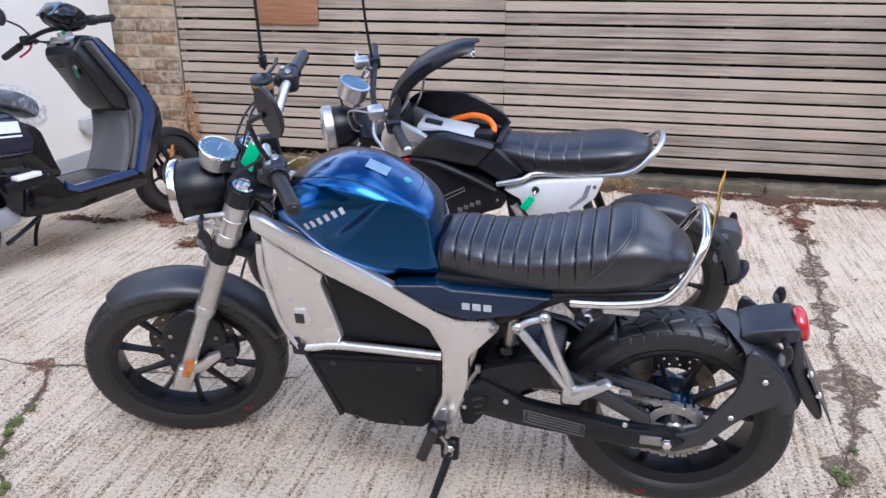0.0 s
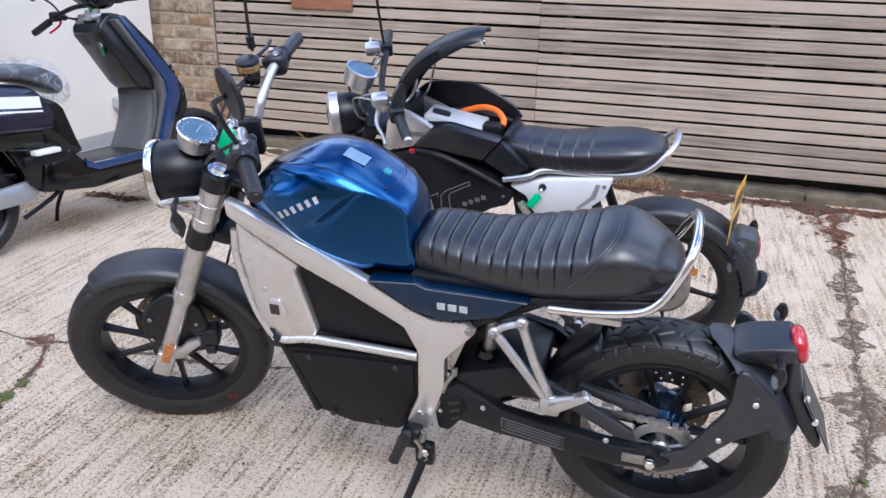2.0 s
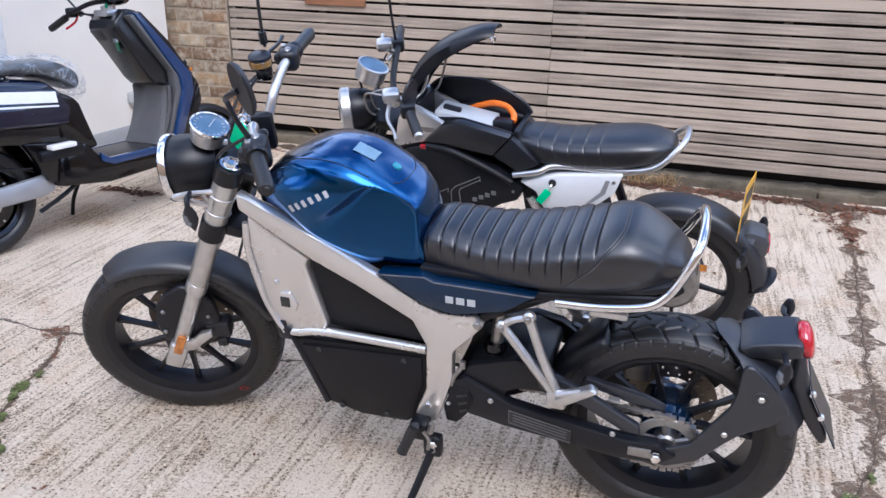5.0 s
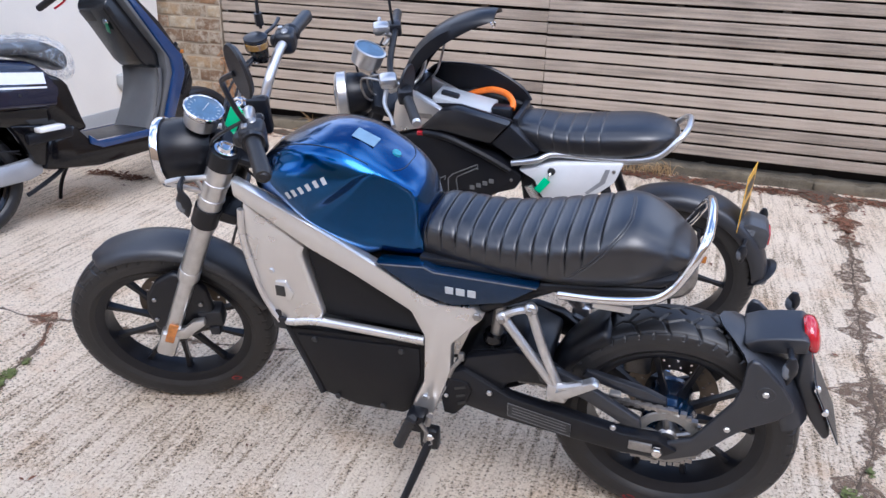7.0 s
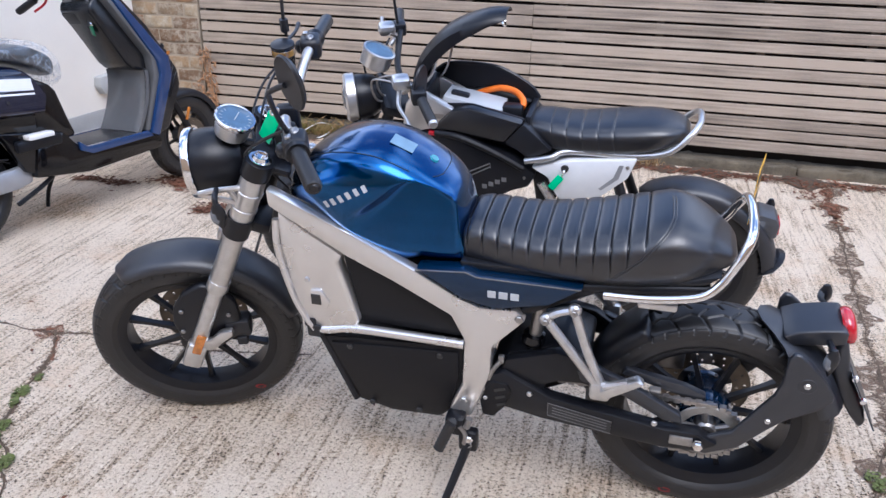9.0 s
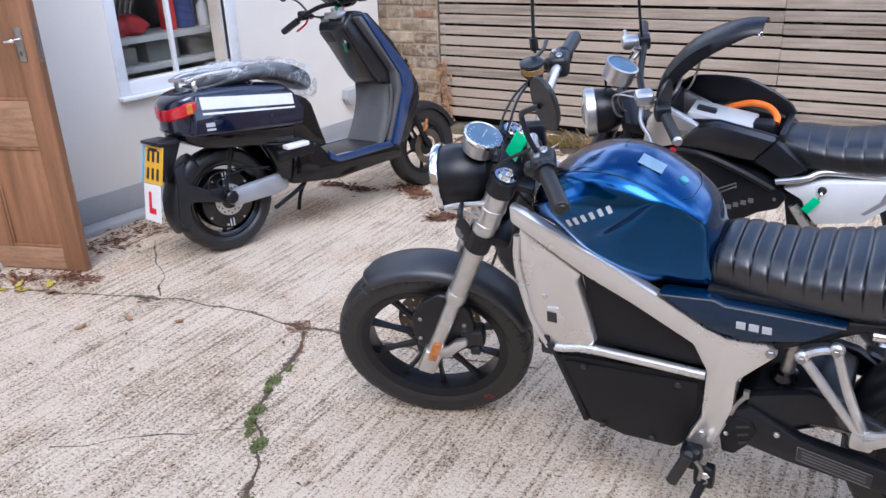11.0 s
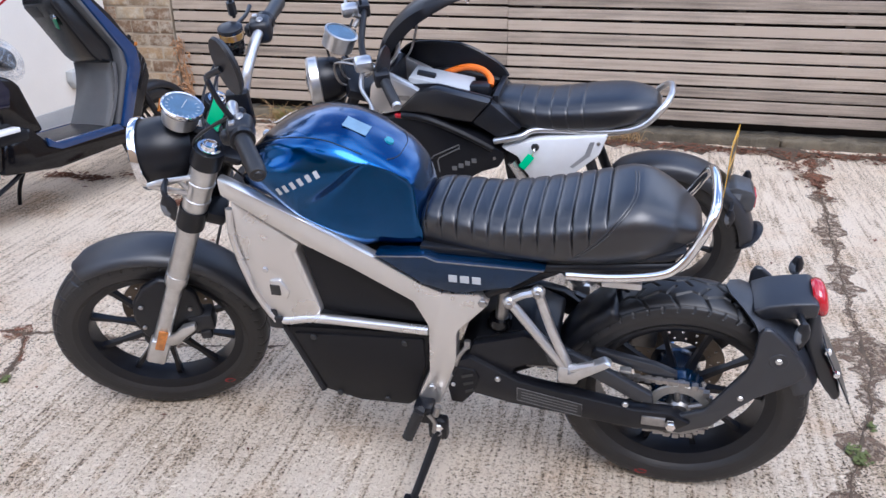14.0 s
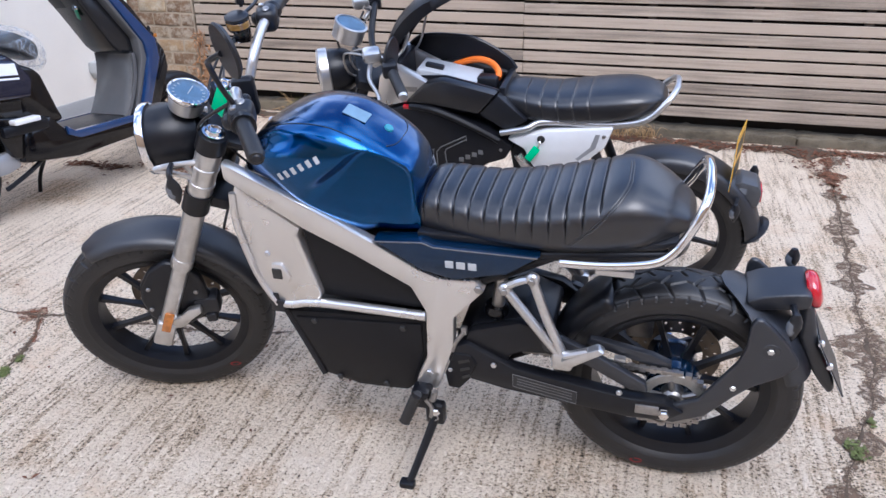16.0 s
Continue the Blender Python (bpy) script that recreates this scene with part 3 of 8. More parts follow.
def wheel(parent, name, centre, r, half, rim, spokes, m, rim_mat, spoke_mat, tread, disc=0.0, disc_y=0.05, hub=0.05, fine=False, start=0.2):
    """A cast wheel: rim > tyre, hub, spokes, disc. m turns it into place."""
    at = m @ Matrix.Translation(centre)
    w = half * 0.78
    rim_bm = lathe([(rim - 0.004, -w), (rim + 0.008, -w), (rim + 0.008, -w + 0.008), (rim - 0.012, -w * 0.6), (rim - 0.012, w * 0.6), (rim + 0.008, w - 0.008), (rim + 0.008, w), (rim - 0.004, w), (rim - 0.022, w * 0.75), (rim - 0.026, 0), (rim - 0.022, -w * 0.75), (rim - 0.004, -w)], 56, at)
    top = part(name, rim_bm, rim_mat, parent)
    tyre("tyre", tyre_mesh(r, half, rim + 0.002, tread, 2 if fine else 1), at, top, "black rubber tyre with a cut block tread")
    part("hub", lathe([(0, -0.055), (hub * 0.7, -0.055), (hub, -0.045), (hub, 0.045), (hub * 0.7, 0.055), (0, 0.055)], 24, at), spoke_mat, top)
    for k in range(spokes):
        a = 2 * math.pi * k / spokes + start
        turn = at @ Matrix.Rotation(a, 4, "Y")
        ring0 = lambda x, h, t: [(x, -t, -h), (x, t, -h), (x, t, h), (x, -t, h)]
        sp = grid(bmesh.new(), [ring0(hub * 0.8, 0.0085, 0.010), ring0((hub + rim) / 2, 0.0055, 0.0075), ring0(rim - 0.016, 0.0075, 0.011)], close_v=True, cap=True)
        part("spoke", moved(bevelled(sp, 0.003, 1), turn), spoke_mat, top)
    if disc:
        part("brake_disc", moved(drilled_disc(disc * 0.60, disc, disc_y - 0.002, disc_y + 0.002), at), DISC_STEEL, top, "worn drilled steel brake disc")
    return top


def indicator(parent, x, y, z, sx, sy, sz, m=Matrix(), lens=CLEAR_LENS, name="indicator", label="small black turn indicator"):
    leaf = lathe([(0, -1.15), (0.5, -0.7), (0.95, -0.05), (0.9, 0.45), (0.45, 0.95), (0, 1.02)], 14, m @ Matrix.Translation((x, y, z)) @ Matrix.Diagonal((sx, sy, sz, 1)) @ Matrix.Rotation(radians(90), 4, "X"))
    top = part(name, leaf, PLASTIC, parent, label)
    part("lens", moved(ball(x - sx * 0.30, y, z, sx * 0.78, sy * 0.95, sz * 0.72, 12, 8), m), lens, top)
    return top


# ---- the blue cafe racer ----
racer = thing("motorcycle", pose(0.730, 2.1105, 0, 8.9, 0, -10.6), "metallic blue electric cafe racer leaning on its side stand", "motorcycle", "parked machines")
RAKE, STEER = radians(25.1), radians(21)
HEAD = Vector((-1.393, 0, 0.298))
G1 = Matrix.Translation(HEAD) @ Matrix.Rotation(STEER, 4, Vector((math.sin(RAKE), 0, math.cos(RAKE)))) @ Matrix.Translation(-HEAD)
F1 = G1 @ Matrix.Translation(HEAD) @ Matrix.Rotation(RAKE, 4, "Y")  # x across the fork, z up along it

wheel(racer, "rear_wheel", (0, 0, 0.300), 0.300, 0.068, 0.222, 10, Matrix(), SATIN, SATIN, 26, 0.115, 0.085, fine=True, start=0.017)
wheel(racer, "front_wheel", (-1.428, 0, 0.298), 0.298, 0.055, 0.222, 10, G1, SATIN, SATIN, 26, 0.13, 0.075, fine=True, start=0.36)

# fork
for s in (-1, 1):
    leg = part("fork_leg", moved(tube([(-0.035, s * 0.105, -0.035), (-0.035, s * 0.105, 0.12), (-0.035, s * 0.105, 0.30), (-0.035, s * 0.105, 0.50)], 0.0215, 18, 1, smooth=False), F1), ALLOY, racer, "polished alloy fork leg")
    part("upper_tube", moved(lathe([(0, 0), (0.0265, 0), (0.0275, 0.004), (0.0275, 0.20), (0.0305, 0.215), (0.0305, 0.255), (0.033, 0.256), (0.0335, 0.260), (0.033, 0.264), (0.031, 0.265), (0.031, 0.305), (0.0335, 0.306), (0.034, 0.310), (0.0335, 0.314), (0.0315, 0.315), (0.0315, 0.375), (0.0, 0.375)], 24, Matrix.Translation((-0.035, s * 0.105, 0.295)) @ Matrix.Rotation(radians(90), 4, "X")), F1), ALLOY, leg)
    part("seal", moved(lathe([(0.0216, 0), (0.028, 0.0), (0.0295, 0.004), (0.0295, 0.026), (0.0285, 0.036), (0.0216, 0.036)], 20, Matrix.Translation((-0.035, s * 0.105, 0.265)) @ Matrix.Rotation(radians(90), 4, "X")), F1), ALLOY, leg)
    part("axle_lug", moved(box(-0.062, -0.008, s * 0.105 - 0.022, s * 0.105 + 0.022, -0.04, 0.05, 0.01), F1), ALLOY, leg)
    part("reflector", moved(bevelled(box(-0.047, -0.021, s * 0.129 - 0.004, s * 0.129 + 0.004, 0.026, 0.100, 0), 0.0038, 2), F1), AMBER, leg, "amber side reflector")
for s0, s1, wd in ((0.468, 0.525, 0.034), (0.655, 0.70, 0.036)):
    cl = [lathe([(0, 0), (wd, 0), (wd, s1 - s0), (0, s1 - s0)], 22, Matrix.Translation((-0.035, s * 0.105, s0)) @ Matrix.Rotation(radians(90), 4, "X")) for s in (-1, 1)]
    part("triple_clamp", moved(joined(*cl, box(-0.055, 0.045, -0.105, 0.105, s0 + 0.012, s1 - 0.01, 0.012)), F1), SATIN, racer, "black fork clamp")
for s in (-1, 1):
    part("fork_cap", moved(lathe([(0, 0.009), (0.009, 0.009), (0.010, 0.003), (0.014, 0.003), (0.016, 0.012), (0.019, 0.012), (0.021, 0.004), (0.027, 0.003), (0.027, 0), (0, 0)], 20, Matrix.Translation((-0.035, s * 0.105, 0.702)) @ Matrix.Rotation(radians(90), 4, "X")), F1), CHROME, racer)
part("steering_head", moved(lathe([(0, 0.46), (0.032, 0.46), (0.032, 0.69), (0, 0.69)], 20, Matrix.Rotation(radians(90), 4, "X")), F1), SATIN, racer)
# brake caliper and its cover on the front wheel
part("caliper_cover", moved(bevelled(prism([(-1.462, 0.425), (-1.450, 0.478), (-1.414, 0.528), (-1.362, 0.556), (-1.312, 0.540), (-1.282, 0.490), (-1.276, 0.420), (-1.300, 0.352), (-1.350, 0.318), (-1.420, 0.322), (-1.452, 0.360)], -0.094, -0.066, 0.0), 0.010, 3), G1), SATIN, racer, "black caliper shroud")
for x, z in ((-1.428, 0.470), (-1.440, 0.395), (-1.305, 0.445)):
    part("bolt", moved(bolt(x, -0.095, z, 0.007), G1), STEEL, racer)
part("caliper", moved(joined(box(-1.325, -1.255, -0.10, -0.045, 0.355, 0.415, 0.012), box(-1.30, -1.27, -0.105, -0.05, 0.33, 0.36, 0.006)), G1), PLASTIC, racer, "black brake caliper")
part("caliper_bracket", moved(prism([(-1.42, 0.335), (-1.42, 0.372), (-1.365, 0.372), (-1.335, 0.40), (-1.30, 0.405), (-1.30, 0.385), (-1.335, 0.36), (-1.36, 0.335)], -0.122, -0.10, 0.006), G1), ALLOY, racer, "cast alloy caliper bracket")


def mudguard(r, half, a0, a1, centre, m, drop=0.03, n=26, ends=(0.45, 0.45), bib=0.0, soft=False):
    """A curved guard round a wheel, from angle a0 to a1, thick and rolled at its edge; bib: degrees by which its upper end bows out in the middle."""
    outer, rows = [(-1.0, -drop), (-0.96, -0.006), (-0.7, 0.004), (-0.35, 0.0085), (0, 0.010), (0.35, 0.0085), (0.7, 0.004), (0.96, -0.006), (1.0, -drop)], []
    for k in range(n + 1):
        a = radians(a0 + (a1 - a0) * k / n)
        e = min(1.0, math.sin(math.pi * min(max(k / n, 0.0), 1.0)) * 4 + ends[0 if k < n / 2 else 1])
        if soft:
            outer = [(-1.0, -drop), (-0.985, -drop * 0.72), (-0.93, -drop * 0.42), (-0.82, -drop * 0.18), (-0.6, 0.002), (-0.3, 0.008), (0, 0.010), (0.3, 0.008), (0.6, 0.002), (0.82, -drop * 0.18), (0.93, -drop * 0.42), (0.985, -drop * 0.72), (1.0, -drop)]
        turn = lambda y: a - radians(bib) * y * y * k / n
        out = [((r + d) * math.cos(turn(y)), half * e * y, (r + d) * math.sin(turn(y))) for y, d in outer]
        inn = [((r + d - 0.004) * math.cos(turn(y)), half * e * y * 0.95, (r + d - 0.004) * math.sin(turn(y))) for y, d in outer[::-1]]
        rows.append(out + inn)
    return moved(grid(bmesh.new(), rows, close_v=True, cap=True), m @ Matrix.Translation(centre))


part("front_mudguard", mudguard(0.309, 0.066, 12, 122, (-1.428, 0, 0.298), G1, 0.020), GUARD, racer, "satin black curved front mudguard", 60)
# headlamp
LAMP = G1 @ Matrix.Translation((-1.290, 0, 0.885)) @ Matrix.Rotation(radians(90), 4, "Z") @ Matrix.Rotation(radians(-4), 4, "X")
shell = part("headlamp", lathe([(0.080, 0.012), (0.084, -0.01), (0.082, -0.04), (0.072, -0.08), (0.05, -0.108), (0.0, -0.118)], 36, LAMP), SATIN, racer, "round satin black headlamp shell")
part("bezel", lathe([(0.074, 0.027), (0.083, 0.030), (0.0885, 0.026), (0.0895, 0.014), (0.0865, 0.009), (0.080, 0.012)], 40, LAMP), CHROME, shell, "chrome headlamp rim")
part("lens", lathe([(0.0755, 0.026), (0.06, 0.034), (0.03, 0.040), (0.0, 0.042)], 32, LAMP), CLEAR_LENS, shell)
for s in (-1, 1):
    part("headlamp_bracket", moved(joined(tube([(-1.285, s * 0.118, 0.872), (-1.25, s * 0.120, 0.880), (-1.20, s * 0.120, 0.882), (-1.155, s * 0.112, 0.880)], 0.007, 8), tube([(-1.285, s * 0.118, 0.872), (-1.22, s * 0.120, 0.848), (-1.165, s * 0.112, 0.822)], 0.007, 8), tube([(-1.215, s * 0.120, 0.882), (-1.195, s * 0.118, 0.840)], 0.006, 8, 2)), G1), ALLOY, racer, "pierced alloy headlamp bracket")
    indicator(racer, -1.238, s * 0.165, 0.838, 0.019, 0.010, 0.036, G1, lens=SMOKED)
    part("indicator_stalk", moved(tube([(-1.24, s * 0.122, 0.884), (-1.24, s * 0.155, 0.886), (-1.239, s * 0.164, 0.868)], 0.007, 8), G1), PLASTIC, racer)

# instrument
DIAL_M = G1 @ Matrix.Translation((-1.193, -0.01, 0.988)) @ Matrix.Rotation(radians(25), 4, "Y") @ Matrix.Rotation(radians(94), 4, "X") @ Matrix.Scale(0.81, 4)
can = part("speedometer", lathe([(0, -0.035), (0.043, -0.035), (0.049, -0.030), (0.056, 0.016), (0.0585, 0.018), (0.0585, 0.026), (0.0535, 0.024)], 40, DIAL_M), ALLOY, racer, "round speedometer in a brushed alloy can")
part("bezel", lathe([(0.0590, 0.018), (0.0612, 0.021), (0.0612, 0.030), (0.0585, 0.033), (0.0535, 0.032), (0.0525, 0.0235)], 40, DIAL_M), CHROME, can, "polished bezel")
part("dial", lathe([(0.0535, 0.0245), (0, 0.0255)], 40, DIAL_M), DIAL, can, "dark dial tinted blue for the sky it reflects")
ticks = [moved(box(-0.0008, 0.0008, 0, 0.001, 0.040, 0.048, 0), DIAL_M @ Matrix.Translation((0, 0.0256, 0)) @ Matrix.Rotation(radians(a), 4, "Y")) for a in range(-130, 131, 20)]
part("marks", joined(*ticks, moved(box(-0.001, 0.001, 0, 0.0015, -0.008, 0.036, 0), DIAL_M @ Matrix.Translation((0, 0.0262, 0)) @ Matrix.Rotation(radians(170), 4, "Y"))), DECAL, can)
part("dial_stay", moved(tube([(-1.19, 0, 0.955), (-1.17, 0, 0.93), (-1.11, 0, 0.925)], 0.012, 8), G1), SATIN, racer)

# handlebar and controls
BARS = G1 @ Matrix.Translation((0, 0, -0.018))
bar = [(-0.977, -0.38, 1.080), (-1.011, -0.275, 1.086), (-1.023, -0.222, 1.082), (-1.048, -0.14, 1.068), (-1.054, -0.095, 1.062), (-1.062, -0.068, 1.01), (-1.068, -0.03, 0.972), (-1.068, 0, 0.97)]
bar += [(-1.06, 0.07, 0.985), (-1.04, 0.105, 1.04), (-1.015, 0.18, 1.083), (-0.995, 0.25, 1.085), (-0.975, 0.37, 1.078)]
part("handlebar", moved(tube(bar, 0.0125, 14), BARS), ALLOY, racer, "bright alloy handlebar")
for y in (-0.045, 0.045):
    part("riser", moved(box(-1.095, -1.04, y - 0.017, y + 0.017, 0.92, 1.02, 0.009), BARS), SATIN, racer)
for s in (-1, 1):
    g = part("grip", moved(tube([(-0.972, s * 0.388, 1.077), (-0.973, s * 0.38, 1.077), (-0.995, s * 0.262, 1.086), (-0.997, s * 0.252, 1.086)] if s > 0 else [(-0.974, -0.394, 1.0795), (-0.975, -0.387, 1.080), (-1.009, -0.282, 1.086), (-1.0115, -0.273, 1.086)], [0.0155, 0.0185, 0.0175, 0.020], 16, 1, smooth=False), BARS), RUBBER, racer, "black rubber grip")
    part("bar_end", moved(lathe([(0, 0.0), (0.008, 0.0), (0.012, 0.004), (0.012, 0.006), (0, 0.006)], 14, Matrix.Translation((-0.971, 0.391, 1.077) if s > 0 else (-0.973, -0.397, 1.0795))), BARS), PLASTIC, g)
    SIDE = BARS if s > 0 else BARS @ Matrix.Translation((-0.012, -0.014, 0.0))
    pod = part("switch_pod", moved(bevelled(joined(box(-1.034, -0.980, s * 0.222 - 0.032, s * 0.222 + 0.032, 1.054, 1.112, 0.0), box(-1.050, -1.0, s * 0.232 - 0.016, s * 0.232 + 0.016, 1.060, 1.097, 0)), 0.016, 3), SIDE), PLASTIC, racer, "black switch pod")
    part("pod_collar", moved(tube([(-1.003, s * 0.242, 1.0845), (-0.998, s * 0.264, 1.0855)], 0.0255, 18, 1, smooth=False), SIDE), SATIN, pod)
    part("switch", moved(ball(-1.005, s * 0.212, 1.113, 0.009, 0.013, 0.004, 10, 6), SIDE), STEEL, pod)
    part("switch", moved(box(-1.024, -1.012, s * 0.235 - 0.007, s * 0.235 + 0.007, 1.108, 1.116, 0.002), SIDE), ALLOY, pod)
    if s < 0:
        continue
    res = part("brake_reservoir", moved(joined(lathe([(0, -0.012), (0.026, -0.012), (0.029, -0.006), (0.029, 0.016), (0.0, 0.016)], 22, Matrix.Translation((-1.07, s * 0.165, 1.10)) @ Matrix.Rotation(radians(90), 4, "X")), box(-1.085, -1.045, s * 0.165 - 0.018, s * 0.165 + 0.018, 1.055, 1.09, 0.008)), BARS), GLOSS, racer, "black brake fluid reservoir")
    part("lid", moved(lathe([(0, 0.0), (0.030, 0.0), (0.030, 0.006), (0.024, 0.010), (0, 0.011)], 22, Matrix.Translation((-1.07, s * 0.165, 1.1165)) @ Matrix.Rotation(radians(90), 4, "X")), BARS), PLASTIC, res)
    part("sight_glass", moved(lathe([(0.0292, -0.004), (0.0300, -0.003), (0.0300, 0.011), (0.0292, 0.012)], 22, Matrix.Translation((-1.07, s * 0.165, 1.10)) @ Matrix.Rotation(radians(90), 4, "X")), BARS), FLUID, res, "amber fluid window")
    part("brake_lever", moved(tube([(-1.06, s * 0.18, 1.085), (-1.075, s * 0.25, 1.08), (-1.055, s * 0.33, 1.075), (-1.05, s * 0.385, 1.073)], [0.007, 0.006, 0.005, 0.006], 8), BARS), PLASTIC, racer)
# cables
for y, z, k in ((-0.03, 0.9, 0.0), (0.05, 0.88, 0.015)):
    part("cable", moved(tube([(-1.045, 0.19, 1.07), (-1.12 + k, 0.13, 1.03), (-1.16 + k, 0.06, z + 0.06), (-1.14, y, z), (-1.08, y * 0.5, 0.78)], 0.0032, 6), G1), PLASTIC, racer)
part("brake_hose", moved(tube([(-1.07, 0.165, 1.06), (-1.13, 0.15, 0.98), (-1.14, 0.10, 0.84), (-1.16, 0.085, 0.7), (-1.24, 0.09, 0.5), (-1.27, 0.09, 0.4)], 0.0045, 6), G1), STEEL, racer)
part("brake_hose", moved(tube([(-1.05, -0.165, 1.06), (-1.16, -0.10, 0.96), (-1.13, -0.04, 0.82), (-1.02, -0.06, 0.66), (-1.05, -0.06, 0.5)], 0.0045, 6), G1), PLASTIC, racer)
part("cable", tube([(-1.075, -0.03, 0.72), (-1.085, -0.04, 0.60), (-1.07, -0.04, 0.50)], 0.005, 6), PLASTIC, racer)
# mirrors
mirror_l = part("mirror", moved(lathe([(0, 0.009), (0.043, 0.008), (0.05, 0.0), (0.048, -0.005), (0.0, -0.006)], 28, Matrix.Translation((-0.993, -0.33, 1.262)) @ Matrix.Rotation(radians(-54), 4, "Z") @ Matrix.Rotation(radians(5), 4, "Y") @ Matrix.Rotation(radians(6), 4, "X") @ Matrix.Diagonal((0.92, 1, 1.2, 1))), G1), PLASTIC, racer, "oval black rear mirror")
part("mirror_stem", moved(tube([(-1.03, -0.225, 1.085), (-1.045, -0.232, 1.13), (-1.05, -0.262, 1.20), (-1.035, -0.30, 1.232), (-1.005, -0.325, 1.255)], 0.006, 8), G1), PLASTIC, racer)
mirror_r = part("mirror", moved(lathe([(0, 0.009), (0.05, 0.007), (0.058, 0.0), (0.055, -0.005), (0.0, -0.006)], 28, Matrix.Translation((-1.045, 0.26, 1.52)) @ Matrix.Rotation(radians(70), 4, "Z") @ Matrix.Diagonal((1.1, 1, 0.9, 1))), G1), PLASTIC, racer, "oval black rear mirror")
part("mirror_stem", moved(tube([(-1.065, 0.225, 1.10), (-1.066, 0.228, 1.14), (-1.056, 0.235, 1.30), (-1.046, 0.255, 1.50)], 0.0045, 8), G1), PLASTIC, racer)
part("stem_nut", moved(lathe([(0, -0.016), (0.011, -0.016), (0.011, 0.016), (0, 0.016)], 6, Matrix.Translation((-1.066, 0.225, 1.125)) @ Matrix.Rotation(radians(90), 4, "X")), G1), PLASTIC, racer)
tag1 = part("key_tag", moved(box(-0.018, 0.018, -0.002, 0.002, -0.092, 0.0, 0.007, 3), G1 @ Matrix.Translation((-1.073, -0.112, 1.066)) @ Matrix.Rotation(radians(24), 4, "Y") @ Matrix.Rotation(radians(-35), 4, "Z") @ Matrix.Rotation(radians(14), 4, "Y") @ Matrix.Rotation(radians(14), 4, "X")), GREEN_TAG, racer, "green key tag")
part("key", moved(joined(tube([(-1.10, -0.05, 0.97), (-1.09, -0.08, 1.04), (-1.071, -0.108, 1.070)], 0.005, 8, 2), lathe([(0.008, -0.002), (0.012, -0.002), (0.012, 0.002), (0.008, 0.002), (0.008, -0.002)], 14, Matrix.Translation((-1.071, -0.11, 1.075)))), G1), CHROME, racer)

# tank: rows of key rings from the steering head back to the seat
def tank_ring(x, zt, zs, hs, hm, hk, zb, hb):
    half = [(hb * 0.6, zb), (hb, zb + 0.006), (hk, zb + (zs - zb) * 0.42), (hm, zb + (zs - zb) * 0.76), (hs + 0.006, zs - 0.022), (hs - 0.006, zs + 0.005), (hs * 0.70, zs + (zt - zs) * 0.64), (hs * 0.36, zt - 0.004)]
    return [(x, y, z) for y, z in half] + [(x, 0, zt)] + [(x, -y, z) for y, z in half[::-1]]


tank_rows = [tank_ring(-1.055, 0.852, 0.846, 0.036, 0.044, 0.046, 0.820, 0.045), tank_ring(-1.035, 0.890, 0.872, 0.070, 0.088, 0.090, 0.820, 0.085), tank_ring(-1.000, 0.926, 0.904, 0.092, 0.118, 0.116, 0.818, 0.104), tank_ring(-0.953, 0.955, 0.935, 0.111, 0.142, 0.138, 0.805, 0.118),
             tank_ring(-0.905, 0.973, 0.948, 0.119, 0.148, 0.144, 0.768, 0.128), tank_ring(-0.862, 0.982, 0.951, 0.123, 0.148, 0.145, 0.740, 0.126), tank_ring(-0.820, 0.981, 0.946, 0.125, 0.145, 0.142, 0.716, 0.122), tank_ring(-0.780, 0.974, 0.937, 0.124, 0.139, 0.136, 0.698, 0.118),
             tank_ring(-0.742, 0.957, 0.924, 0.120, 0.132, 0.130, 0.690, 0.114), tank_ring(-0.703, 0.934, 0.906, 0.112, 0.124, 0.124, 0.702, 0.110), tank_ring(-0.668, 0.910, 0.886, 0.103, 0.116, 0.118, 0.700, 0.107), tank_ring(-0.640, 0.886, 0.862, 0.094, 0.108, 0.111, 0.702, 0.105), tank_ring(-0.621, 0.862, 0.832, 0.084, 0.099, 0.106, 0.704, 0.103), tank_ring(-0.606, 0.825, 0.780, 0.072, 0.090, 0.100, 0.706, 0.098)]
KNEE = [(-0.930, 0.760), (-0.868, 0.832), (-0.800, 0.874), (-0.760, 0.903), (-0.735, 0.913), (-0.710, 0.910), (-0.668, 0.889), (-0.635, 0.868), (-0.622, 0.845), (-0.616, 0.800), (-0.616, 0.60), (-0.93, 0.60)]


def inside_by(x, z, poly):
    """How far a place lies inside an outline; negative outside."""
    best, inner = 1e9, False
    for (x0, z0), (x1, z1) in zip(poly, poly[1:] + poly[:1]):
        k = max(0.0, min(1.0, ((x - x0) * (x1 - x0) + (z - z0) * (z1 - z0)) / ((x1 - x0) ** 2 + (z1 - z0) ** 2)))
        best = min(best, math.hypot(x - x0 - k * (x1 - x0), z - z0 - k * (z1 - z0)))
        if (z0 > z) != (z1 > z) and x < x0 + (z - z0) / (z1 - z0) * (x1 - x0):
            inner = not inner
    return best if inner else -best


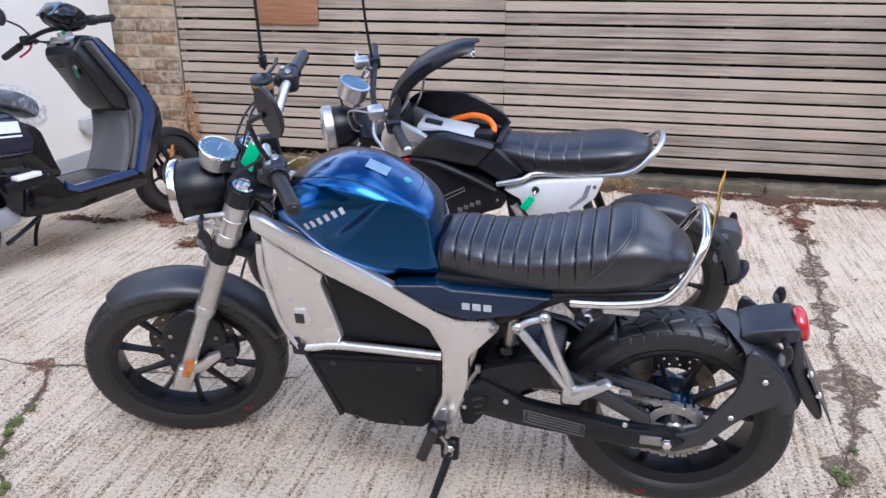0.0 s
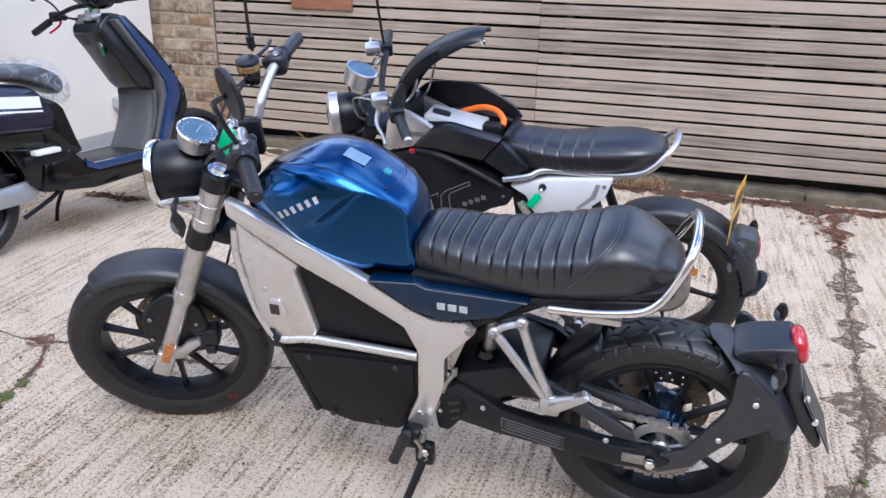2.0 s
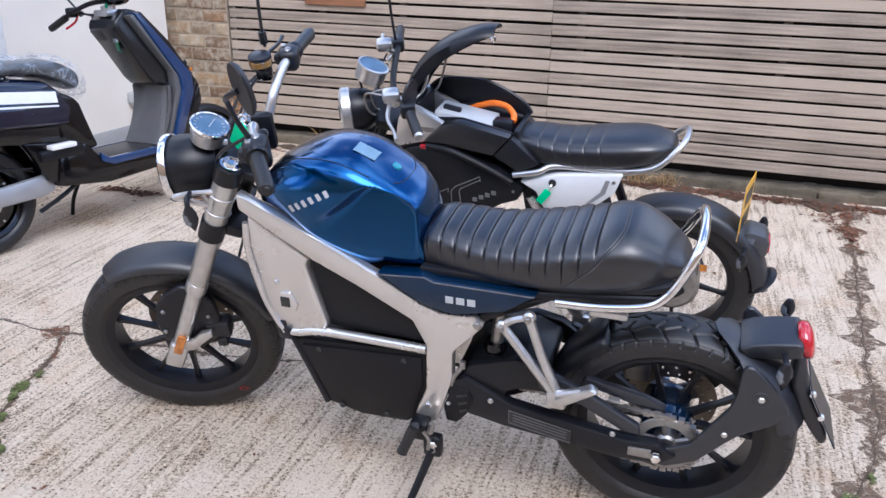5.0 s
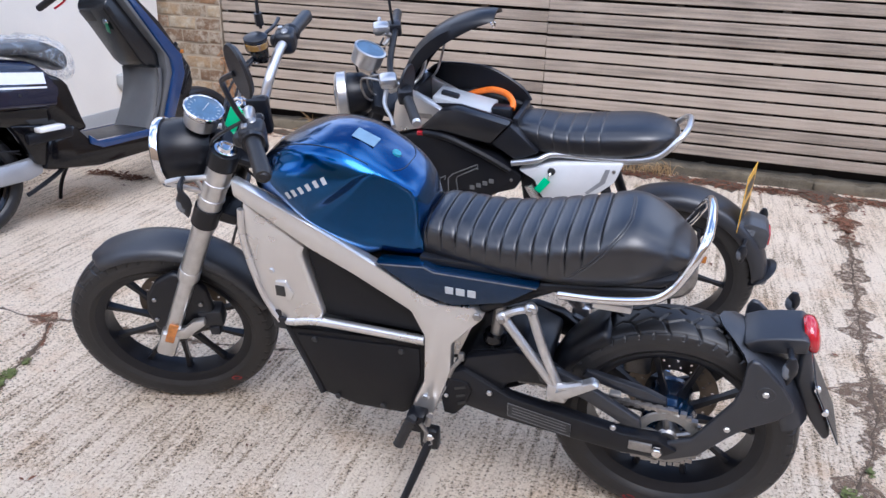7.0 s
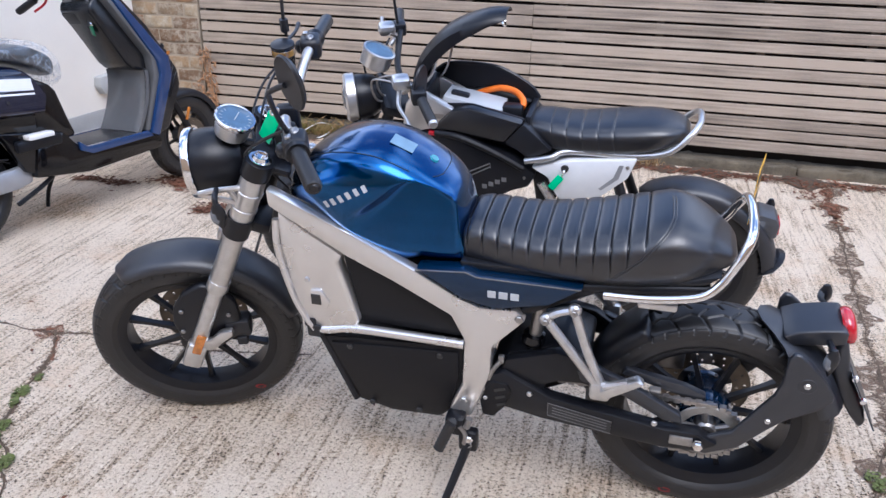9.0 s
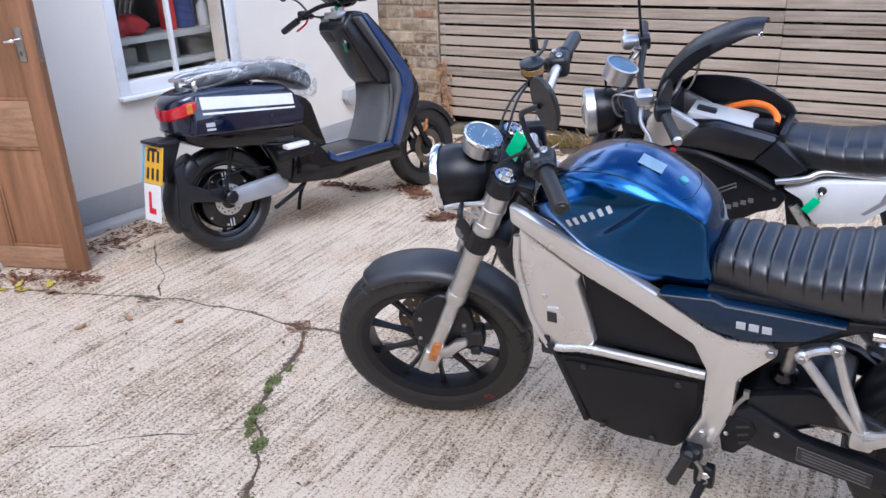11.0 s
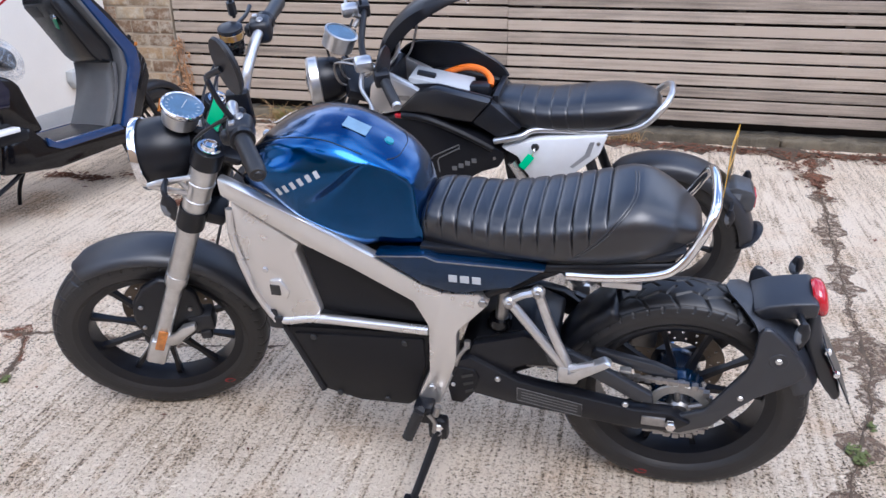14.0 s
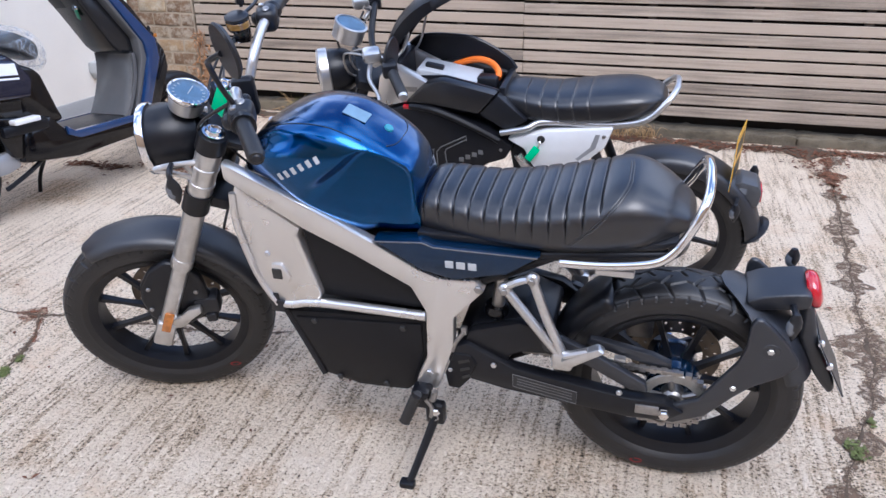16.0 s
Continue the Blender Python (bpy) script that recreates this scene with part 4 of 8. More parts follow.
tank_bm = skin(tank_rows, 14, 8)
for _ in range(60):
    bmesh.ops.smooth_vert(tank_bm, verts=[v for v in tank_bm.verts if len(v.link_faces) == 4], factor=0.5, use_axis_x=False, use_axis_y=True, use_axis_z=True)
for v in tank_bm.verts:
    d = inside_by(v.co.x, v.co.z, KNEE) if abs(v.co.y) > 0.05 else -1
    if d > -0.004:
        k = min(1.0, (d + 0.004) / (0.016 + 0.030 * max(0.0, min(1.0, (-0.74 - v.co.x) / 0.12))))
        flat = float(np.interp(v.co.x, [-0.92, -0.86, -0.74, -0.68, -0.62], [0.142, 0.131, 0.109, 0.099, 0.090])) + (0.79 - v.co.z) * 0.26
        if abs(v.co.y) > flat:
            v.co.y -= math.copysign(abs(v.co.y) - flat, v.co.y) * k * k * (3 - 2 * k)
tank = part("tank", tank_bm, BLUE, racer, "metallic blue painted tank with knee recesses", 50)
seam = [co + nrm * 0.0008 for co, nrm in (stick(tank, q) for q in catmull(((-1.01, -0.06, 0.925), (-0.957, -0.083, 0.945), (-0.918, -0.090, 0.957), (-0.873, -0.096, 0.963), (-0.814, -0.094, 0.953), (-0.773, -0.092, 0.935), (-0.739, -0.091, 0.921), (-0.708, -0.084, 0.906), (-0.687, -0.066, 0.901), (-0.673, -0.038, 0.899), (-0.670, 0.0, 0.900)), 6))]
part("cover_seam", tube(seam + [Vector((q.x, -q.y, q.z)) for q in seam[-2::-1]], 0.0009, 5, 2), BLACK_INK, tank)
part("tank_sticker", decal(tank, (-0.758, -0.026, 0.98), (1, 0, -0.45), 0.058, 0.042), STICKER, tank, "small pale label")
co, nrm = stick(tank, (-0.694, -0.012, 0.93))
part("lock", lathe([(0, 0.004), (0.010, 0.004), (0.012, -0.001)], 18, Matrix.Translation(co) @ nrm.to_track_quat("Y", "Z").to_matrix().to_4x4()), TEAL, tank, "round tank lock")
for k in range(6):
    part("badge_letter", decal(tank, (-0.924 + 0.0203 * k, -0.165, 0.847 + 0.0116 * k), (0.86, 0, 0.5), 0.0105, 0.0175), DECAL, tank, "pale brand mark bar")

# frame: one pressed beam with a leg on each side
beam = [(-1.075, 0.872), (-1.045, 0.858), (-0.88, 0.780), (-0.715, 0.695), (-0.605, 0.632), (-0.555, 0.614), (-0.470, 0.620), (-0.447, 0.592), (-0.526, 0.500), (-0.530, 0.411), (-0.552, 0.341), (-0.579, 0.262), (-0.640, 0.262), (-0.628, 0.305), (-0.603, 0.367), (-0.597, 0.509), (-0.630, 0.578), (-0.771, 0.655), (-0.885, 0.709), (-1.03, 0.798), (-1.075, 0.825)]
for s in (-1, 1):
    bm = prism(beam, min(s * 0.142, s * 0.108), max(s * 0.142, s * 0.108), 0.009)
    fr = part("frame", moved(bm, Matrix()), SILVER, racer, "silver painted frame beam")
    part("bolt", bolt(-0.597, s * 0.143, 0.318, 0.010, s * 0.005), ALLOY, fr)
    part("bolt", bolt(-0.462, s * 0.143, 0.598, 0.011, s * 0.006), STEEL, fr)
    panel = [(-1.055, 0.815), (-1.02, 0.790), (-0.895, 0.707), (-0.911, 0.683), (-0.867, 0.515), (-0.884, 0.490), (-0.992, 0.462), (-1.035, 0.555), (-1.06, 0.705)]
    cover = part("side_cover", prism(panel, min(s * 0.139, s * 0.09), max(s * 0.139, s * 0.09), 0.012), SILVER, racer, "silver side cover with a charging socket")
    part("rib", prism([(-0.989, 0.600), (-0.960, 0.603), (-0.940, 0.570), (-0.950, 0.548), (-0.982, 0.545)], min(s * 0.146, s * 0.136), max(s * 0.146, s * 0.136), 0.003), SILVER, cover)
    part("socket", box(-0.988, -0.962, min(s * 0.149, s * 0.14), max(s * 0.149, s * 0.14), 0.560, 0.590, 0.002), BLACK_INK, cover, "black charging socket")
    part("bolt", bolt(-0.995, s * 0.139, 0.628, 0.008, s * 0.005), ALLOY, cover)
    part("edge_tube", tube([(-1.06, s * 0.136, 0.79), (-1.064, s * 0.138, 0.70), (-1.035, s * 0.138, 0.56), (-0.993, s * 0.138, 0.474)], 0.009, 8), SILVER, cover)
    part("infill", prism([(-0.905, 0.705), (-0.63, 0.580), (-0.595, 0.500), (-0.87, 0.505)], min(s * 0.118, s * 0.06), max(s * 0.118, s * 0.06), 0.006), CASE, racer, "black battery cover panel")
    part("cross_tube", tube([(-0.995, s * 0.132, 0.472), (-0.95, s * 0.134, 0.478), (-0.869, s * 0.134, 0.492), (-0.598, s * 0.134, 0.492)], 0.0125, 12), SILVER, racer, "silver lower frame tube")
    side = part("tail_panel", prism([(-0.714, 0.706), (-0.590, 0.716), (-0.565, 0.706), (-0.318, 0.706), (-0.395, 0.650), (-0.520, 0.618), (-0.600, 0.636)], min(s * 0.148, s * 0.10), max(s * 0.148, s * 0.10), 0.008), DEEP_BLUE, racer, "blue side panel under the saddle")
    # thin steel tube drawn where the panel's bevel catches the light
    part("edge_highlight", tube([(-0.712, s * 0.1475, 0.703), (-0.590, s * 0.1475, 0.7135), (-0.565, s * 0.1475, 0.7035), (-0.325, s * 0.1475, 0.7035)], 0.0016, 5, 1, smooth=False), STEEL, side, "thin steel line in place of the panel edge highlight")
    for k, w in enumerate((0.9, 0.95, 0.9)):
        part("badge_letter", moved(box(-0.011 * w, 0.011 * w, -0.0008, 0.0008, -0.0095, 0.0095, 0.0006, 1), Matrix.Translation((-0.528 + 0.027 * k, s * 0.1486, 0.663))), DECAL, side, "pale model mark bar")
pack = part("battery_case", prism([(-0.978, 0.448), (-0.60, 0.478), (-0.600, 0.372), (-0.632, 0.262), (-0.665, 0.228), (-0.80, 0.222), (-0.90, 0.246)], -0.128, 0.128, 0.012), CASE, racer, "black battery case")
part("corner_block", bevelled(joined(box(-1.012, -0.972, -0.146, -0.118, 0.452, 0.490, 0), box(-1.020, -0.985, -0.142, -0.12, 0.478, 0.510, 0)), 0.006), PLASTIC, pack, "black corner bracket")
part("skid_edge", tube([(-0.985, -0.12, 0.452), (-0.94, -0.122, 0.345), (-0.90, -0.124, 0.246)], 0.010, 8), SATIN, pack)
part("case_cover", prism([(-0.955, 0.436), (-0.612, 0.463), (-0.612, 0.378), (-0.640, 0.275), (-0.67, 0.245), (-0.80, 0.24), (-0.885, 0.262)], -0.136, -0.12, 0.006), CASE, pack)
for x, z in ((-0.90, 0.432), (-0.66, 0.446), (-0.85, 0.253), (-0.72, 0.252)):
    part("bolt", bolt(x, -0.136, z, 0.009), BLACK_INK, pack)

# saddle
def saddle(x0, x1, top, half, bottom, ribs, n=340, m=56, deep=0.0075, seam=(), hem=0.0):
    """A padded saddle with puffed ribs over its front part; seam: where they end, as (z, x); hem: the height at which the pleats run out."""
    tops, halves, bots = (catmull([(a, b, 0) for a, b in q], 10) for q in (top, half, bottom))

    def value(run, x):
        for a, b in zip(run, run[1:]):
            if a.x <= x <= b.x:
                return a.y + (b.y - a.y) * (x - a.x) / max(b.x - a.x, 1e-6)
        return run[0].y if x < run[0].x else run[-1].y

    rows = []
    for i in range(n + 1):
        x = x0 + (x1 - x0) * i / n
        zt, h, zb = value(tops, x), value(halves, x), value(bots, x)
        end = min(1, (i / n) / 0.035, (1 - i / n) / 0.03)
        end = math.sqrt(max(0.0, 1 - (1 - end) ** 2)) * 0.35 + 0.65
        row = []
        for k in range(m):
            a = 2 * math.pi * k / m
            c, s = math.cos(a), math.sin(a)
            y = h * end * math.copysign(abs(c) ** 0.62, c)
            z = zb + (zt - zb) * (0.5 + 0.5 * math.copysign(abs(s) ** 0.7, s)) * (end if s > 0 else 1)
            for r0, r1, step, lean in ribs:
                q = x + lean * (zt - z)
                stop = float(np.interp(z, [p[0] for p in seam], [p[1] for p in seam])) if seam else r1
                if r0 < q < r1 and q < stop - 0.016 and s > -0.75:
                    g = abs(((q - r0) / step) % 1 - 0.5) * 2
                    fade = min(1.0, max(0.0, (z - hem) / 0.03)) if hem else (1.0 if s > -0.55 else 0.0)
                    d = deep * (0.35 * g ** 3 + 0.65 * g ** 14) * fade
                    y -= math.copysign(min(d, abs(y)), y) * (0.35 + 0.65 * abs(c))
                    z -= d * max(s, 0)
            row.append((x, y, z))
        rows.append(row)
    return grid(bmesh.new(), rows, close_v=True, cap=True)


seat = part("saddle", saddle(-0.618, 0.0, [(-0.62, 0.802), (-0.57, 0.814), (-0.45, 0.804), (-0.33, 0.820), (-0.22, 0.846), (-0.16, 0.863), (-0.115, 0.862), (-0.06, 0.836), (0.0, 0.790)],
            [(-0.62, 0.098), (-0.5, 0.118), (-0.3, 0.140), (-0.15, 0.138), (-0.07, 0.112), (0.0, 0.062)], [(-0.62, 0.700), (-0.45, 0.692), (-0.25, 0.694), (-0.12, 0.710), (-0.04, 0.742), (0.0, 0.765)], [(-0.60, -0.10, 0.0365, -0.06)], seam=[(0.74, -0.26), (0.771, -0.232), (0.80, -0.204), (0.83, -0.178), (0.86, -0.158), (0.88, -0.150)], hem=0.742), LEATHER, racer, "black ribbed leatherette saddle with a rear hump", 60)
for off in (0.0, 0.007):
    run = [stick(seat, (x + off, y, z))[0] for x, y, z in ((-0.158, 0.10, 0.845), (-0.150, 0.03, 0.885), (-0.148, -0.03, 0.885), (-0.148, -0.065, 0.87), (-0.158, -0.10, 0.850), (-0.178, -0.125, 0.830), (-0.204, -0.14, 0.80), (-0.232, -0.14, 0.771), (-0.262, -0.14, 0.742))]
    part("stitched_seam", tube(run, 0.0022, 6), LEATHER, seat)
part("saddle_base", prism([(-0.61, 0.724), (-0.61, 0.706), (-0.25, 0.706), (-0.06, 0.738), (-0.03, 0.765), (-0.12, 0.742), (-0.25, 0.728)], -0.118, 0.118, 0.004), PLASTIC, racer)
rail = [(-0.275, -0.152, 0.703), (-0.18, -0.152, 0.708), (-0.085, -0.150, 0.724), (-0.045, -0.140, 0.745), (-0.020, -0.128, 0.780), (0.000, -0.118, 0.822), (0.014, -0.095, 0.855), (0.019, -0.05, 0.865)]
rail += [(0.020, 0, 0.867)] + [(x, -y, z) for x, y, z in rail[::-1]]
part("grab_rail", tube(rail, 0.0105, 12), CHROME, racer, "bent chrome grab rail round the saddle")
for s in (-1, 1):
    part("rail_foot", box(-0.2, -0.115, s * 0.14 - 0.012, s * 0.14 + 0.012, 0.680, 0.698, 0.005), ALLOY, racer)
    part("subframe", tube([(-0.60, s * 0.10, 0.69), (-0.42, s * 0.11, 0.675), (-0.33, s * 0.11, 0.69), (-0.05, s * 0.105, 0.722)], 0.014, 10), SATIN, racer, "black subframe tube")
    part("subframe_strut", tube([(-0.52, s * 0.112, 0.575), (-0.43, s * 0.112, 0.62), (-0.30, s * 0.11, 0.69)], 0.013, 10), SATIN, racer)

# swing arm, chain, shock
for s in (-1, 1):
    arm = part("swing_arm", prism([(-0.56, 0.395), (-0.50, 0.425), (-0.38, 0.365), (-0.10, 0.322), (-0.02, 0.325), (0.03, 0.300), (-0.01, 0.268), (-0.10, 0.262), (-0.40, 0.292), (-0.53, 0.318)], min(s * 0.138, s * 0.100), max(s * 0.138, s * 0.100), 0.008), SATIN, racer, "black box section swing arm")
    tag = part("label", prism([(-0.383, 0.350), (-0.383, 0.311), (-0.225, 0.284), (-0.225, 0.322)], min(s * 0.1385, s * 0.140), max(s * 0.1385, s * 0.140), 0), LABEL_BLACK, arm, "black printed label with a grey border")
    corners = [(-0.383, 0.350), (-0.383, 0.311), (-0.225, 0.284), (-0.225, 0.322), (-0.383, 0.350)]
    part("label_border", tube([(x, s * 0.140, z) for x, z in corners], 0.0012, 4, 1, smooth=False), GREY_DECAL, tag)
    for k in range(3):
        part("label_line", prism([(-0.372, 0.339 - 0.009 * k), (-0.372, 0.337 - 0.009 * k), (-0.236, 0.3135 - 0.009 * k), (-0.236, 0.3155 - 0.009 * k)], min(s * 0.140, s * 0.1406), max(s * 0.140, s * 0.1406), 0), GREY_DECAL, tag)
    part("axle_nut", bolt(-0.018, s * 0.145, 0.300, 0.014, s * 0.012), CHROME, arm)
    part("chain_adjuster", box(-0.085, -0.03, s * 0.139 - 0.004, s * 0.139 + 0.004, 0.286, 0.312, 0.002), STEEL, arm)
    for x, z in ((-0.43, 0.372), (-0.125, 0.342)):
        part("bolt", bolt(x, s * 0.14, z, 0.008, s * 0.005), ALLOY, arm)
    part("brace", prism([(-0.32, 0.455), (-0.27, 0.468), (-0.205, 0.442), (-0.066, 0.364), (-0.060, 0.338), (-0.105, 0.342), (-0.205, 0.398), (-0.31, 0.425)], min(s * 0.126, s * 0.106), max(s * 0.126, s * 0.106), 0.004), GUARD, arm)
part("pivot_block", prism([(-0.54, 0.40), (-0.49, 0.455), (-0.36, 0.50), (-0.29, 0.47), (-0.30, 0.40), (-0.48, 0.30), (-0.54, 0.31)], -0.09, 0.09, 0.012), SATIN, racer, "black motor and pivot block")
for s in (-1, 1):
    cover = part("pivot_cover", prism([(-0.52, 0.384), (-0.497, 0.452), (-0.372, 0.497), (-0.298, 0.482), (-0.245, 0.445), (-0.272, 0.405), (-0.305, 0.412), (-0.362, 0.408), (-0.392, 0.392), (-0.402, 0.368)], min(s * 0.122, s * 0.092), max(s * 0.122, s * 0.092), 0.007, 2), SATIN, racer, "black plastic swing arm cover")
    part("cover_edge", tube([(-0.518, s * 0.122, 0.388), (-0.46, s * 0.123, 0.382), (-0.405, s * 0.123, 0.372)], 0.003, 6, 3), SATIN, cover)
    fin = part("pivot_bracket", prism([(-0.529, 0.395), (-0.487, 0.392), (-0.474, 0.368), (-0.492, 0.315), (-0.520, 0.278), (-0.549, 0.280), (-0.556, 0.325)], min(s * 0.144, s * 0.128), max(s * 0.144, s * 0.128), 0.005), CASE, racer, "black slotted pivot bracket")
    for k in range(3):
        part("slot", prism([(-0.520 + 0.004 * k, 0.372 - 0.024 * k), (-0.492 + 0.000 * k, 0.382 - 0.024 * k), (-0.490, 0.375 - 0.024 * k), (-0.518 + 0.004 * k, 0.364 - 0.024 * k)], min(s * 0.1445, s * 0.146), max(s * 0.1445, s * 0.146), 0), BLACK_INK, fin)
    part("bolt", bolt(-0.541, s * 0.144, 0.340, 0.006, s * 0.004), ALLOY, fin)
    part("pivot_clip", joined(tube([(-0.505, s * 0.13, 0.455), (-0.525, s * 0.135, 0.425), (-0.535, s * 0.135, 0.395)], 0.006, 8, 3), box(-0.512, -0.498, s * 0.128 - 0.006, s * 0.128 + 0.006, 0.448, 0.470, 0.002)), STEEL, racer, "grey spring clip")
part("inner_guard", mudguard(0.312, 0.072, 122, 172, (0, 0, 0.30), Matrix()), SATIN, racer, "black inner mudguard", 60)
shock = part("shock_absorber", lathe([(0, 0), (0.016, 0), (0.016, 0.19), (0, 0.19)], 20, Matrix.Translation((-0.436, -0.07, 0.47)) @ Matrix.Rotation(radians(6), 4, "Y") @ Matrix.Rotation(radians(90), 4, "X")), STEEL, racer, "dull steel shock absorber rod")
part("preload_ring", lathe([(0.015, 0), (0.028, 0.0), (0.030, 0.004), (0.030, 0.014), (0.027, 0.018), (0.027, 0.026), (0.015, 0.028)], 24, Matrix.Translation((-0.437, -0.07, 0.482)) @ Matrix.Rotation(radians(6), 4, "Y") @ Matrix.Rotation(radians(90), 4, "X")), GLOSS, shock, "black preload ring")
sprocket = part("sprocket", lathe([(0.056, -0.095), (0.077, -0.095), (0.080, -0.092), (0.077, -0.087), (0.056, -0.087), (0.056, -0.095)], 44, Matrix.Translation((0, 0, 0.30))), SPROCKET, racer, "steel rear sprocket")
part("sprocket_carrier", joined(lathe([(0, -0.1), (0.022, -0.1), (0.028, -0.094), (0.028, -0.06), (0, -0.06)], 24, Matrix.Translation((0, 0, 0.30))), *[tube([(0.024 * math.cos(a), -0.088, 0.30 + 0.024 * math.sin(a)), (0.060 * math.cos(a), -0.090, 0.30 + 0.060 * math.sin(a))], 0.008, 8, 1, smooth=False) for a in (radians(72 * k + 26) for k in range(5))]), STEEL, sprocket, "dull steel sprocket carrier with five arms")
run = [(-0.5 + 0.512 * k / 40, 0.395 - 0.013 * k / 40) for k in range(41)] + [(0.083 * math.cos(radians(80 - 180 * k / 16)), 0.30 + 0.083 * math.sin(radians(80 - 180 * k / 16))) for k in range(1, 17)] + [(-0.02 - 0.48 * k / 38, 0.218 + 0.09 * k / 38) for k in range(39)]
chain = [box(x - 0.0075, x + 0.0075, -0.097, -0.083, z - 0.0066, z + 0.0066, 0) if k % 2 else box(x - 0.0052, x + 0.0052, -0.0945, -0.0855, z - 0.005, z + 0.005, 0) for k, (x, z) in enumerate(run)]
tagged(part("chain", joined(*chain), CHAIN_STEEL, racer, "oily steel drive chain"), kind="stuff")
# blue paint on the hub stands in for sky reflected in gloss black
part("brake_hub", lathe([(0, -0.062), (0.055, -0.062), (0.068, -0.052), (0.070, -0.02), (0.058, 0.0), (0.055, 0.075), (0, 0.075)], 32, Matrix.Translation((0, 0, 0.30))), DEEP_BLUE, racer, "glossy wheel hub coloured blue for the sky it reflects")
stay = part("torque_arm", prism([(-0.215, 0.428), (-0.205, 0.446), (-0.06, 0.418), (-0.012, 0.398), (-0.010, 0.378), (-0.06, 0.384)], -0.080, -0.060, 0.003), GUARD, racer, "black torque arm beside the wheel hub")
part("chain_slider", box(-0.145, -0.118, -0.104, -0.086, 0.402, 0.413, 0.003), ALLOY, stay, "small bright clamp")
part("rear_caliper", box(-0.13, -0.06, 0.06, 0.11, 0.35, 0.43, 0.012), STEEL, racer)

# pillion peg brackets
for s in (-1, 1):
    hang = joined(tube([(-0.398, s * 0.150, 0.615), (-0.330, s * 0.158, 0.53), (-0.268, s * 0.165, 0.455)], 0.0115, 10), tube([(-0.335, s * 0.150, 0.650), (-0.300, s * 0.158, 0.55), (-0.258, s * 0.165, 0.455)], 0.0115, 10), tube([(-0.400, s * 0.150, 0.617), (-0.37, s * 0.15, 0.638), (-0.333, s * 0.150, 0.652)], 0.010, 8), ball(-0.398, s * 0.15, 0.615, 0.017, 0.014, 0.017), ball(-0.335, s * 0.15, 0.650, 0.017, 0.014, 0.017), box(-0.285, -0.235, s * 0.165 - 0.014, s * 0.165 + 0.014, 0.415, 0.465, 0.01))
    hanger = part("peg_hanger", hang, ALLOY, racer, "cast alloy pillion peg hanger")
    part("bolt", bolt(-0.398, s * 0.164, 0.615, 0.009, s * 0.004), STEEL, hanger)
    part("bolt", bolt(-0.335, s * 0.164, 0.650, 0.009, s * 0.004), STEEL, hanger)
    part("pillion_peg", joined(prism([(-0.262, 0.462), (-0.180, 0.512), (-0.162, 0.502), (-0.178, 0.490), (-0.240, 0.445)], min(s * 0.172, s * 0.20), max(s * 0.172, s * 0.20), 0.005), tube([(-0.255, s * 0.19, 0.475), (-0.20, s * 0.19, 0.497)], 0.009, 8, 2)), ALLOY, hanger, "folded alloy pillion peg")
# rider pegs and side stand
for s in (-1, 1):
    steps = [k / 13 for k in range(14)]
    peg = part("rider_peg", tube([(-0.643 + 0.029 * q, s * (0.232 - 0.022 * q), 0.223 + 0.073 * q) for q in steps], [0.0132 if k % 2 else 0.0150 for k in range(14)], 14, 2, smooth=False), RUBBER, racer, "ribbed black rubber rider peg")
    part("peg_mount", joined(box(-0.640, -0.590, s * 0.16 - 0.022, s * 0.16 + 0.022, 0.225, 0.282, 0.008), box(-0.605, -0.555, s * 0.165 - 0.016, s * 0.165 + 0.016, 0.175, 0.240, 0.008), tube([(-0.618, s * 0.17, 0.262), (-0.612, s * 0.205, 0.296)], 0.011, 8, 2)), SATIN, peg)
    part("peg_link", joined(tube([(-0.600, s * 0.182, 0.262), (-0.584, s * 0.184, 0.238), (-0.588, s * 0.184, 0.205)], 0.006, 8, 3), tube([(-0.575, s * 0.178, 0.290), (-0.582, s * 0.182, 0.262)], 0.009, 8, 2)), STEEL, peg, "dull steel peg linkage")
    part("bolt", bolt(-0.622, s * 0.182, 0.270, 0.008, s * 0.004), ALLOY, peg)
stand = part("side_stand", tube([(-0.575, -0.165, 0.225), (-0.582, -0.185, 0.19), (-0.610, -0.245, 0.105), (-0.628, -0.281, 0.054)], [0.013, 0.012, 0.0105, 0.010], 10, 4), SATIN, racer, "black side stand, folded out")
part("stand_foot", bevelled(box(-0.652, -0.612, -0.297, -0.270, 0.0435, 0.064, 0), 0.006), SATIN, stand)
part("stand_bolt", bolt(-0.575, -0.182, 0.222, 0.012, -0.006), CHROME, stand)
part("stand_spring", tube([(-0.57 - 0.0035 * k + 0.006 * (k % 2), -0.19, 0.215 - 0.008 * k) for k in range(12)], 0.002, 5, 2), STEEL, stand)

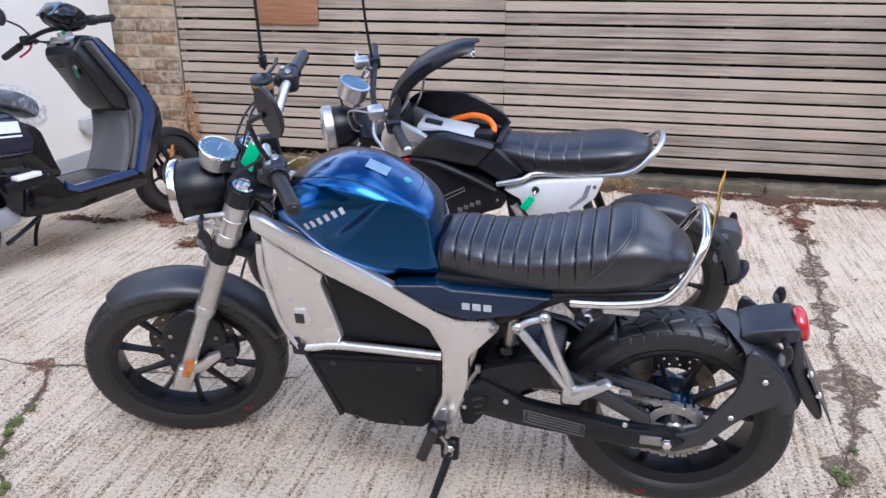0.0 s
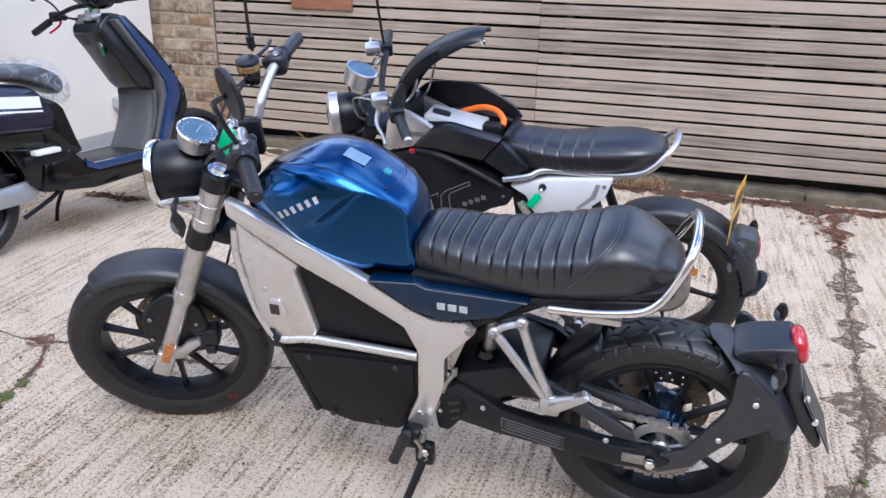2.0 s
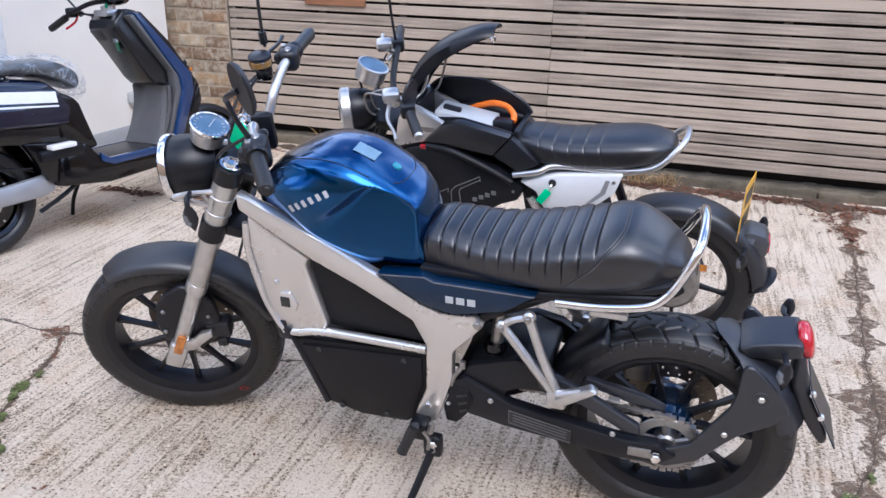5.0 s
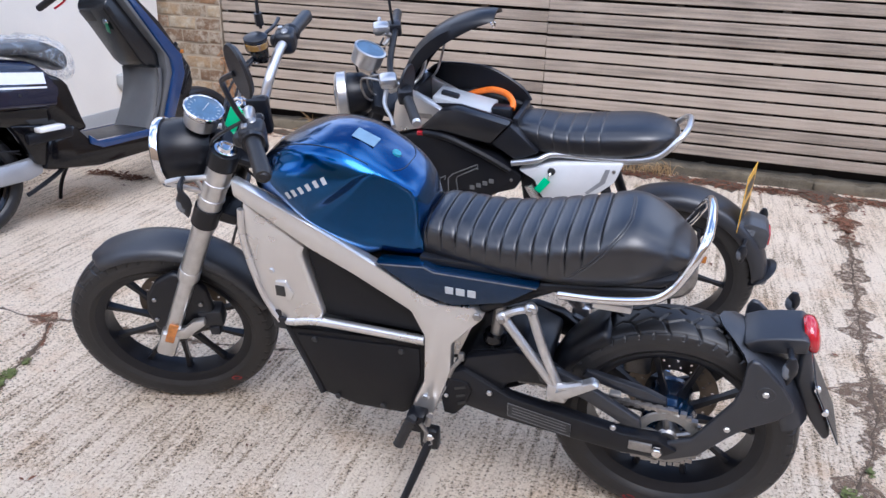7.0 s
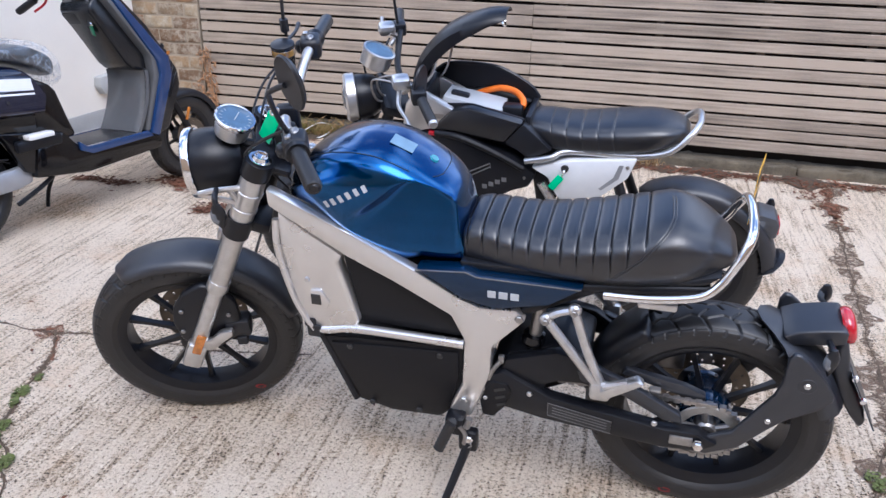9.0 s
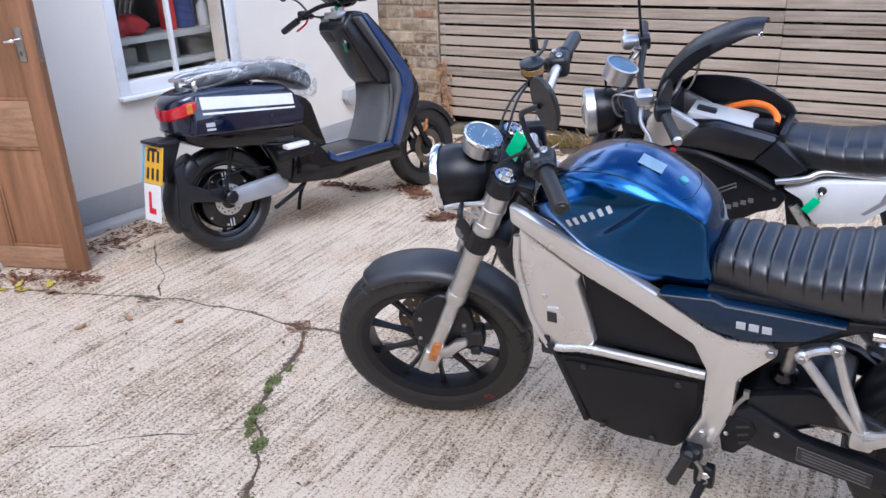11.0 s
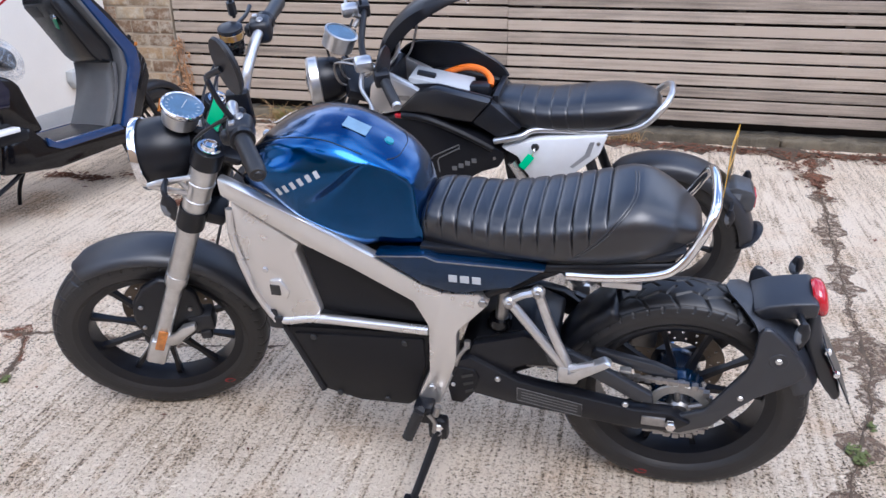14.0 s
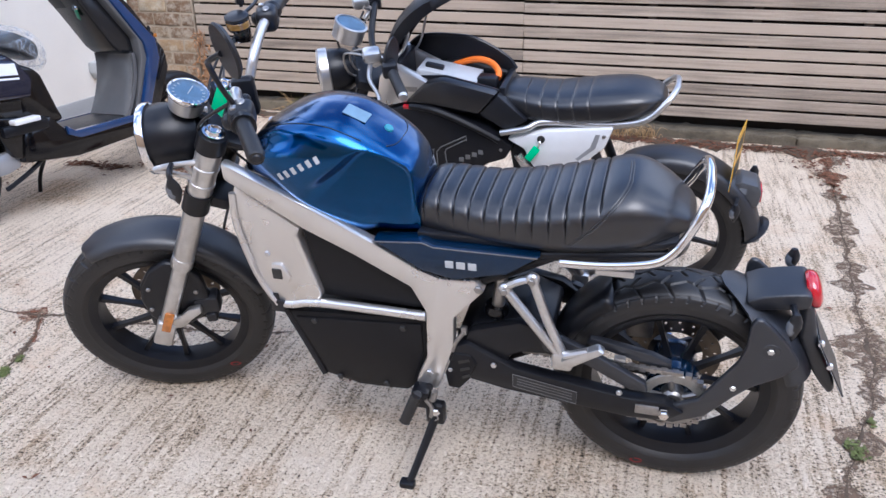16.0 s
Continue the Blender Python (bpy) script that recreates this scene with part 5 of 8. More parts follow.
# tail: hugger arm, rear guard, lamp, plate
HUG = [(-0.055, 0.285), (-0.045, 0.262), (0.005, 0.256), (0.075, 0.292), (0.129, 0.362), (0.161, 0.398), (0.224, 0.443), (0.252, 0.476), (0.250, 0.492), (0.226, 0.529), (0.185, 0.573), (0.163, 0.592), (0.148, 0.594), (0.139, 0.575), (0.138, 0.513), (0.127, 0.469), (0.100, 0.421), (0.055, 0.341)]
for s in (-1, 1):
    hugger = part("hugger", prism(HUG, min(s * 0.112, s * 0.128), max(s * 0.112, s * 0.128), 0.006, 3), GUARD, racer, "black plastic hugger bracket")
    part("bolt_cup", lathe([(0.010, s * 0.1285), (0.019, s * 0.1295), (0.021, s * 0.128), (0.019, s * 0.126), (0.010, s * 0.1285)], 20, Matrix.Translation((0.189, 0, 0.512))), GUARD, hugger)
    part("bolt", bolt(0.189, s * 0.128, 0.512, 0.008, s * 0.004), ALLOY, hugger)
    part("bolt", bolt(0.126, s * 0.128, 0.393, 0.0075, s * 0.004), ALLOY, hugger)
guard = part("rear_mudguard", mudguard(0.312, 0.094, 20, 77, (0, 0, 0.30), Matrix(), 0.05, 34, (1.0, 1.0), bib=20, soft=True), GUARD, racer, "black plastic rear mudguard", 60)
part("lamp_box", bevelled(prism([(0.128, 0.592), (0.160, 0.609), (0.205, 0.620), (0.250, 0.627), (0.262, 0.620), (0.262, 0.590), (0.235, 0.582), (0.150, 0.570)], -0.062, 0.058, 0), 0.006, 3), GUARD, guard)
lamp = part("tail_lamp", skin([[(x + 0.25 * (0.604 - 0.604 - h * math.sin(a)), w * math.cos(a), 0.604 + h * math.sin(a)) for a in (2 * math.pi * k / 12 for k in range(12))] for x, w, h in ((0.256, 0.040, 0.036), (0.266, 0.045, 0.042), (0.280, 0.042, 0.039), (0.288, 0.025, 0.023), (0.289, 0.004, 0.004))], 4, 3), RED_LENS, racer, "red tail lamp")
part("plate_bracket", prism([(0.250, 0.590), (0.272, 0.585), (0.285, 0.540), (0.296, 0.49), (0.345, 0.40), (0.358, 0.357), (0.346, 0.340), (0.320, 0.372), (0.285, 0.425), (0.255, 0.50)], -0.046, 0.046, 0.010, 3), GUARD, racer)
PLATE1 = Matrix.Translation((0.334, 0, 0.432)) @ Matrix.Rotation(radians(-27.6), 4, "Y") @ Matrix.Rotation(radians(90), 4, "Z")
plate = part("number_plate", moved(box(-0.072, 0.072, -0.0015, 0.0015, -0.078, 0.078, 0.001, 1), PLATE1), PLASTIC, racer, "number plate with plain bars, seen edge on")
part("plate_rim", moved(joined(box(-0.072, 0.072, 0.0016, 0.0022, 0.072, 0.077, 0), box(-0.072, 0.072, 0.0016, 0.0022, -0.077, -0.072, 0), box(-0.072, -0.068, 0.0016, 0.0022, -0.071, 0.071, 0), box(0.068, 0.072, 0.0016, 0.0022, -0.071, 0.071, 0)), PLATE1), DECAL, plate, "pale plate border")
part("plate_bar", moved(box(-0.055, 0.02, 0.0016, 0.0024, -0.03, 0.012, 0), PLATE1), RED_INK, plate)
for y, z in ((-0.03, 0.50), (-0.05, 0.455)):
    part("plate_bolt", lathe([(0, -0.008), (0.007, -0.008), (0.008, 0), (0, 0)], 8, Matrix.Translation((0.300 + (0.50 - z) * 0.52, y - 0.028, z))), CHROME, racer)
for s in (-1, 1):
    indicator(racer, 0.226 if s < 0 else 0.236, s * 0.115, 0.578 if s < 0 else 0.604, 0.016, 0.011, 0.036 if s < 0 else 0.030, lens=SMOKED)
    part("indicator_stalk", tube([(0.225, s * 0.045, 0.590), (0.226 if s < 0 else 0.236, s * 0.09, 0.600 if s < 0 else 0.582), (0.226 if s < 0 else 0.236, s * 0.113, 0.605 if s < 0 else 0.590)], 0.007, 8), PLASTIC, racer)
part("reflector", moved(box(-0.006, 0.006, -0.026, 0.026, -0.028, 0.028, 0.004), Matrix.Translation((0.280, 0, 0.532)) @ Matrix.Rotation(radians(-10), 4, "Y")), RED_LENS, racer, "red rear reflector")
# red paint dots on the tyres
for c, r, w, a, m in (((0, 0, 0.3), 0.262, 0.0683, -105, Matrix()), ((-1.428, 0, 0.298), 0.252, 0.0553, -55, G1)):
    part("tyre_mark", moved(lathe([(0.007, -w), (0.011, -w), (0.011, -w + 0.002), (0.007, -w + 0.002)], 14, Matrix.Translation((r * math.cos(radians(a)), 0, r * math.sin(radians(a)))) @ Matrix.Diagonal((1.5, 1, 0.7, 1))), m @ Matrix.Translation(c)), FADED_RED, racer, "faded red paint mark on the tyre wall")


# ---- the black and white electric motorcycle behind ----
scrambler = thing("motorcycle", pose(0.907, 3.056, 0, 8.9, 0, -10.6), "black and white electric motorcycle with its tank lid standing open", "motorcycle", "parked machines")
HEAD2 = Vector((-1.355, 0, 0.29))
RAKE2, STEER2 = radians(25), radians(27)
G2 = Matrix.Translation(HEAD2) @ Matrix.Rotation(STEER2, 4, Vector((math.sin(RAKE2), 0, math.cos(RAKE2)))) @ Matrix.Translation(-HEAD2)
F2 = G2 @ Matrix.Translation(HEAD2) @ Matrix.Rotation(RAKE2, 4, "Y")
rw = wheel(scrambler, "rear_wheel", (-0.055, 0, 0.29), 0.290, 0.055, 0.215, 5, Matrix(), SATIN, SATIN, 38, 0, 0, 0.10)
part("hub_motor", lathe([(0, -0.062), (0.085, -0.062), (0.1, -0.05), (0.1, 0.05), (0.085, 0.062), (0, 0.062)], 32, Matrix.Translation((-0.055, 0, 0.29))), STEEL, rw, "grey hub motor")
wheel(scrambler, "front_wheel", (-1.39, 0, 0.288), 0.288, 0.048, 0.215, 5, G2, SATIN, SATIN, 38, 0.12, -0.06)
for s in (-1, 1):
    leg = part("fork_leg", moved(tube([(-0.035, s * 0.09, -0.03), (-0.035, s * 0.09, 0.2), (-0.035, s * 0.09, 0.6)], 0.020, 14, 1, smooth=False), F2), SATIN, scrambler, "black fork leg")
    part("gaiter", moved(tube([(-0.035, s * 0.09, 0.30), (-0.035, s * 0.09, 0.48)], 0.029, 14, 8), F2), PLASTIC, leg)
part("triple_clamp", moved(joined(box(-0.07, 0.04, -0.12, 0.12, 0.36, 0.40, 0.01), box(-0.07, 0.04, -0.12, 0.12, 0.58, 0.615, 0.01)), F2), SATIN, scrambler)
part("front_mudguard", mudguard(0.306, 0.06, 30, 150, (-1.39, 0, 0.288), G2), PLASTIC, scrambler, "black front mudguard", 60)
LAMP2 = G2 @ Matrix.Translation((-1.251, 0, 0.855)) @ Matrix.Rotation(radians(90), 4, "Z")
shell = part("headlamp", lathe([(0.074, 0.012), (0.078, -0.01), (0.074, -0.06), (0.055, -0.09), (0.0, -0.098)], 32, LAMP2), SATIN, scrambler, "round black headlamp")
part("bezel", lathe([(0.066, 0.036), (0.076, 0.038), (0.084, 0.03), (0.084, 0.0), (0.076, -0.004)], 36, LAMP2), ALLOY, shell, "pale metal headlamp rim")
part("lens", lathe([(0.067, 0.034), (0.04, 0.044), (0, 0.048)], 28, LAMP2), CLEAR_LENS, shell)
DIAL2 = G2 @ Matrix.Translation((-1.163, 0, 1.0)) @ Matrix.Rotation(radians(24), 4, "Y") @ Matrix.Rotation(radians(90), 4, "X")
can = part("speedometer", lathe([(0, -0.032), (0.045, -0.032), (0.053, -0.027), (0.054, 0.018), (0.057, 0.02), (0.057, 0.029), (0.050, 0.031), (0.050, 0.026)], 36, DIAL2), ALLOY, scrambler, "round speedometer in an alloy can")
part("dial", lathe([(0.050, 0.0265), (0, 0.0275)], 36, DIAL2), DIAL, can, "grey dial tinted blue for the sky it reflects")
bar = [(-1.035, -0.37, 0.965), (-1.05, -0.24, 0.975), (-1.065, -0.16, 0.97), (-1.085, -0.08, 0.935), (-1.09, 0, 0.925)]
bar += [(x, -y, z) for x, y, z in bar[-2::-1]]
part("handlebar", moved(tube(bar, 0.012, 12), G2), SATIN, scrambler, "black handlebar")
for s in (-1, 1):
    g = part("grip", moved(tube([(-1.033, s * 0.385, 0.964), (-1.034, s * 0.38, 0.964), (-1.049, s * 0.265, 0.974)], [0.015, 0.0175, 0.0175], 14, 1, smooth=False), G2), RUBBER, scrambler, "black rubber grip")
    part("bar_end", moved(lathe([(0, -0.010 if s < 0 else 0.010), (0.012, -0.010 if s < 0 else 0.010), (0.016, 0), (0, 0)], 14, Matrix.Translation((-1.033, s * 0.386, 0.964))), G2), ALLOY, g, "bright bar end")
    part("switch_pod", moved(box(-1.08, -1.03, s * 0.235 - 0.025, s * 0.235 + 0.025, 0.95, 1.0, 0.01), G2), PLASTIC, scrambler, "black switch pod")
    part("brake_reservoir", moved(bevelled(box(-1.135, -1.075, s * 0.185 - 0.03, s * 0.185 + 0.03, 0.985, 1.025, 0), 0.014), G2), ALLOY, scrambler, "cast alloy brake master cylinder")
    part("brake_lever", moved(tube([(-1.11, s * 0.19, 0.985), (-1.125, s * 0.26, 0.965), (-1.11, s * 0.33, 0.955), (-1.105, s * 0.375, 0.95)], [0.008, 0.0075, 0.006, 0.008], 8), G2), ALLOY, scrambler, "bright brake lever")
    part("lever_clamp", moved(tube([(-1.10, s * 0.16, 1.0), (-1.075, s * 0.175, 0.975), (-1.10, s * 0.16, 0.95)], 0.010, 8), G2), ALLOY, scrambler)
part("mirror", moved(lathe([(0, 0.009), (0.045, 0.007), (0.052, 0.0), (0.05, -0.005), (0.0, -0.006)], 26, Matrix.Translation((-1.045, -0.205, 1.0)) @ Matrix.Rotation(radians(50), 4, "Z") @ Matrix.Rotation(radians(20), 4, "Y") @ Matrix.Diagonal((0.75, 1, 1.25, 1))), G2), PLASTIC, scrambler, "oval black mirror folded in")
part("mirror_stem", moved(tube([(-1.06, 0.225, 0.99), (-1.065, 0.228, 1.06), (-1.07, 0.235, 1.2), (-1.065, 0.25, 1.36)], 0.0055, 8), G2), PLASTIC, scrambler)
part("mirror", moved(lathe([(0, 0.009), (0.05, 0.007), (0.058, 0.0), (0.055, -0.005), (0.0, -0.006)], 26, Matrix.Translation((-1.065, 0.255, 1.38)) @ Matrix.Rotation(radians(70), 4, "Z")), G2), PLASTIC, scrambler, "round black mirror")
for y, dz, dx in ((-0.05, 0.0, 0.0), (0.04, 0.03, -0.03), (0.08, -0.03, 0.02), (-0.08, 0.02, -0.02)):
    part("cable", moved(tube([(-1.10, y * 2, 0.98), (-1.17 + dx, y * 1.2, 0.95 + dz), (-1.16 + dx, y, 0.88), (-1.10, y * 0.5, 0.84)], 0.004, 6), G2), STEEL if y < 0 else PLASTIC, scrambler)

# body
for s in (-1, 1):
    lo = lambda a, b: (min(s * a, s * b), max(s * a, s * b))
    side = part("side_fairing", prism([(-1.055, 0.738), (-0.93, 0.772), (-0.87, 0.760), (-0.66, 0.700), (-0.575, 0.640), (-0.60, 0.588), (-0.66, 0.565), (-0.745, 0.51), (-0.77, 0.36), (-0.93, 0.33), (-1.03, 0.46), (-1.06, 0.62)], *lo(0.128, 0.05), 0.014), SATIN, scrambler, "satin black side fairing")
    part("fairing_lip", tube([(-0.93, s * 0.124, 0.765), (-0.84, s * 0.131, 0.757), (-0.72, s * 0.131, 0.712), (-0.62, s * 0.126, 0.660)], 0.013, 8), SATIN, side)
    lines = [[(-0.735, 0.650), (-0.735, 0.668), (-0.826, 0.620), (-0.843, 0.600), (-0.842, 0.550)], [(-0.735, 0.655), (-0.808, 0.613), (-0.813, 0.600), (-0.808, 0.559)], [(-0.901, 0.583), (-0.851, 0.610), (-0.856, 0.594)], [(-0.886, 0.576), (-0.890, 0.540)]]
    for ln in lines:
        part("decal_line", tube([(x, s * 0.129, z) for x, z in ln], 0.0022, 5, 1, smooth=False), GREY_DECAL, side, "thin grey decal line")
    for k in range(4):
        part("badge_letter", box(-0.763 + 0.023 * k, -0.746 + 0.023 * k, *lo(0.1285, 0.130), 0.570 + 0.011 * k, 0.586 + 0.011 * k, 0), GREY_DECAL, side, "grey mark bar")
    part("emblem", lathe([(0.030, s * 0.128), (0.034, s * 0.128), (0.034, s * 0.132), (0.030, s * 0.132), (0.030, s * 0.128)], 24, Matrix.Translation((-0.960, 0, 0.668))), GREY_DECAL, side, "grey ring emblem")
    part("bolt", bolt(-0.615, s * 0.128, 0.625, 0.006, s * 0.004), STEEL, side)
    pad = part("tank_side", prism([(-0.945, 0.778), (-0.872, 0.850), (-0.812, 0.866), (-0.625, 0.826), (-0.690, 0.750), (-0.86, 0.776)], *lo(0.135, 0.07), 0.012), LEATHER, scrambler, "padded black tank side")
    part("seat_corner", prism([(-0.69, 0.750), (-0.625, 0.822), (-0.525, 0.735), (-0.60, 0.695)], *lo(0.126, 0.06), 0.008), PLASTIC, scrambler)
    shroud = part("tank_shroud", prism([(-1.055, 0.745), (-1.035, 0.86), (-0.995, 0.912), (-0.955, 0.890), (-0.865, 0.850), (-0.935, 0.776)], *lo(0.122, 0.075), 0.010), SILVER, scrambler, "silver tank shroud")
    part("badge_letter", box(-0.955, -0.90, *lo(0.1222, 0.1235), 0.815, 0.832, 0.0), STEEL, shroud, "grey mark bar")
    part("reflector", box(-0.955, -0.92, *lo(0.130, 0.115), 0.752, 0.768, 0.004), RED_LENS, scrambler, "red side reflector")
    panel = part("side_cover", prism([(-0.595, 0.664), (-0.466, 0.704), (-0.243, 0.730), (-0.268, 0.656), (-0.352, 0.578), (-0.490, 0.550), (-0.520, 0.590), (-0.535, 0.632)], *lo(0.128, 0.06), 0.010), WHITE_PAINT, scrambler, "white side cover")
    part("cover_line", prism([(-0.30, 0.705), (-0.285, 0.706), (-0.298, 0.655), (-0.352, 0.607), (-0.362, 0.612), (-0.315, 0.658)], *lo(0.1282, 0.1292), 0), GREY_PAINT, panel)
    part("lock", lathe([(0, s * 0.134), (0.012, s * 0.134), (0.014, s * 0.127)], 16, Matrix.Translation((-0.478, 0, 0.675))), BLACK_INK, panel)
    part("bolt", bolt(-0.272, s * 0.128, 0.70, 0.007, s * 0.004), STEEL, panel)
    part("lower_frame", tube([(-0.56, s * 0.10, 0.60), (-0.50, s * 0.11, 0.48), (-0.56, s * 0.11, 0.36), (-0.75, s * 0.10, 0.29)], 0.016, 8), SILVER, scrambler)
    part("swing_arm", prism([(-0.60, 0.36), (-0.54, 0.40), (-0.02, 0.325), (0.0, 0.29), (-0.03, 0.262), (-0.55, 0.30)], *lo(0.10, 0.075), 0.008), SATIN, scrambler, "black swing arm")
    part("shock_absorber", tube([(-0.19, s * 0.105, 0.36), (-0.26, s * 0.11, 0.52), (-0.31, s * 0.105, 0.66)], 0.018, 10), PLASTIC, scrambler)
    indicator(scrambler, 0.165 if s < 0 else 0.230, s * 0.12, 0.455 if s < 0 else 0.480, 0.017, 0.013, 0.034, lens=SMOKED)
    part("reflector", box(0.035, 0.060, s * 0.108 - 0.005, s * 0.108 + 0.005, 0.395, 0.42, 0.003), AMBER, scrambler, "amber side reflector")
    part("reflector_stay", tube([(0.048, s * 0.10, 0.407), (0.03, s * 0.085, 0.44), (0.02, s * 0.07, 0.50)], 0.006, 6), PLASTIC, scrambler)
    part("indicator_stalk", tube([(0.175, s * 0.05, 0.485), (0.165 if s < 0 else 0.22, s * 0.115, 0.480)], 0.006, 8, 2), PLASTIC, scrambler)
# storage well in the tank, its battery and lid
well = [(-0.985, 0.905), (-0.93, 0.938), (-0.80, 0.940), (-0.73, 0.925), (-0.64, 0.875), (-0.605, 0.832)]
for s in (-1, 1):
    part("well_wall", prism(well + [(-0.62, 0.74), (-0.95, 0.74)], min(s * 0.098, s * 0.088) + 0.0, max(s * 0.098, s * 0.088), 0.002) if s > 0 else prism([(-0.985, 0.900), (-0.90, 0.862), (-0.812, 0.868), (-0.625, 0.828), (-0.62, 0.74), (-0.95, 0.74)], -0.098, -0.088, 0.002), SATIN, scrambler, "black wall of the storage well")
part("well_floor", box(-0.97, -0.62, -0.09, 0.09, 0.74, 0.752, 0.002), PLASTIC, scrambler)
part("well_front", box(-1.0, -0.965, -0.092, 0.092, 0.74, 0.905, 0.008), PLASTIC, scrambler)
part("well_back", box(-0.625, -0.605, -0.092, 0.092, 0.72, 0.835, 0.004), PLASTIC, scrambler)
part("well_rim", tube([(x, 0.096, z) for x, z in well], 0.007, 8), SATIN, scrambler)
cell = part("battery", moved(bevelled(box(-0.105, 0.105, -0.065, 0.055, -0.05, 0.03, 0), 0.006), Matrix.Translation((-0.818, 0.0, 0.828)) @ Matrix.Rotation(radians(10), 4, "Y")), DECAL, scrambler, "pale grey battery pack in the well")
part("handle", moved(bevelled(box(-0.085, -0.02, -0.035, -0.012, 0.028, 0.044, 0), 0.005), Matrix.Translation((-0.818, 0.0, 0.828)) @ Matrix.Rotation(radians(10), 4, "Y")), PLASTIC, cell, "black carrying handle")
part("power_cable", tube([(-0.83, 0.070, 0.838), (-0.79, 0.068, 0.856), (-0.735, 0.062, 0.871), (-0.685, 0.05, 0.866), (-0.652, 0.018, 0.850), (-0.648, -0.01, 0.835)], 0.0115, 10), ORANGE, scrambler, "thick orange power cable")
part("plug", box(-0.715, -0.645, -0.045, 0.01, 0.80, 0.846, 0.008), PLASTIC, scrambler, "black power plug")
curve = catmull([(-1.03, 0, 0.885), (-1.005, 0, 0.975), (-0.955, 0, 1.050), (-0.88, 0, 1.110), (-0.78, 0, 1.150), (-0.705, 0, 1.158)], 5)
rows = []
for i, q in enumerate(curve):
    t = i / (len(curve) - 1)
    h = 0.035 + 0.065 * math.sin(math.pi * min(1, 0.12 + t * 0.80)) ** 0.7
    d = (curve[min(i + 1, len(curve) - 1)] - curve[max(i - 1, 0)]).normalized()
    nrm = Vector((-d.z, 0, d.x))
    depth = 0.038 * math.sin(math.pi * min(1, t * 0.9 + 0.1)) + 0.012
    prof = [(-1, -depth), (-0.97, -0.012), (-0.75, 0.002), (-0.3, 0.010), (0.3, 0.010), (0.75, 0.002), (0.97, -0.012), (1, -depth)]
    rows.append([q + nrm * k + Vector((0, y * h, 0)) for y, k in prof] + [q + nrm * (k - 0.006 if abs(y) < 0.9 else k) + Vector((0, y * h * 0.92, 0)) for y, k in prof[::-1]])
lid = part("tank_lid", grid(bmesh.new(), rows, close_v=True, cap=True), SATIN, scrambler, "curved black tank lid, swung open", 50)
part("lid_catch", tube([(-0.735, -0.02, 1.145), (-0.715, -0.02, 1.115), (-0.72, 0.02, 1.115), (-0.735, 0.02, 1.145)], 0.0035, 6), CHROME, lid)
part("lid_hinge", tube([(-1.0, -0.05, 0.90), (-0.965, -0.05, 0.935), (-0.945, -0.05, 0.99), (-0.955, -0.05, 1.02)], 0.007, 8), ALLOY, lid, "bent alloy lid hinge")
part("lid_strut", tube([(-0.955, 0.05, 0.90), (-0.93, 0.05, 0.94), (-0.905, 0.05, 1.03)], 0.004, 6), ALLOY, lid)
part("core", joined(box(-0.98, -0.77, -0.06, 0.06, 0.40, 0.735, 0.01), box(-0.772, -0.30, -0.06, 0.06, 0.615, 0.733, 0.01)), SATIN, scrambler)
for s in (-1, 1):
    part("frame_strut", prism([(-0.60, 0.67), (-0.555, 0.67), (-0.525, 0.60), (-0.50, 0.56), (-0.53, 0.44), (-0.57, 0.38), (-0.60, 0.40), (-0.575, 0.52)], min(s * 0.095, s * 0.06), max(s * 0.095, s * 0.06), 0.006), SATIN, scrambler, "black frame strut")
seat = part("saddle", saddle(-0.635, -0.085, [(-0.64, 0.815), (-0.57, 0.822), (-0.45, 0.815), (-0.30, 0.834), (-0.20, 0.842), (-0.12, 0.832), (-0.085, 0.812)], [(-0.64, 0.075), (-0.52, 0.110), (-0.3, 0.128), (-0.17, 0.115), (-0.085, 0.06)], [(-0.64, 0.765), (-0.57, 0.725), (-0.45, 0.712), (-0.25, 0.728), (-0.085, 0.785)], [(-0.54, -0.28, 0.052, -0.15)], deep=0.0035), LEATHER, scrambler, "black leatherette saddle with stitched ribs", 60)
rail = [(-0.615, -0.132, 0.690), (-0.53, -0.128, 0.710), (-0.47, -0.105, 0.728), (-0.27, -0.105, 0.732), (-0.15, -0.112, 0.758), (-0.085, -0.095, 0.818), (-0.062, -0.055, 0.843)]
rail += [(-0.057, 0, 0.849)] + [(x, -y, z) for x, y, z in rail[::-1]]
part("grab_rail", tube(rail, 0.0105, 10), ALLOY, scrambler, "silver tube rail under the saddle")
part("tail_tray", skin([ring(-0.30, 0.10, 0.70, 0.725, 3), ring(-0.18, 0.095, 0.72, 0.75, 3), ring(-0.085, 0.065, 0.785, 0.805, 3)], 4, 3), WHITE_PAINT, scrambler)
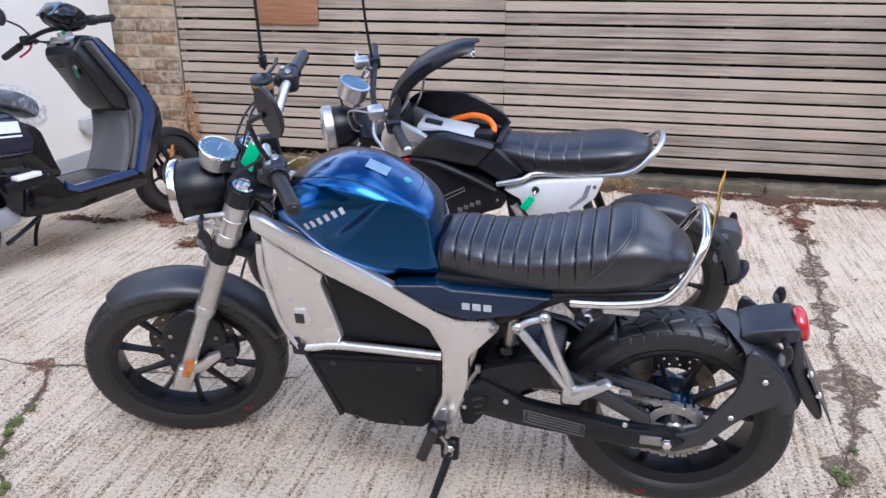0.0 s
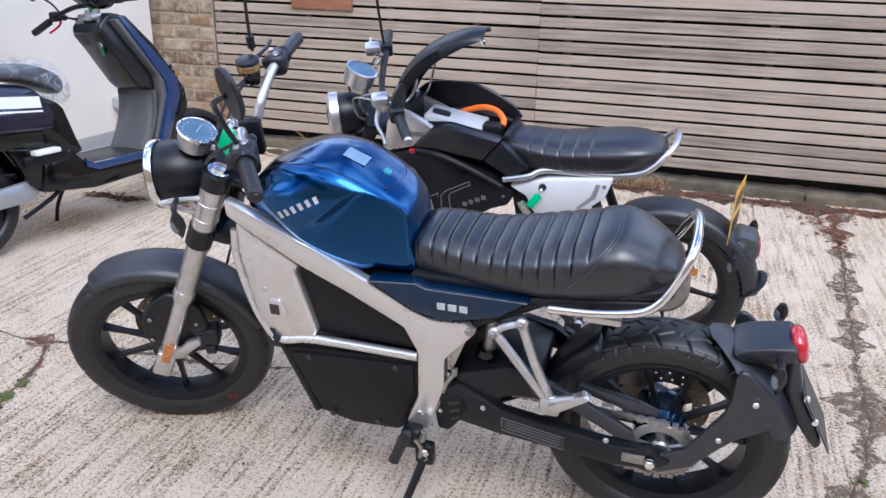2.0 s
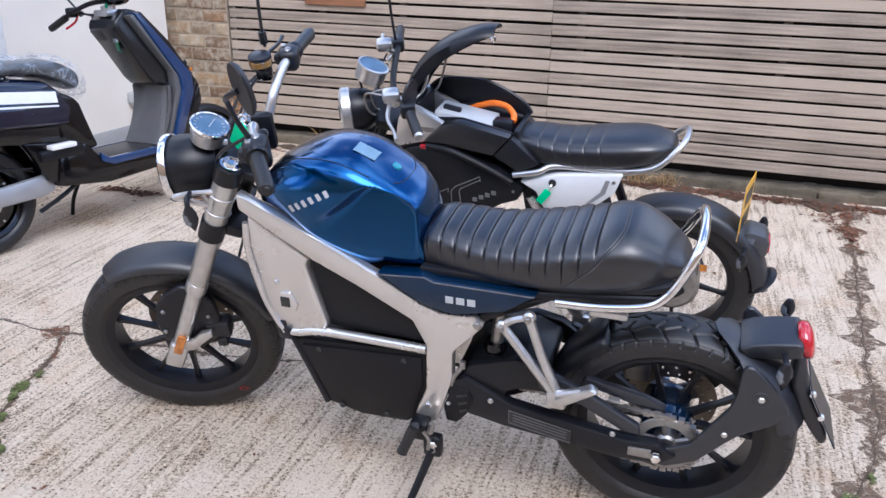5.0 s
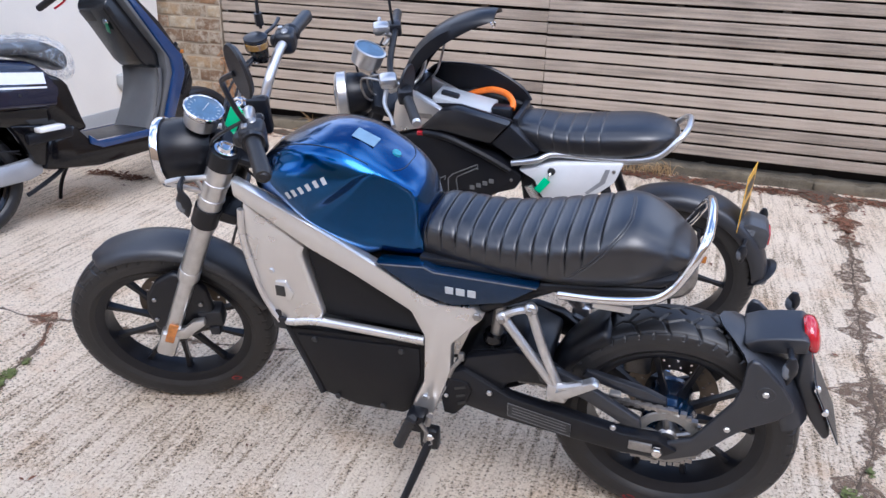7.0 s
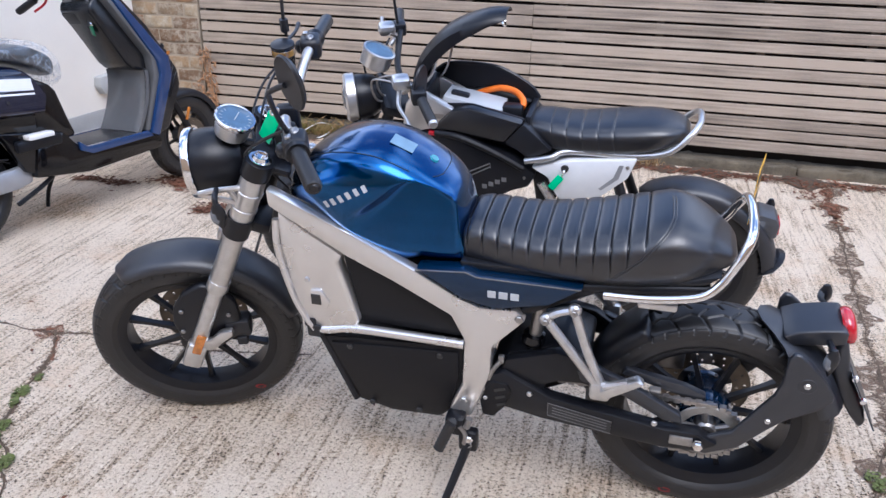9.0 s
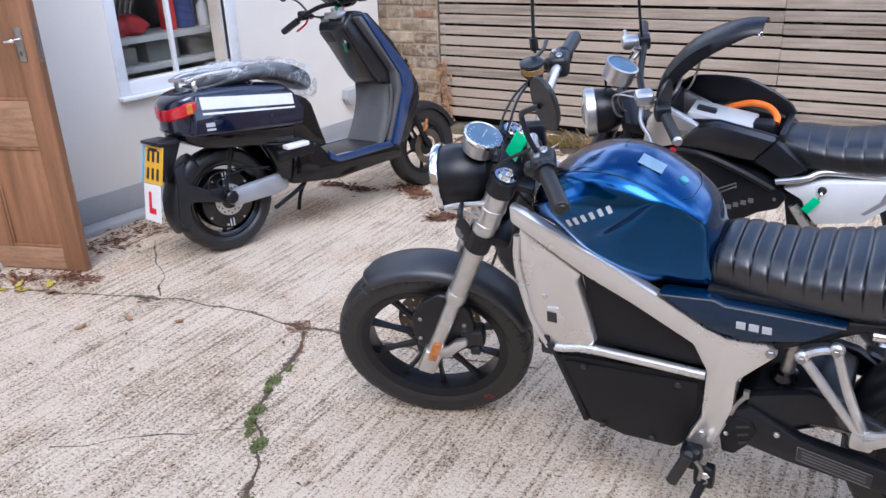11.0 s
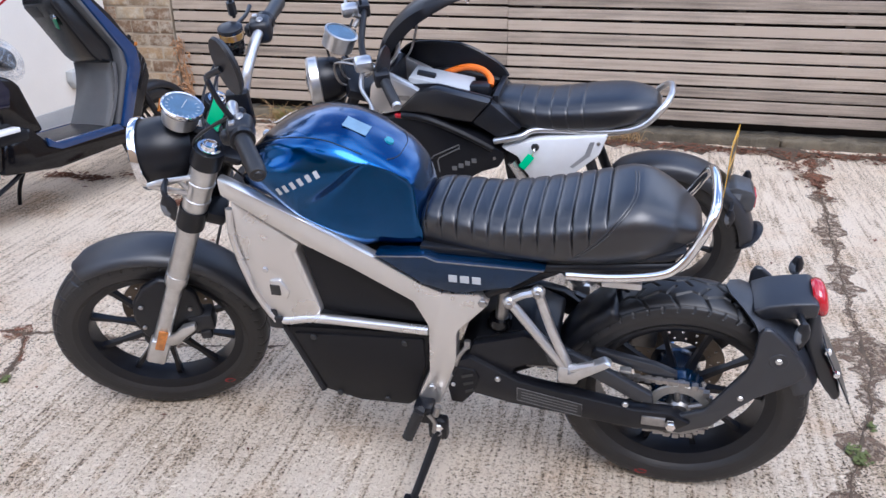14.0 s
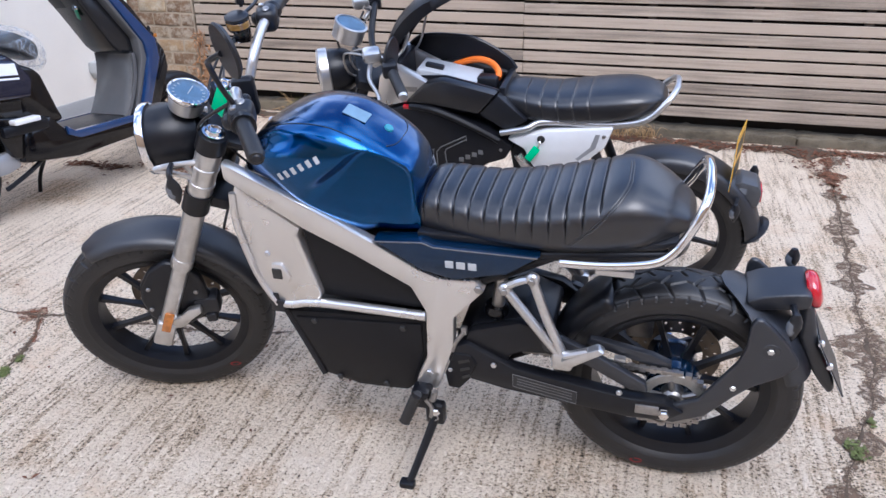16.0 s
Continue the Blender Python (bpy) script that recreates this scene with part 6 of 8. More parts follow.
# tail
guard = part("rear_mudguard", mudguard(0.318, 0.072, 2, 122, (-0.055, 0, 0.285), Matrix(), 0.04), GUARD, scrambler, "black rear mudguard", 60)
part("mudguard_flap", moved(lathe([(0, 0.006), (0.06, 0.003), (0.078, -0.010), (0.074, -0.014), (0, 0.0)], 24, Matrix.Translation((0.238, 0, 0.335)) @ Matrix.Rotation(radians(-38), 4, "Y") @ Matrix.Rotation(radians(90), 4, "X") @ Matrix.Diagonal((0.8, 1, 1.0, 1))), Matrix()), PLASTIC, guard)
housing = part("plate_bracket", prism([(0.136, 0.520), (0.180, 0.534), (0.232, 0.522), (0.246, 0.500), (0.242, 0.450), (0.214, 0.440), (0.200, 0.470), (0.140, 0.482)], -0.052, 0.052, 0.006), GREY_PLASTIC, scrambler, "dark grey tail lamp housing")
part("lamp_window", box(0.152, 0.198, -0.0535, -0.052, 0.490, 0.512, 0.0004, 1), SMOKED, housing, "small clear side window")
part("tail_lamp", box(0.240, 0.250, -0.035, 0.035, 0.455, 0.50, 0.003), RED_LENS, scrambler, "red tail lamp")
part("bracket_arm", tube([(0.06, 0, 0.54), (0.12, 0, 0.50), (0.15, 0, 0.48)], 0.012, 8), PLASTIC, scrambler)
PLATE2 = Matrix.Translation((0.157, 0.0, 0.605)) @ Matrix.Rotation(radians(1), 4, "Y") @ Matrix.Rotation(radians(-12), 4, "Z")
plate = part("number_plate", moved(box(-0.0012, 0.0012, -0.075, 0.075, -0.100, 0.100, 0.0005, 1), PLATE2), YELLOW_PLATE, scrambler, "yellow number plate with plain bars")
for dz in (-0.042, 0.042):
    part("plate_bar", moved(box(0.0013, 0.002, -0.055, 0.055, dz - 0.026, dz + 0.026, 0), PLATE2), BLACK_INK, plate)
part("plate_band", moved(box(-0.002, -0.0013, -0.074, -0.060, -0.098, 0.098, 0), PLATE2), BLUE_INK, plate)
part("key_tag", moved(box(-0.013, 0.013, -0.002, 0.002, -0.058, 0.0, 0.004), Matrix.Translation((-0.488, -0.142, 0.65)) @ Matrix.Rotation(radians(35), 4, "Y")), GREEN_TAG, scrambler, "green key tag in the side lock")
part("key", tube([(-0.478, -0.134, 0.675), (-0.479, -0.15, 0.672), (-0.484, -0.145, 0.652)], 0.004, 6), CHROME, scrambler)
part("side_stand", tube([(-0.60, -0.10, 0.30), (-0.64, -0.16, 0.15), (-0.66, -0.19, -0.022)], 0.011, 8), SATIN, scrambler)
part("rider_peg", tube([(-0.58, -0.12, 0.31), (-0.58, -0.21, 0.31)], 0.014, 8, 2), RUBBER, scrambler)


# ---- the navy scooter ----
scooter = thing("scooter", pose(-2.193, 3.366, 0, 5, 0, 243.3), "navy blue electric scooter with a plastic-wrapped saddle", "scooter", "parked machines")
wheel(scooter, "rear_wheel", (-0.058, 0, 0.254), 0.254, 0.060, 0.184, 5, Matrix(), GLOSS, GLOSS, 24, 0.0, 0.068, 0.06)
wheel(scooter, "front_wheel", (-1.37, 0, 0.236), 0.236, 0.048, 0.158, 5, Matrix(), SATIN, SATIN, 24, 0.10, 0.06)
part("hub_motor", lathe([(0, 0.070), (0.05, 0.070), (0.065, 0.062), (0.135, 0.056), (0.142, 0.045), (0.142, -0.045), (0.0, -0.05)], 36, Matrix.Translation((-0.058, 0, 0.254))), GLOSS, scooter, "black hub motor")
rear_disc = part("brake_disc", lathe([(0.044, 0.0705), (0.076, 0.0705), (0.076, 0.0745), (0.044, 0.0745), (0.044, 0.0705)], 32, Matrix.Translation((-0.058, 0, 0.256))), ALLOY, scooter, "bright drilled brake disc")
for k in range(20):
    a = 2 * math.pi * k / 20
    part("disc_hole", lathe([(0, 0.0748), (0.0045, 0.0748), (0.0045, 0.072), (0, 0.072)], 8, Matrix.Translation((-0.058 + (0.056 + 0.010 * (k % 2)) * math.cos(a), 0, 0.256 + (0.056 + 0.010 * (k % 2)) * math.sin(a)))), BLACK_INK, rear_disc)
for dx in (-0.008, 0.008):
    for z0, z1 in ((0.352, 0.388), (0.122, 0.160)):
        part("hub_mark", box(-0.058 + dx - 0.0025, -0.058 + dx + 0.0025, 0.0575, 0.0632, z0, z1, 0), DECAL, scooter)
part("brake_cable", tube([(0.035, 0.10, 0.300), (0.048, 0.10, 0.345), (0.038, 0.10, 0.380), (0.0, 0.10, 0.400), (-0.058, 0.10, 0.402), (-0.149, 0.10, 0.398), (-0.225, 0.10, 0.376), (-0.29, 0.10, 0.350)], 0.0035, 6), SATIN, scooter)
part("swing_arm", prism([(-0.03, 0.288), (-0.09, 0.310), (-0.34, 0.328), (-0.375, 0.300), (-0.37, 0.245), (-0.30, 0.228), (-0.07, 0.225), (-0.03, 0.25)], 0.080, 0.122, 0.014), GREY_PAINT, scooter, "grey metallic swing arm cover")
part("swing_arm", prism([(-0.03, 0.288), (-0.09, 0.310), (-0.34, 0.328), (-0.375, 0.300), (-0.37, 0.245), (-0.30, 0.228), (-0.07, 0.225), (-0.03, 0.25)], -0.122, -0.080, 0.014), SATIN, scooter, "black swing arm")
part("axle_cap", lathe([(0, 0.135), (0.025, 0.135), (0.033, 0.127), (0.033, 0.09), (0, 0.09)], 8, Matrix.Translation((-0.048, 0, 0.276))), SATIN, scooter)
hug = part("hugger", prism([(0.140, 0.492), (0.152, 0.412), (0.132, 0.378), (0.056, 0.336), (-0.060, 0.322), (-0.050, 0.246), (0.125, 0.292), (0.152, 0.284), (0.170, 0.205), (0.200, 0.190), (0.214, 0.220), (0.203, 0.320), (0.194, 0.385), (0.196, 0.460)], 0.076, 0.098, 0.006), PLASTIC, scooter, "black plate carrier arm")
part("reflector", box(0.196, 0.212, 0.030, 0.062, 0.262, 0.290, 0.003), RED_LENS, scooter, "small red rear reflector")
part("rear_mudguard", mudguard(0.274, 0.075, -22, 62, (-0.058, 0, 0.254), Matrix(), 0.045), PLASTIC, scooter, "black rear mudguard", 60)
for s in (-1, 1):
    sh = part("shock_absorber", tube([(-0.03, s * 0.1, 0.30), (-0.075, s * 0.1, 0.42), (-0.10, s * 0.1, 0.52)], 0.009, 8, 4), SATIN, scooter)
    part("spring", tube([(-0.048 - 0.002 * k + 0.0, s * 0.1 + 0.022 * math.cos(k * 1.57), 0.34 + 0.0045 * k + 0.0) if k % 2 else (-0.048 - 0.002 * k + 0.022 * math.sin(k * 1.57), s * 0.1, 0.34 + 0.0045 * k) for k in range(32)], 0.004, 5, 2), SATIN, sh)
# rear body
body = part("rear_body", skin([[(x, y, z) for y, z in ((-h * 0.80, zc - 0.012), (-h * 0.985, zc), (-h, zc + 0.012), (-h * 1.0, (zc + zt) / 2), (-h * 0.985, zt - 0.045), (-h * 0.90, zt - 0.012), (-h * 0.5, zt), (h * 0.5, zt), (h * 0.90, zt - 0.012), (h * 0.985, zt - 0.045), (h * 1.0, (zc + zt) / 2), (h, zc + 0.012), (h * 0.985, zc), (h * 0.80, zc - 0.012))] for x, h, zc, zt in ((0.155, 0.035, 0.640, 0.735), (0.142, 0.080, 0.622, 0.755), (0.105, 0.128, 0.604, 0.778), (0.05, 0.150, 0.588, 0.792), (0.0, 0.155, 0.580, 0.797), (-0.2, 0.157, 0.562, 0.788), (-0.36, 0.155, 0.546, 0.766), (-0.43, 0.150, 0.540, 0.745), (-0.49, 0.138, 0.560, 0.690))], 5, 3), NAVY, scooter, "glossy navy rear body", 50)
part("lower_body", skin([[(x, y, z) for y, z in ((-h * 0.6, zb), (-h * 0.9, zb + 0.008), (-h, zt - 0.004), (-h * 0.9, zt), (h * 0.9, zt), (h, zt - 0.004), (h * 0.9, zb + 0.008), (h * 0.6, zb))] for x, h, zb, zt in ((0.135, 0.07, 0.595, 0.622), (0.10, 0.125, 0.560, 0.606), (0.0, 0.158, 0.520, 0.585), (-0.2, 0.162, 0.492, 0.566), (-0.42, 0.158, 0.455, 0.546))], 4, 3), GLOSS, scooter, "gloss black lower body")
part("front_pillar", prism([(-0.40, 0.70), (-0.46, 0.70), (-0.535, 0.665), (-0.56, 0.63), (-0.60, 0.47), (-0.62, 0.41), (-0.50, 0.40), (-0.38, 0.46)], -0.148, 0.148, 0.022, 3), GLOSS, scooter, "gloss black panel under the saddle nose", 50)
for k in range(8):
    a = radians(45 * k + 12)
    part("rim_bolt", lathe([(0, 0.0635), (0.0055, 0.0635), (0.0055, 0.05), (0, 0.05)], 8, Matrix.Translation((-0.058 + 0.122 * math.cos(a), 0, 0.254 + 0.122 * math.sin(a)))), ALLOY, scooter)
for s in (-1, 1):
    lo = lambda a, b: (min(s * a, s * b), max(s * a, s * b))
    side_y = lambda x, z: 0.186 - (z - 0.602 - (x - 0.105) * 0.088) * 0.13
    shell_bm = prism([(0.058, 0.772), (-0.20, 0.752), (-0.445, 0.714), (-0.492, 0.625), (-0.462, 0.552), (-0.18, 0.577), (0.105, 0.602), (0.088, 0.685)], *lo(0.10, 0.186), 0.009, 3)
    for v in shell_bm.verts:
        if abs(v.co.y) > 0.15:
            v.co.y += (side_y(v.co.x, v.co.z) - 0.186) * (1 if v.co.y > 0 else -1)
    shell = part("side_panel", shell_bm, NAVY, scooter, "glossy navy side panel with a crisp lower edge", 30)
    xs = [0.045 - 0.480 * k / 14 for k in range(15)]
    band_z = lambda x, z0, z1: [(x, s * (side_y(x, z) + 0.0012), z) for z in (z0, z1)]
    part("white_stripe", grid(bmesh.new(), [band_z(x, 0.711 + 0.115 * (x - 0.06), 0.766 + 0.125 * (x - 0.055)) for x in xs]), WHITE_PAINT, shell, "white side stripe")
    part("thin_stripe", grid(bmesh.new(), [band_z(x, 0.689 + 0.105 * (x - 0.08), 0.699 + 0.108 * (x - 0.08)) for x in xs]), WHITE_PAINT, shell)
    for z0, z1 in ((0.628, 0.646), (0.611, 0.621)):
        part("badge", prism([(0.0, z0), (0.043, z0 + 0.003), (0.043, z1 + 0.003), (0.0, z1)], *lo(0.165, side_y(0.02, z0) + 0.0025), 0.0), DECAL, shell, "small pale mark bar")
    part("panel_screw", lathe([(0, s * 0.186), (0.006, s * 0.186), (0.007, s * 0.170), (0, s * 0.170)], 10, Matrix.Translation((-0.30, 0, 0.622))), BLACK_INK, shell)
    wrap = ((0.062, 0.1605, 0.692, 0.753), (0.085, 0.150, 0.688, 0.751), (0.106, 0.135, 0.682, 0.746), (0.132, 0.100, 0.673, 0.735), (0.150, 0.055, 0.666, 0.725), (0.157, 0.008, 0.664, 0.722))
    band = lambda run, out: skin([[(x - 0.03, s * y * 0.6, z0 + 0.01), (x + out * 0.5, s * (y + out), z0 + 0.004), (x + out, s * (y + 2 * out), (z0 + z1) / 2), (x + out * 0.5, s * (y + out), z1 - 0.004), (x - 0.03, s * y * 0.6, z1 - 0.01)] for x, y, z0, z1 in run], 4, 3)
    lamp = part("tail_lamp", band(wrap, 0.005), RED_LENS, scooter, "red tail lamp cluster")
    part("indicator_lens", band(((0.078, 0.1545, 0.693, 0.749), (0.090, 0.148, 0.691, 0.748), (0.101, 0.140, 0.688, 0.745)), 0.0062), AMBER, lamp, "amber indicator section")
    part("side_skirt", prism([(-0.24, 0.495), (-0.52, 0.455), (-0.56, 0.44), (-0.50, 0.40), (-0.40, 0.27), (-0.33, 0.30), (-0.27, 0.44)], *lo(0.150, 0.10), 0.01), GLOSS, scooter)
    part("footrest", box(-0.47, -0.345, *lo(0.205, 0.150), 0.445, 0.468, 0.006), WHITE_PLATE, scooter, "folded pale passenger footrest")
    part("footrest_mount", box(-0.52, -0.30, *lo(0.175, 0.12), 0.395, 0.445, 0.01), SATIN, scooter)
# saddle and its wrapping, rack
part("saddle", skin([ring(0.0, 0.08, 0.78, 0.806, 3), ring(-0.08, 0.115, 0.78, 0.815, 3), ring(-0.21, 0.13, 0.78, 0.850, 3), ring(-0.34, 0.135, 0.785, 0.852, 3), ring(-0.48, 0.125, 0.735, 0.845, 3), ring(-0.58, 0.105, 0.69, 0.80, 3), ring(-0.62, 0.07, 0.70, 0.77, 3)], 5, 3), LEATHER, scooter, "black saddle", 60)
bag = skin([ring(-0.04, 0.09, 0.80, 0.862, 2.6, 16), ring(-0.12, 0.135, 0.79, 0.880, 2.6, 16), ring(-0.22, 0.152, 0.79, 0.892, 2.6, 16), ring(-0.38, 0.155, 0.775, 0.868, 2.6, 16), ring(-0.5, 0.147, 0.715, 0.862, 2.6, 16), ring(-0.61, 0.12, 0.655, 0.818, 2.6, 16), ring(-0.655, 0.07, 0.66, 0.75, 2.6, 16)], 8, 4)
for v in bag.verts:
    k = noise.noise(v.co * 22) * 0.016 + noise.noise(v.co * 55) * 0.008 + noise.noise(v.co * 8) * 0.012
    v.co += Vector((0, v.co.y * 0.6, v.co.z - 0.8)).normalized() * k
part("plastic_wrap", bag, BAG, scooter, "clear crumpled plastic wrap", 80)
rack = part("rack", joined(*[skin([ring(0.048, 0.014, 0.826, 0.840, 4, yc=s * 0.080), ring(0.0, 0.019, 0.834, 0.854, 4, yc=s * 0.084), ring(-0.06, 0.021, 0.838, 0.860, 4, yc=s * 0.088), ring(-0.18, 0.022, 0.832, 0.858, 4, yc=s * 0.090), ring(-0.225, 0.022, 0.806, 0.845, 4, yc=s * 0.096), ring(-0.262, 0.018, 0.776, 0.806, 4, yc=s * 0.102)], 4, 3) for s in (-1, 1)], box(0.030, 0.058, -0.085, 0.085, 0.824, 0.842, 0.007), *[tube([(0.01, s * 0.082, 0.836), (0.02, s * 0.088, 0.81), (0.01, s * 0.09, 0.785)], 0.011, 8) for s in (-1, 1)]), SILVER, scooter, "silver luggage rack")
# floor, leg shield, steering
floor_bm = prism([(-0.54, 0.45), (-0.60, 0.375), (-0.66, 0.345), (-1.0, 0.345), (-1.09, 0.30), (-1.08, 0.245), (-0.64, 0.225), (-0.36, 0.265), (-0.40, 0.42)], -0.165, 0.165, 0.02)
part("floorboard", floor_bm, GLOSS, scooter, "black floorboard")
part("floor_mat", box(-0.98, -0.62, -0.14, 0.14, 0.343, 0.350, 0.002), PLASTIC, scooter)
shield = part("leg_shield", prism([(-0.845, 0.990), (-0.835, 0.957), (-0.990, 0.692), (-1.028, 0.652), (-1.10, 0.636), (-1.06, 0.345), (-1.05, 0.27), (-1.16, 0.33), (-1.275, 0.54), (-1.27, 0.63), (-1.12, 0.87), (-0.97, 1.035), (-0.91, 1.045)], -0.118, 0.118, 0.016, 3), SHIELD_BLACK, scooter, "black leg shield", 50)
part("front_cover", prism([(-0.97, 1.036), (-0.935, 1.0), (-1.05, 0.84), (-1.14, 0.69), (-1.13, 0.58), (-1.04, 0.30), (-1.16, 0.328), (-1.277, 0.54), (-1.272, 0.63), (-1.122, 0.87)], -0.152, 0.152, 0.02, 3), SHIELD_BLACK, shield)
for s in (-1, 1):
    lo = lambda a, b: (min(s * a, s * b), max(s * a, s * b))
    part("side_blade", prism([(-0.905, 1.030), (-0.945, 1.020), (-1.20, 0.700), (-1.205, 0.60), (-1.06, 0.31), (-1.01, 0.335), (-1.13, 0.615), (-1.125, 0.685)], *lo(0.187, 0.12), 0.012), BLADE_BLUE, shield, "blue shield edge blade")
    part("inner_wing", prism([(-0.925, 1.020), (-1.13, 0.70), (-1.135, 0.61), (-1.015, 0.345), (-0.990, 0.352), (-1.098, 0.620), (-1.095, 0.715), (-0.893, 1.010)], *lo(0.172, 0.10), 0.010), INNER_SHEEN, shield)
    part("floor_blade", prism([(-0.60, 0.385), (-0.64, 0.352), (-1.0, 0.352), (-1.03, 0.318), (-0.66, 0.312), (-0.60, 0.34)], *lo(0.178, 0.15), 0.006), BLADE_BLUE, scooter, "blue floor edge strip")
    part("air_slats", joined(*[prism([(-1.265 + 0.012 * k, 0.60 + 0.03 * k), (-1.255 + 0.012 * k, 0.615 + 0.03 * k), (-1.18 + 0.004 * k, 0.50 + 0.03 * k), (-1.19 + 0.004 * k, 0.485 + 0.03 * k)], *lo(0.156, 0.14), 0.002, 1) for k in range(6)]), SATIN, shield)
knee = []
for k in range(17):
    q = k / 16
    row = [(-1.088 + 0.135 * q ** 1.7 + 0.042 * abs((y - 0.018) / 0.150) ** 3 * (1 - 0.7 * q), y, 0.648 - 0.296 * q) for y in (-0.132 + 0.30 * j / 20 for j in range(21))]
    knee.append(row + [(x - 0.02, y, z) for x, y, z in row[::-1]])
part("knee_panel", grid(bmesh.new(), knee, close_v=True, cap=True), INNER_SHEEN, shield, "hollow inner knee panel, greyed for its reflection", 60)
part("glove_box", prism([(-0.840, 0.942), (-0.918, 0.824), (-0.926, 0.830), (-0.848, 0.948)], -0.108, -0.015, 0.001), BLACK_INK, shield, "open glove box")
part("ignition", moved(lathe([(0, 0.012), (0.012, 0.012), (0.016, 0)], 16, Matrix.Translation((-0.874, 0.055, 0.893)) @ Matrix.Rotation(radians(-90), 4, "Z")), Matrix()), CHROME, shield)
part("key_tag", moved(box(-0.002, 0.002, -0.014, 0.014, -0.055, 0.0, 0.003), Matrix.Translation((-0.866, 0.062, 0.885)) @ Matrix.Rotation(radians(-20), 4, "X") @ Matrix.Rotation(radians(22), 4, "Y")), DARK_TAG, scooter, "dark green key tag")
part("steering_cowl", skin([ring(-0.80, 0.03, 1.135, 1.165, 2.4), ring(-0.835, 0.07, 1.10, 1.188, 2.4), ring(-0.905, 0.088, 1.065, 1.205, 2.4), ring(-0.97, 0.078, 1.06, 1.18, 2.4), ring(-1.015, 0.045, 1.085, 1.145, 2.4)], 4, 3), GLOSS, scooter, "black instrument pod on the handlebar", 60)
part("display", moved(bevelled(box(-0.045, 0.045, -0.06, 0.06, -0.004, 0.004, 0), 0.003), Matrix.Translation((-0.838, 0, 1.178)) @ Matrix.Rotation(radians(38), 4, "Y")), DIAL, scooter, "dark display panel")
part("steering_collar", joined(tube([(-0.905, 0, 0.99), (-0.895, 0, 1.065)], 0.036, 14, 2), box(-0.93, -0.845, -0.06, 0.06, 1.012, 1.045, 0.01)), ALLOY, scooter, "cast alloy handlebar clamp")
part("handlebar", tube([(-0.797, -0.36, 0.968), (-0.83, -0.22, 1.035), (-0.86, -0.10, 1.075), (-0.885, 0, 1.085), (-0.90, 0.10, 1.095), (-0.905, 0.22, 1.108), (-0.912, 0.34, 1.112)], 0.012, 10), SATIN, scooter)
for s in (-1, 1):
    near = s > 0
    part("grip", tube([(-0.912, 0.352, 1.112), (-0.911, 0.335, 1.112), (-0.906, 0.235, 1.109)] if near else [(-0.793, -0.378, 0.961), (-0.797, -0.36, 0.968), (-0.820, -0.265, 1.013)], [0.017, 0.0185, 0.0185], 14, 1, smooth=False), RUBBER, scooter, "black rubber grip")
    part("switch_pod", box(-0.93, -0.88, 0.185, 0.232, 1.085, 1.135, 0.012) if near else box(-0.865, -0.815, -0.262, -0.215, 1.012, 1.062, 0.012), PLASTIC, scooter)
    part("brake_lever", tube([(-0.94, 0.19, 1.115), (-0.955, 0.26, 1.112), (-0.935, 0.34, 1.110)] if near else [(-0.87, -0.235, 1.03), (-0.885, -0.29, 0.99), (-0.855, -0.34, 0.955)], 0.006, 8), PLASTIC if near else RED_INK, scooter, "black lever" if near else "red anodised lever")
    part("lever_perch", tube([(-0.90, 0.18, 1.11), (-0.93, 0.17, 1.105), (-0.945, 0.20, 1.11)] if near else [(-0.85, -0.21, 1.04), (-0.875, -0.20, 1.03), (-0.885, -0.235, 1.022)], 0.011, 8), PLASTIC, scooter)
part("mirror_stem", tube([(-0.842, -0.20, 1.06), (-0.835, -0.25, 1.105), (-0.822, -0.325, 1.138)], 0.0055, 8), PLASTIC, scooter)
part("mirror", lathe([(0, 0.009), (0.045, 0.007), (0.052, 0.0), (0.05, -0.005), (0.0, -0.006)], 24, Matrix.Translation((-0.815, -0.365, 1.16)) @ Matrix.Rotation(radians(80), 4, "Z") @ Matrix.Diagonal((1.2, 1, 0.85, 1))), PLASTIC, scooter, "black rear mirror")
for k, (y, z) in enumerate(((-0.06, 1.0), (0.05, 1.01), (-0.02, 0.99))):
    part("cable", tube([(-0.87, -0.2, 1.03), (-0.93, -0.12 + y, 1.01), (-0.945, y, z), (-0.93, y * 0.5, 0.95)], 0.004, 6), PLASTIC, scooter)
part("green_tie", ball(-0.868, 0.03, 1.062, 0.008, 0.008, 0.014, 8, 6), DARK_TAG, scooter)
for s in (-1, 1):
    part("fork_leg", tube([(-1.37, s * 0.075, 0.236), (-1.31, s * 0.075, 0.36), (-1.22, s * 0.075, 0.55)], 0.017, 10, 3), SATIN, scooter)
    part("fork_reflector", prism([(-1.36, 0.40), (-1.345, 0.405), (-1.315, 0.34), (-1.33, 0.335)], min(s * 0.092, s * 0.1), max(s * 0.092, s * 0.1), 0.002), AMBER, scooter, "amber fork reflector")
    part("turn_lamp", box(-1.24, -1.2, min(s * 0.15, s * 0.1), max(s * 0.15, s * 0.1), 0.70, 0.72, 0.004), AMBER, scooter)
part("front_mudguard", mudguard(0.252, 0.062, 40, 165, (-1.37, 0, 0.236), Matrix(), 0.03), PLASTIC, scooter, "black front mudguard", 60)
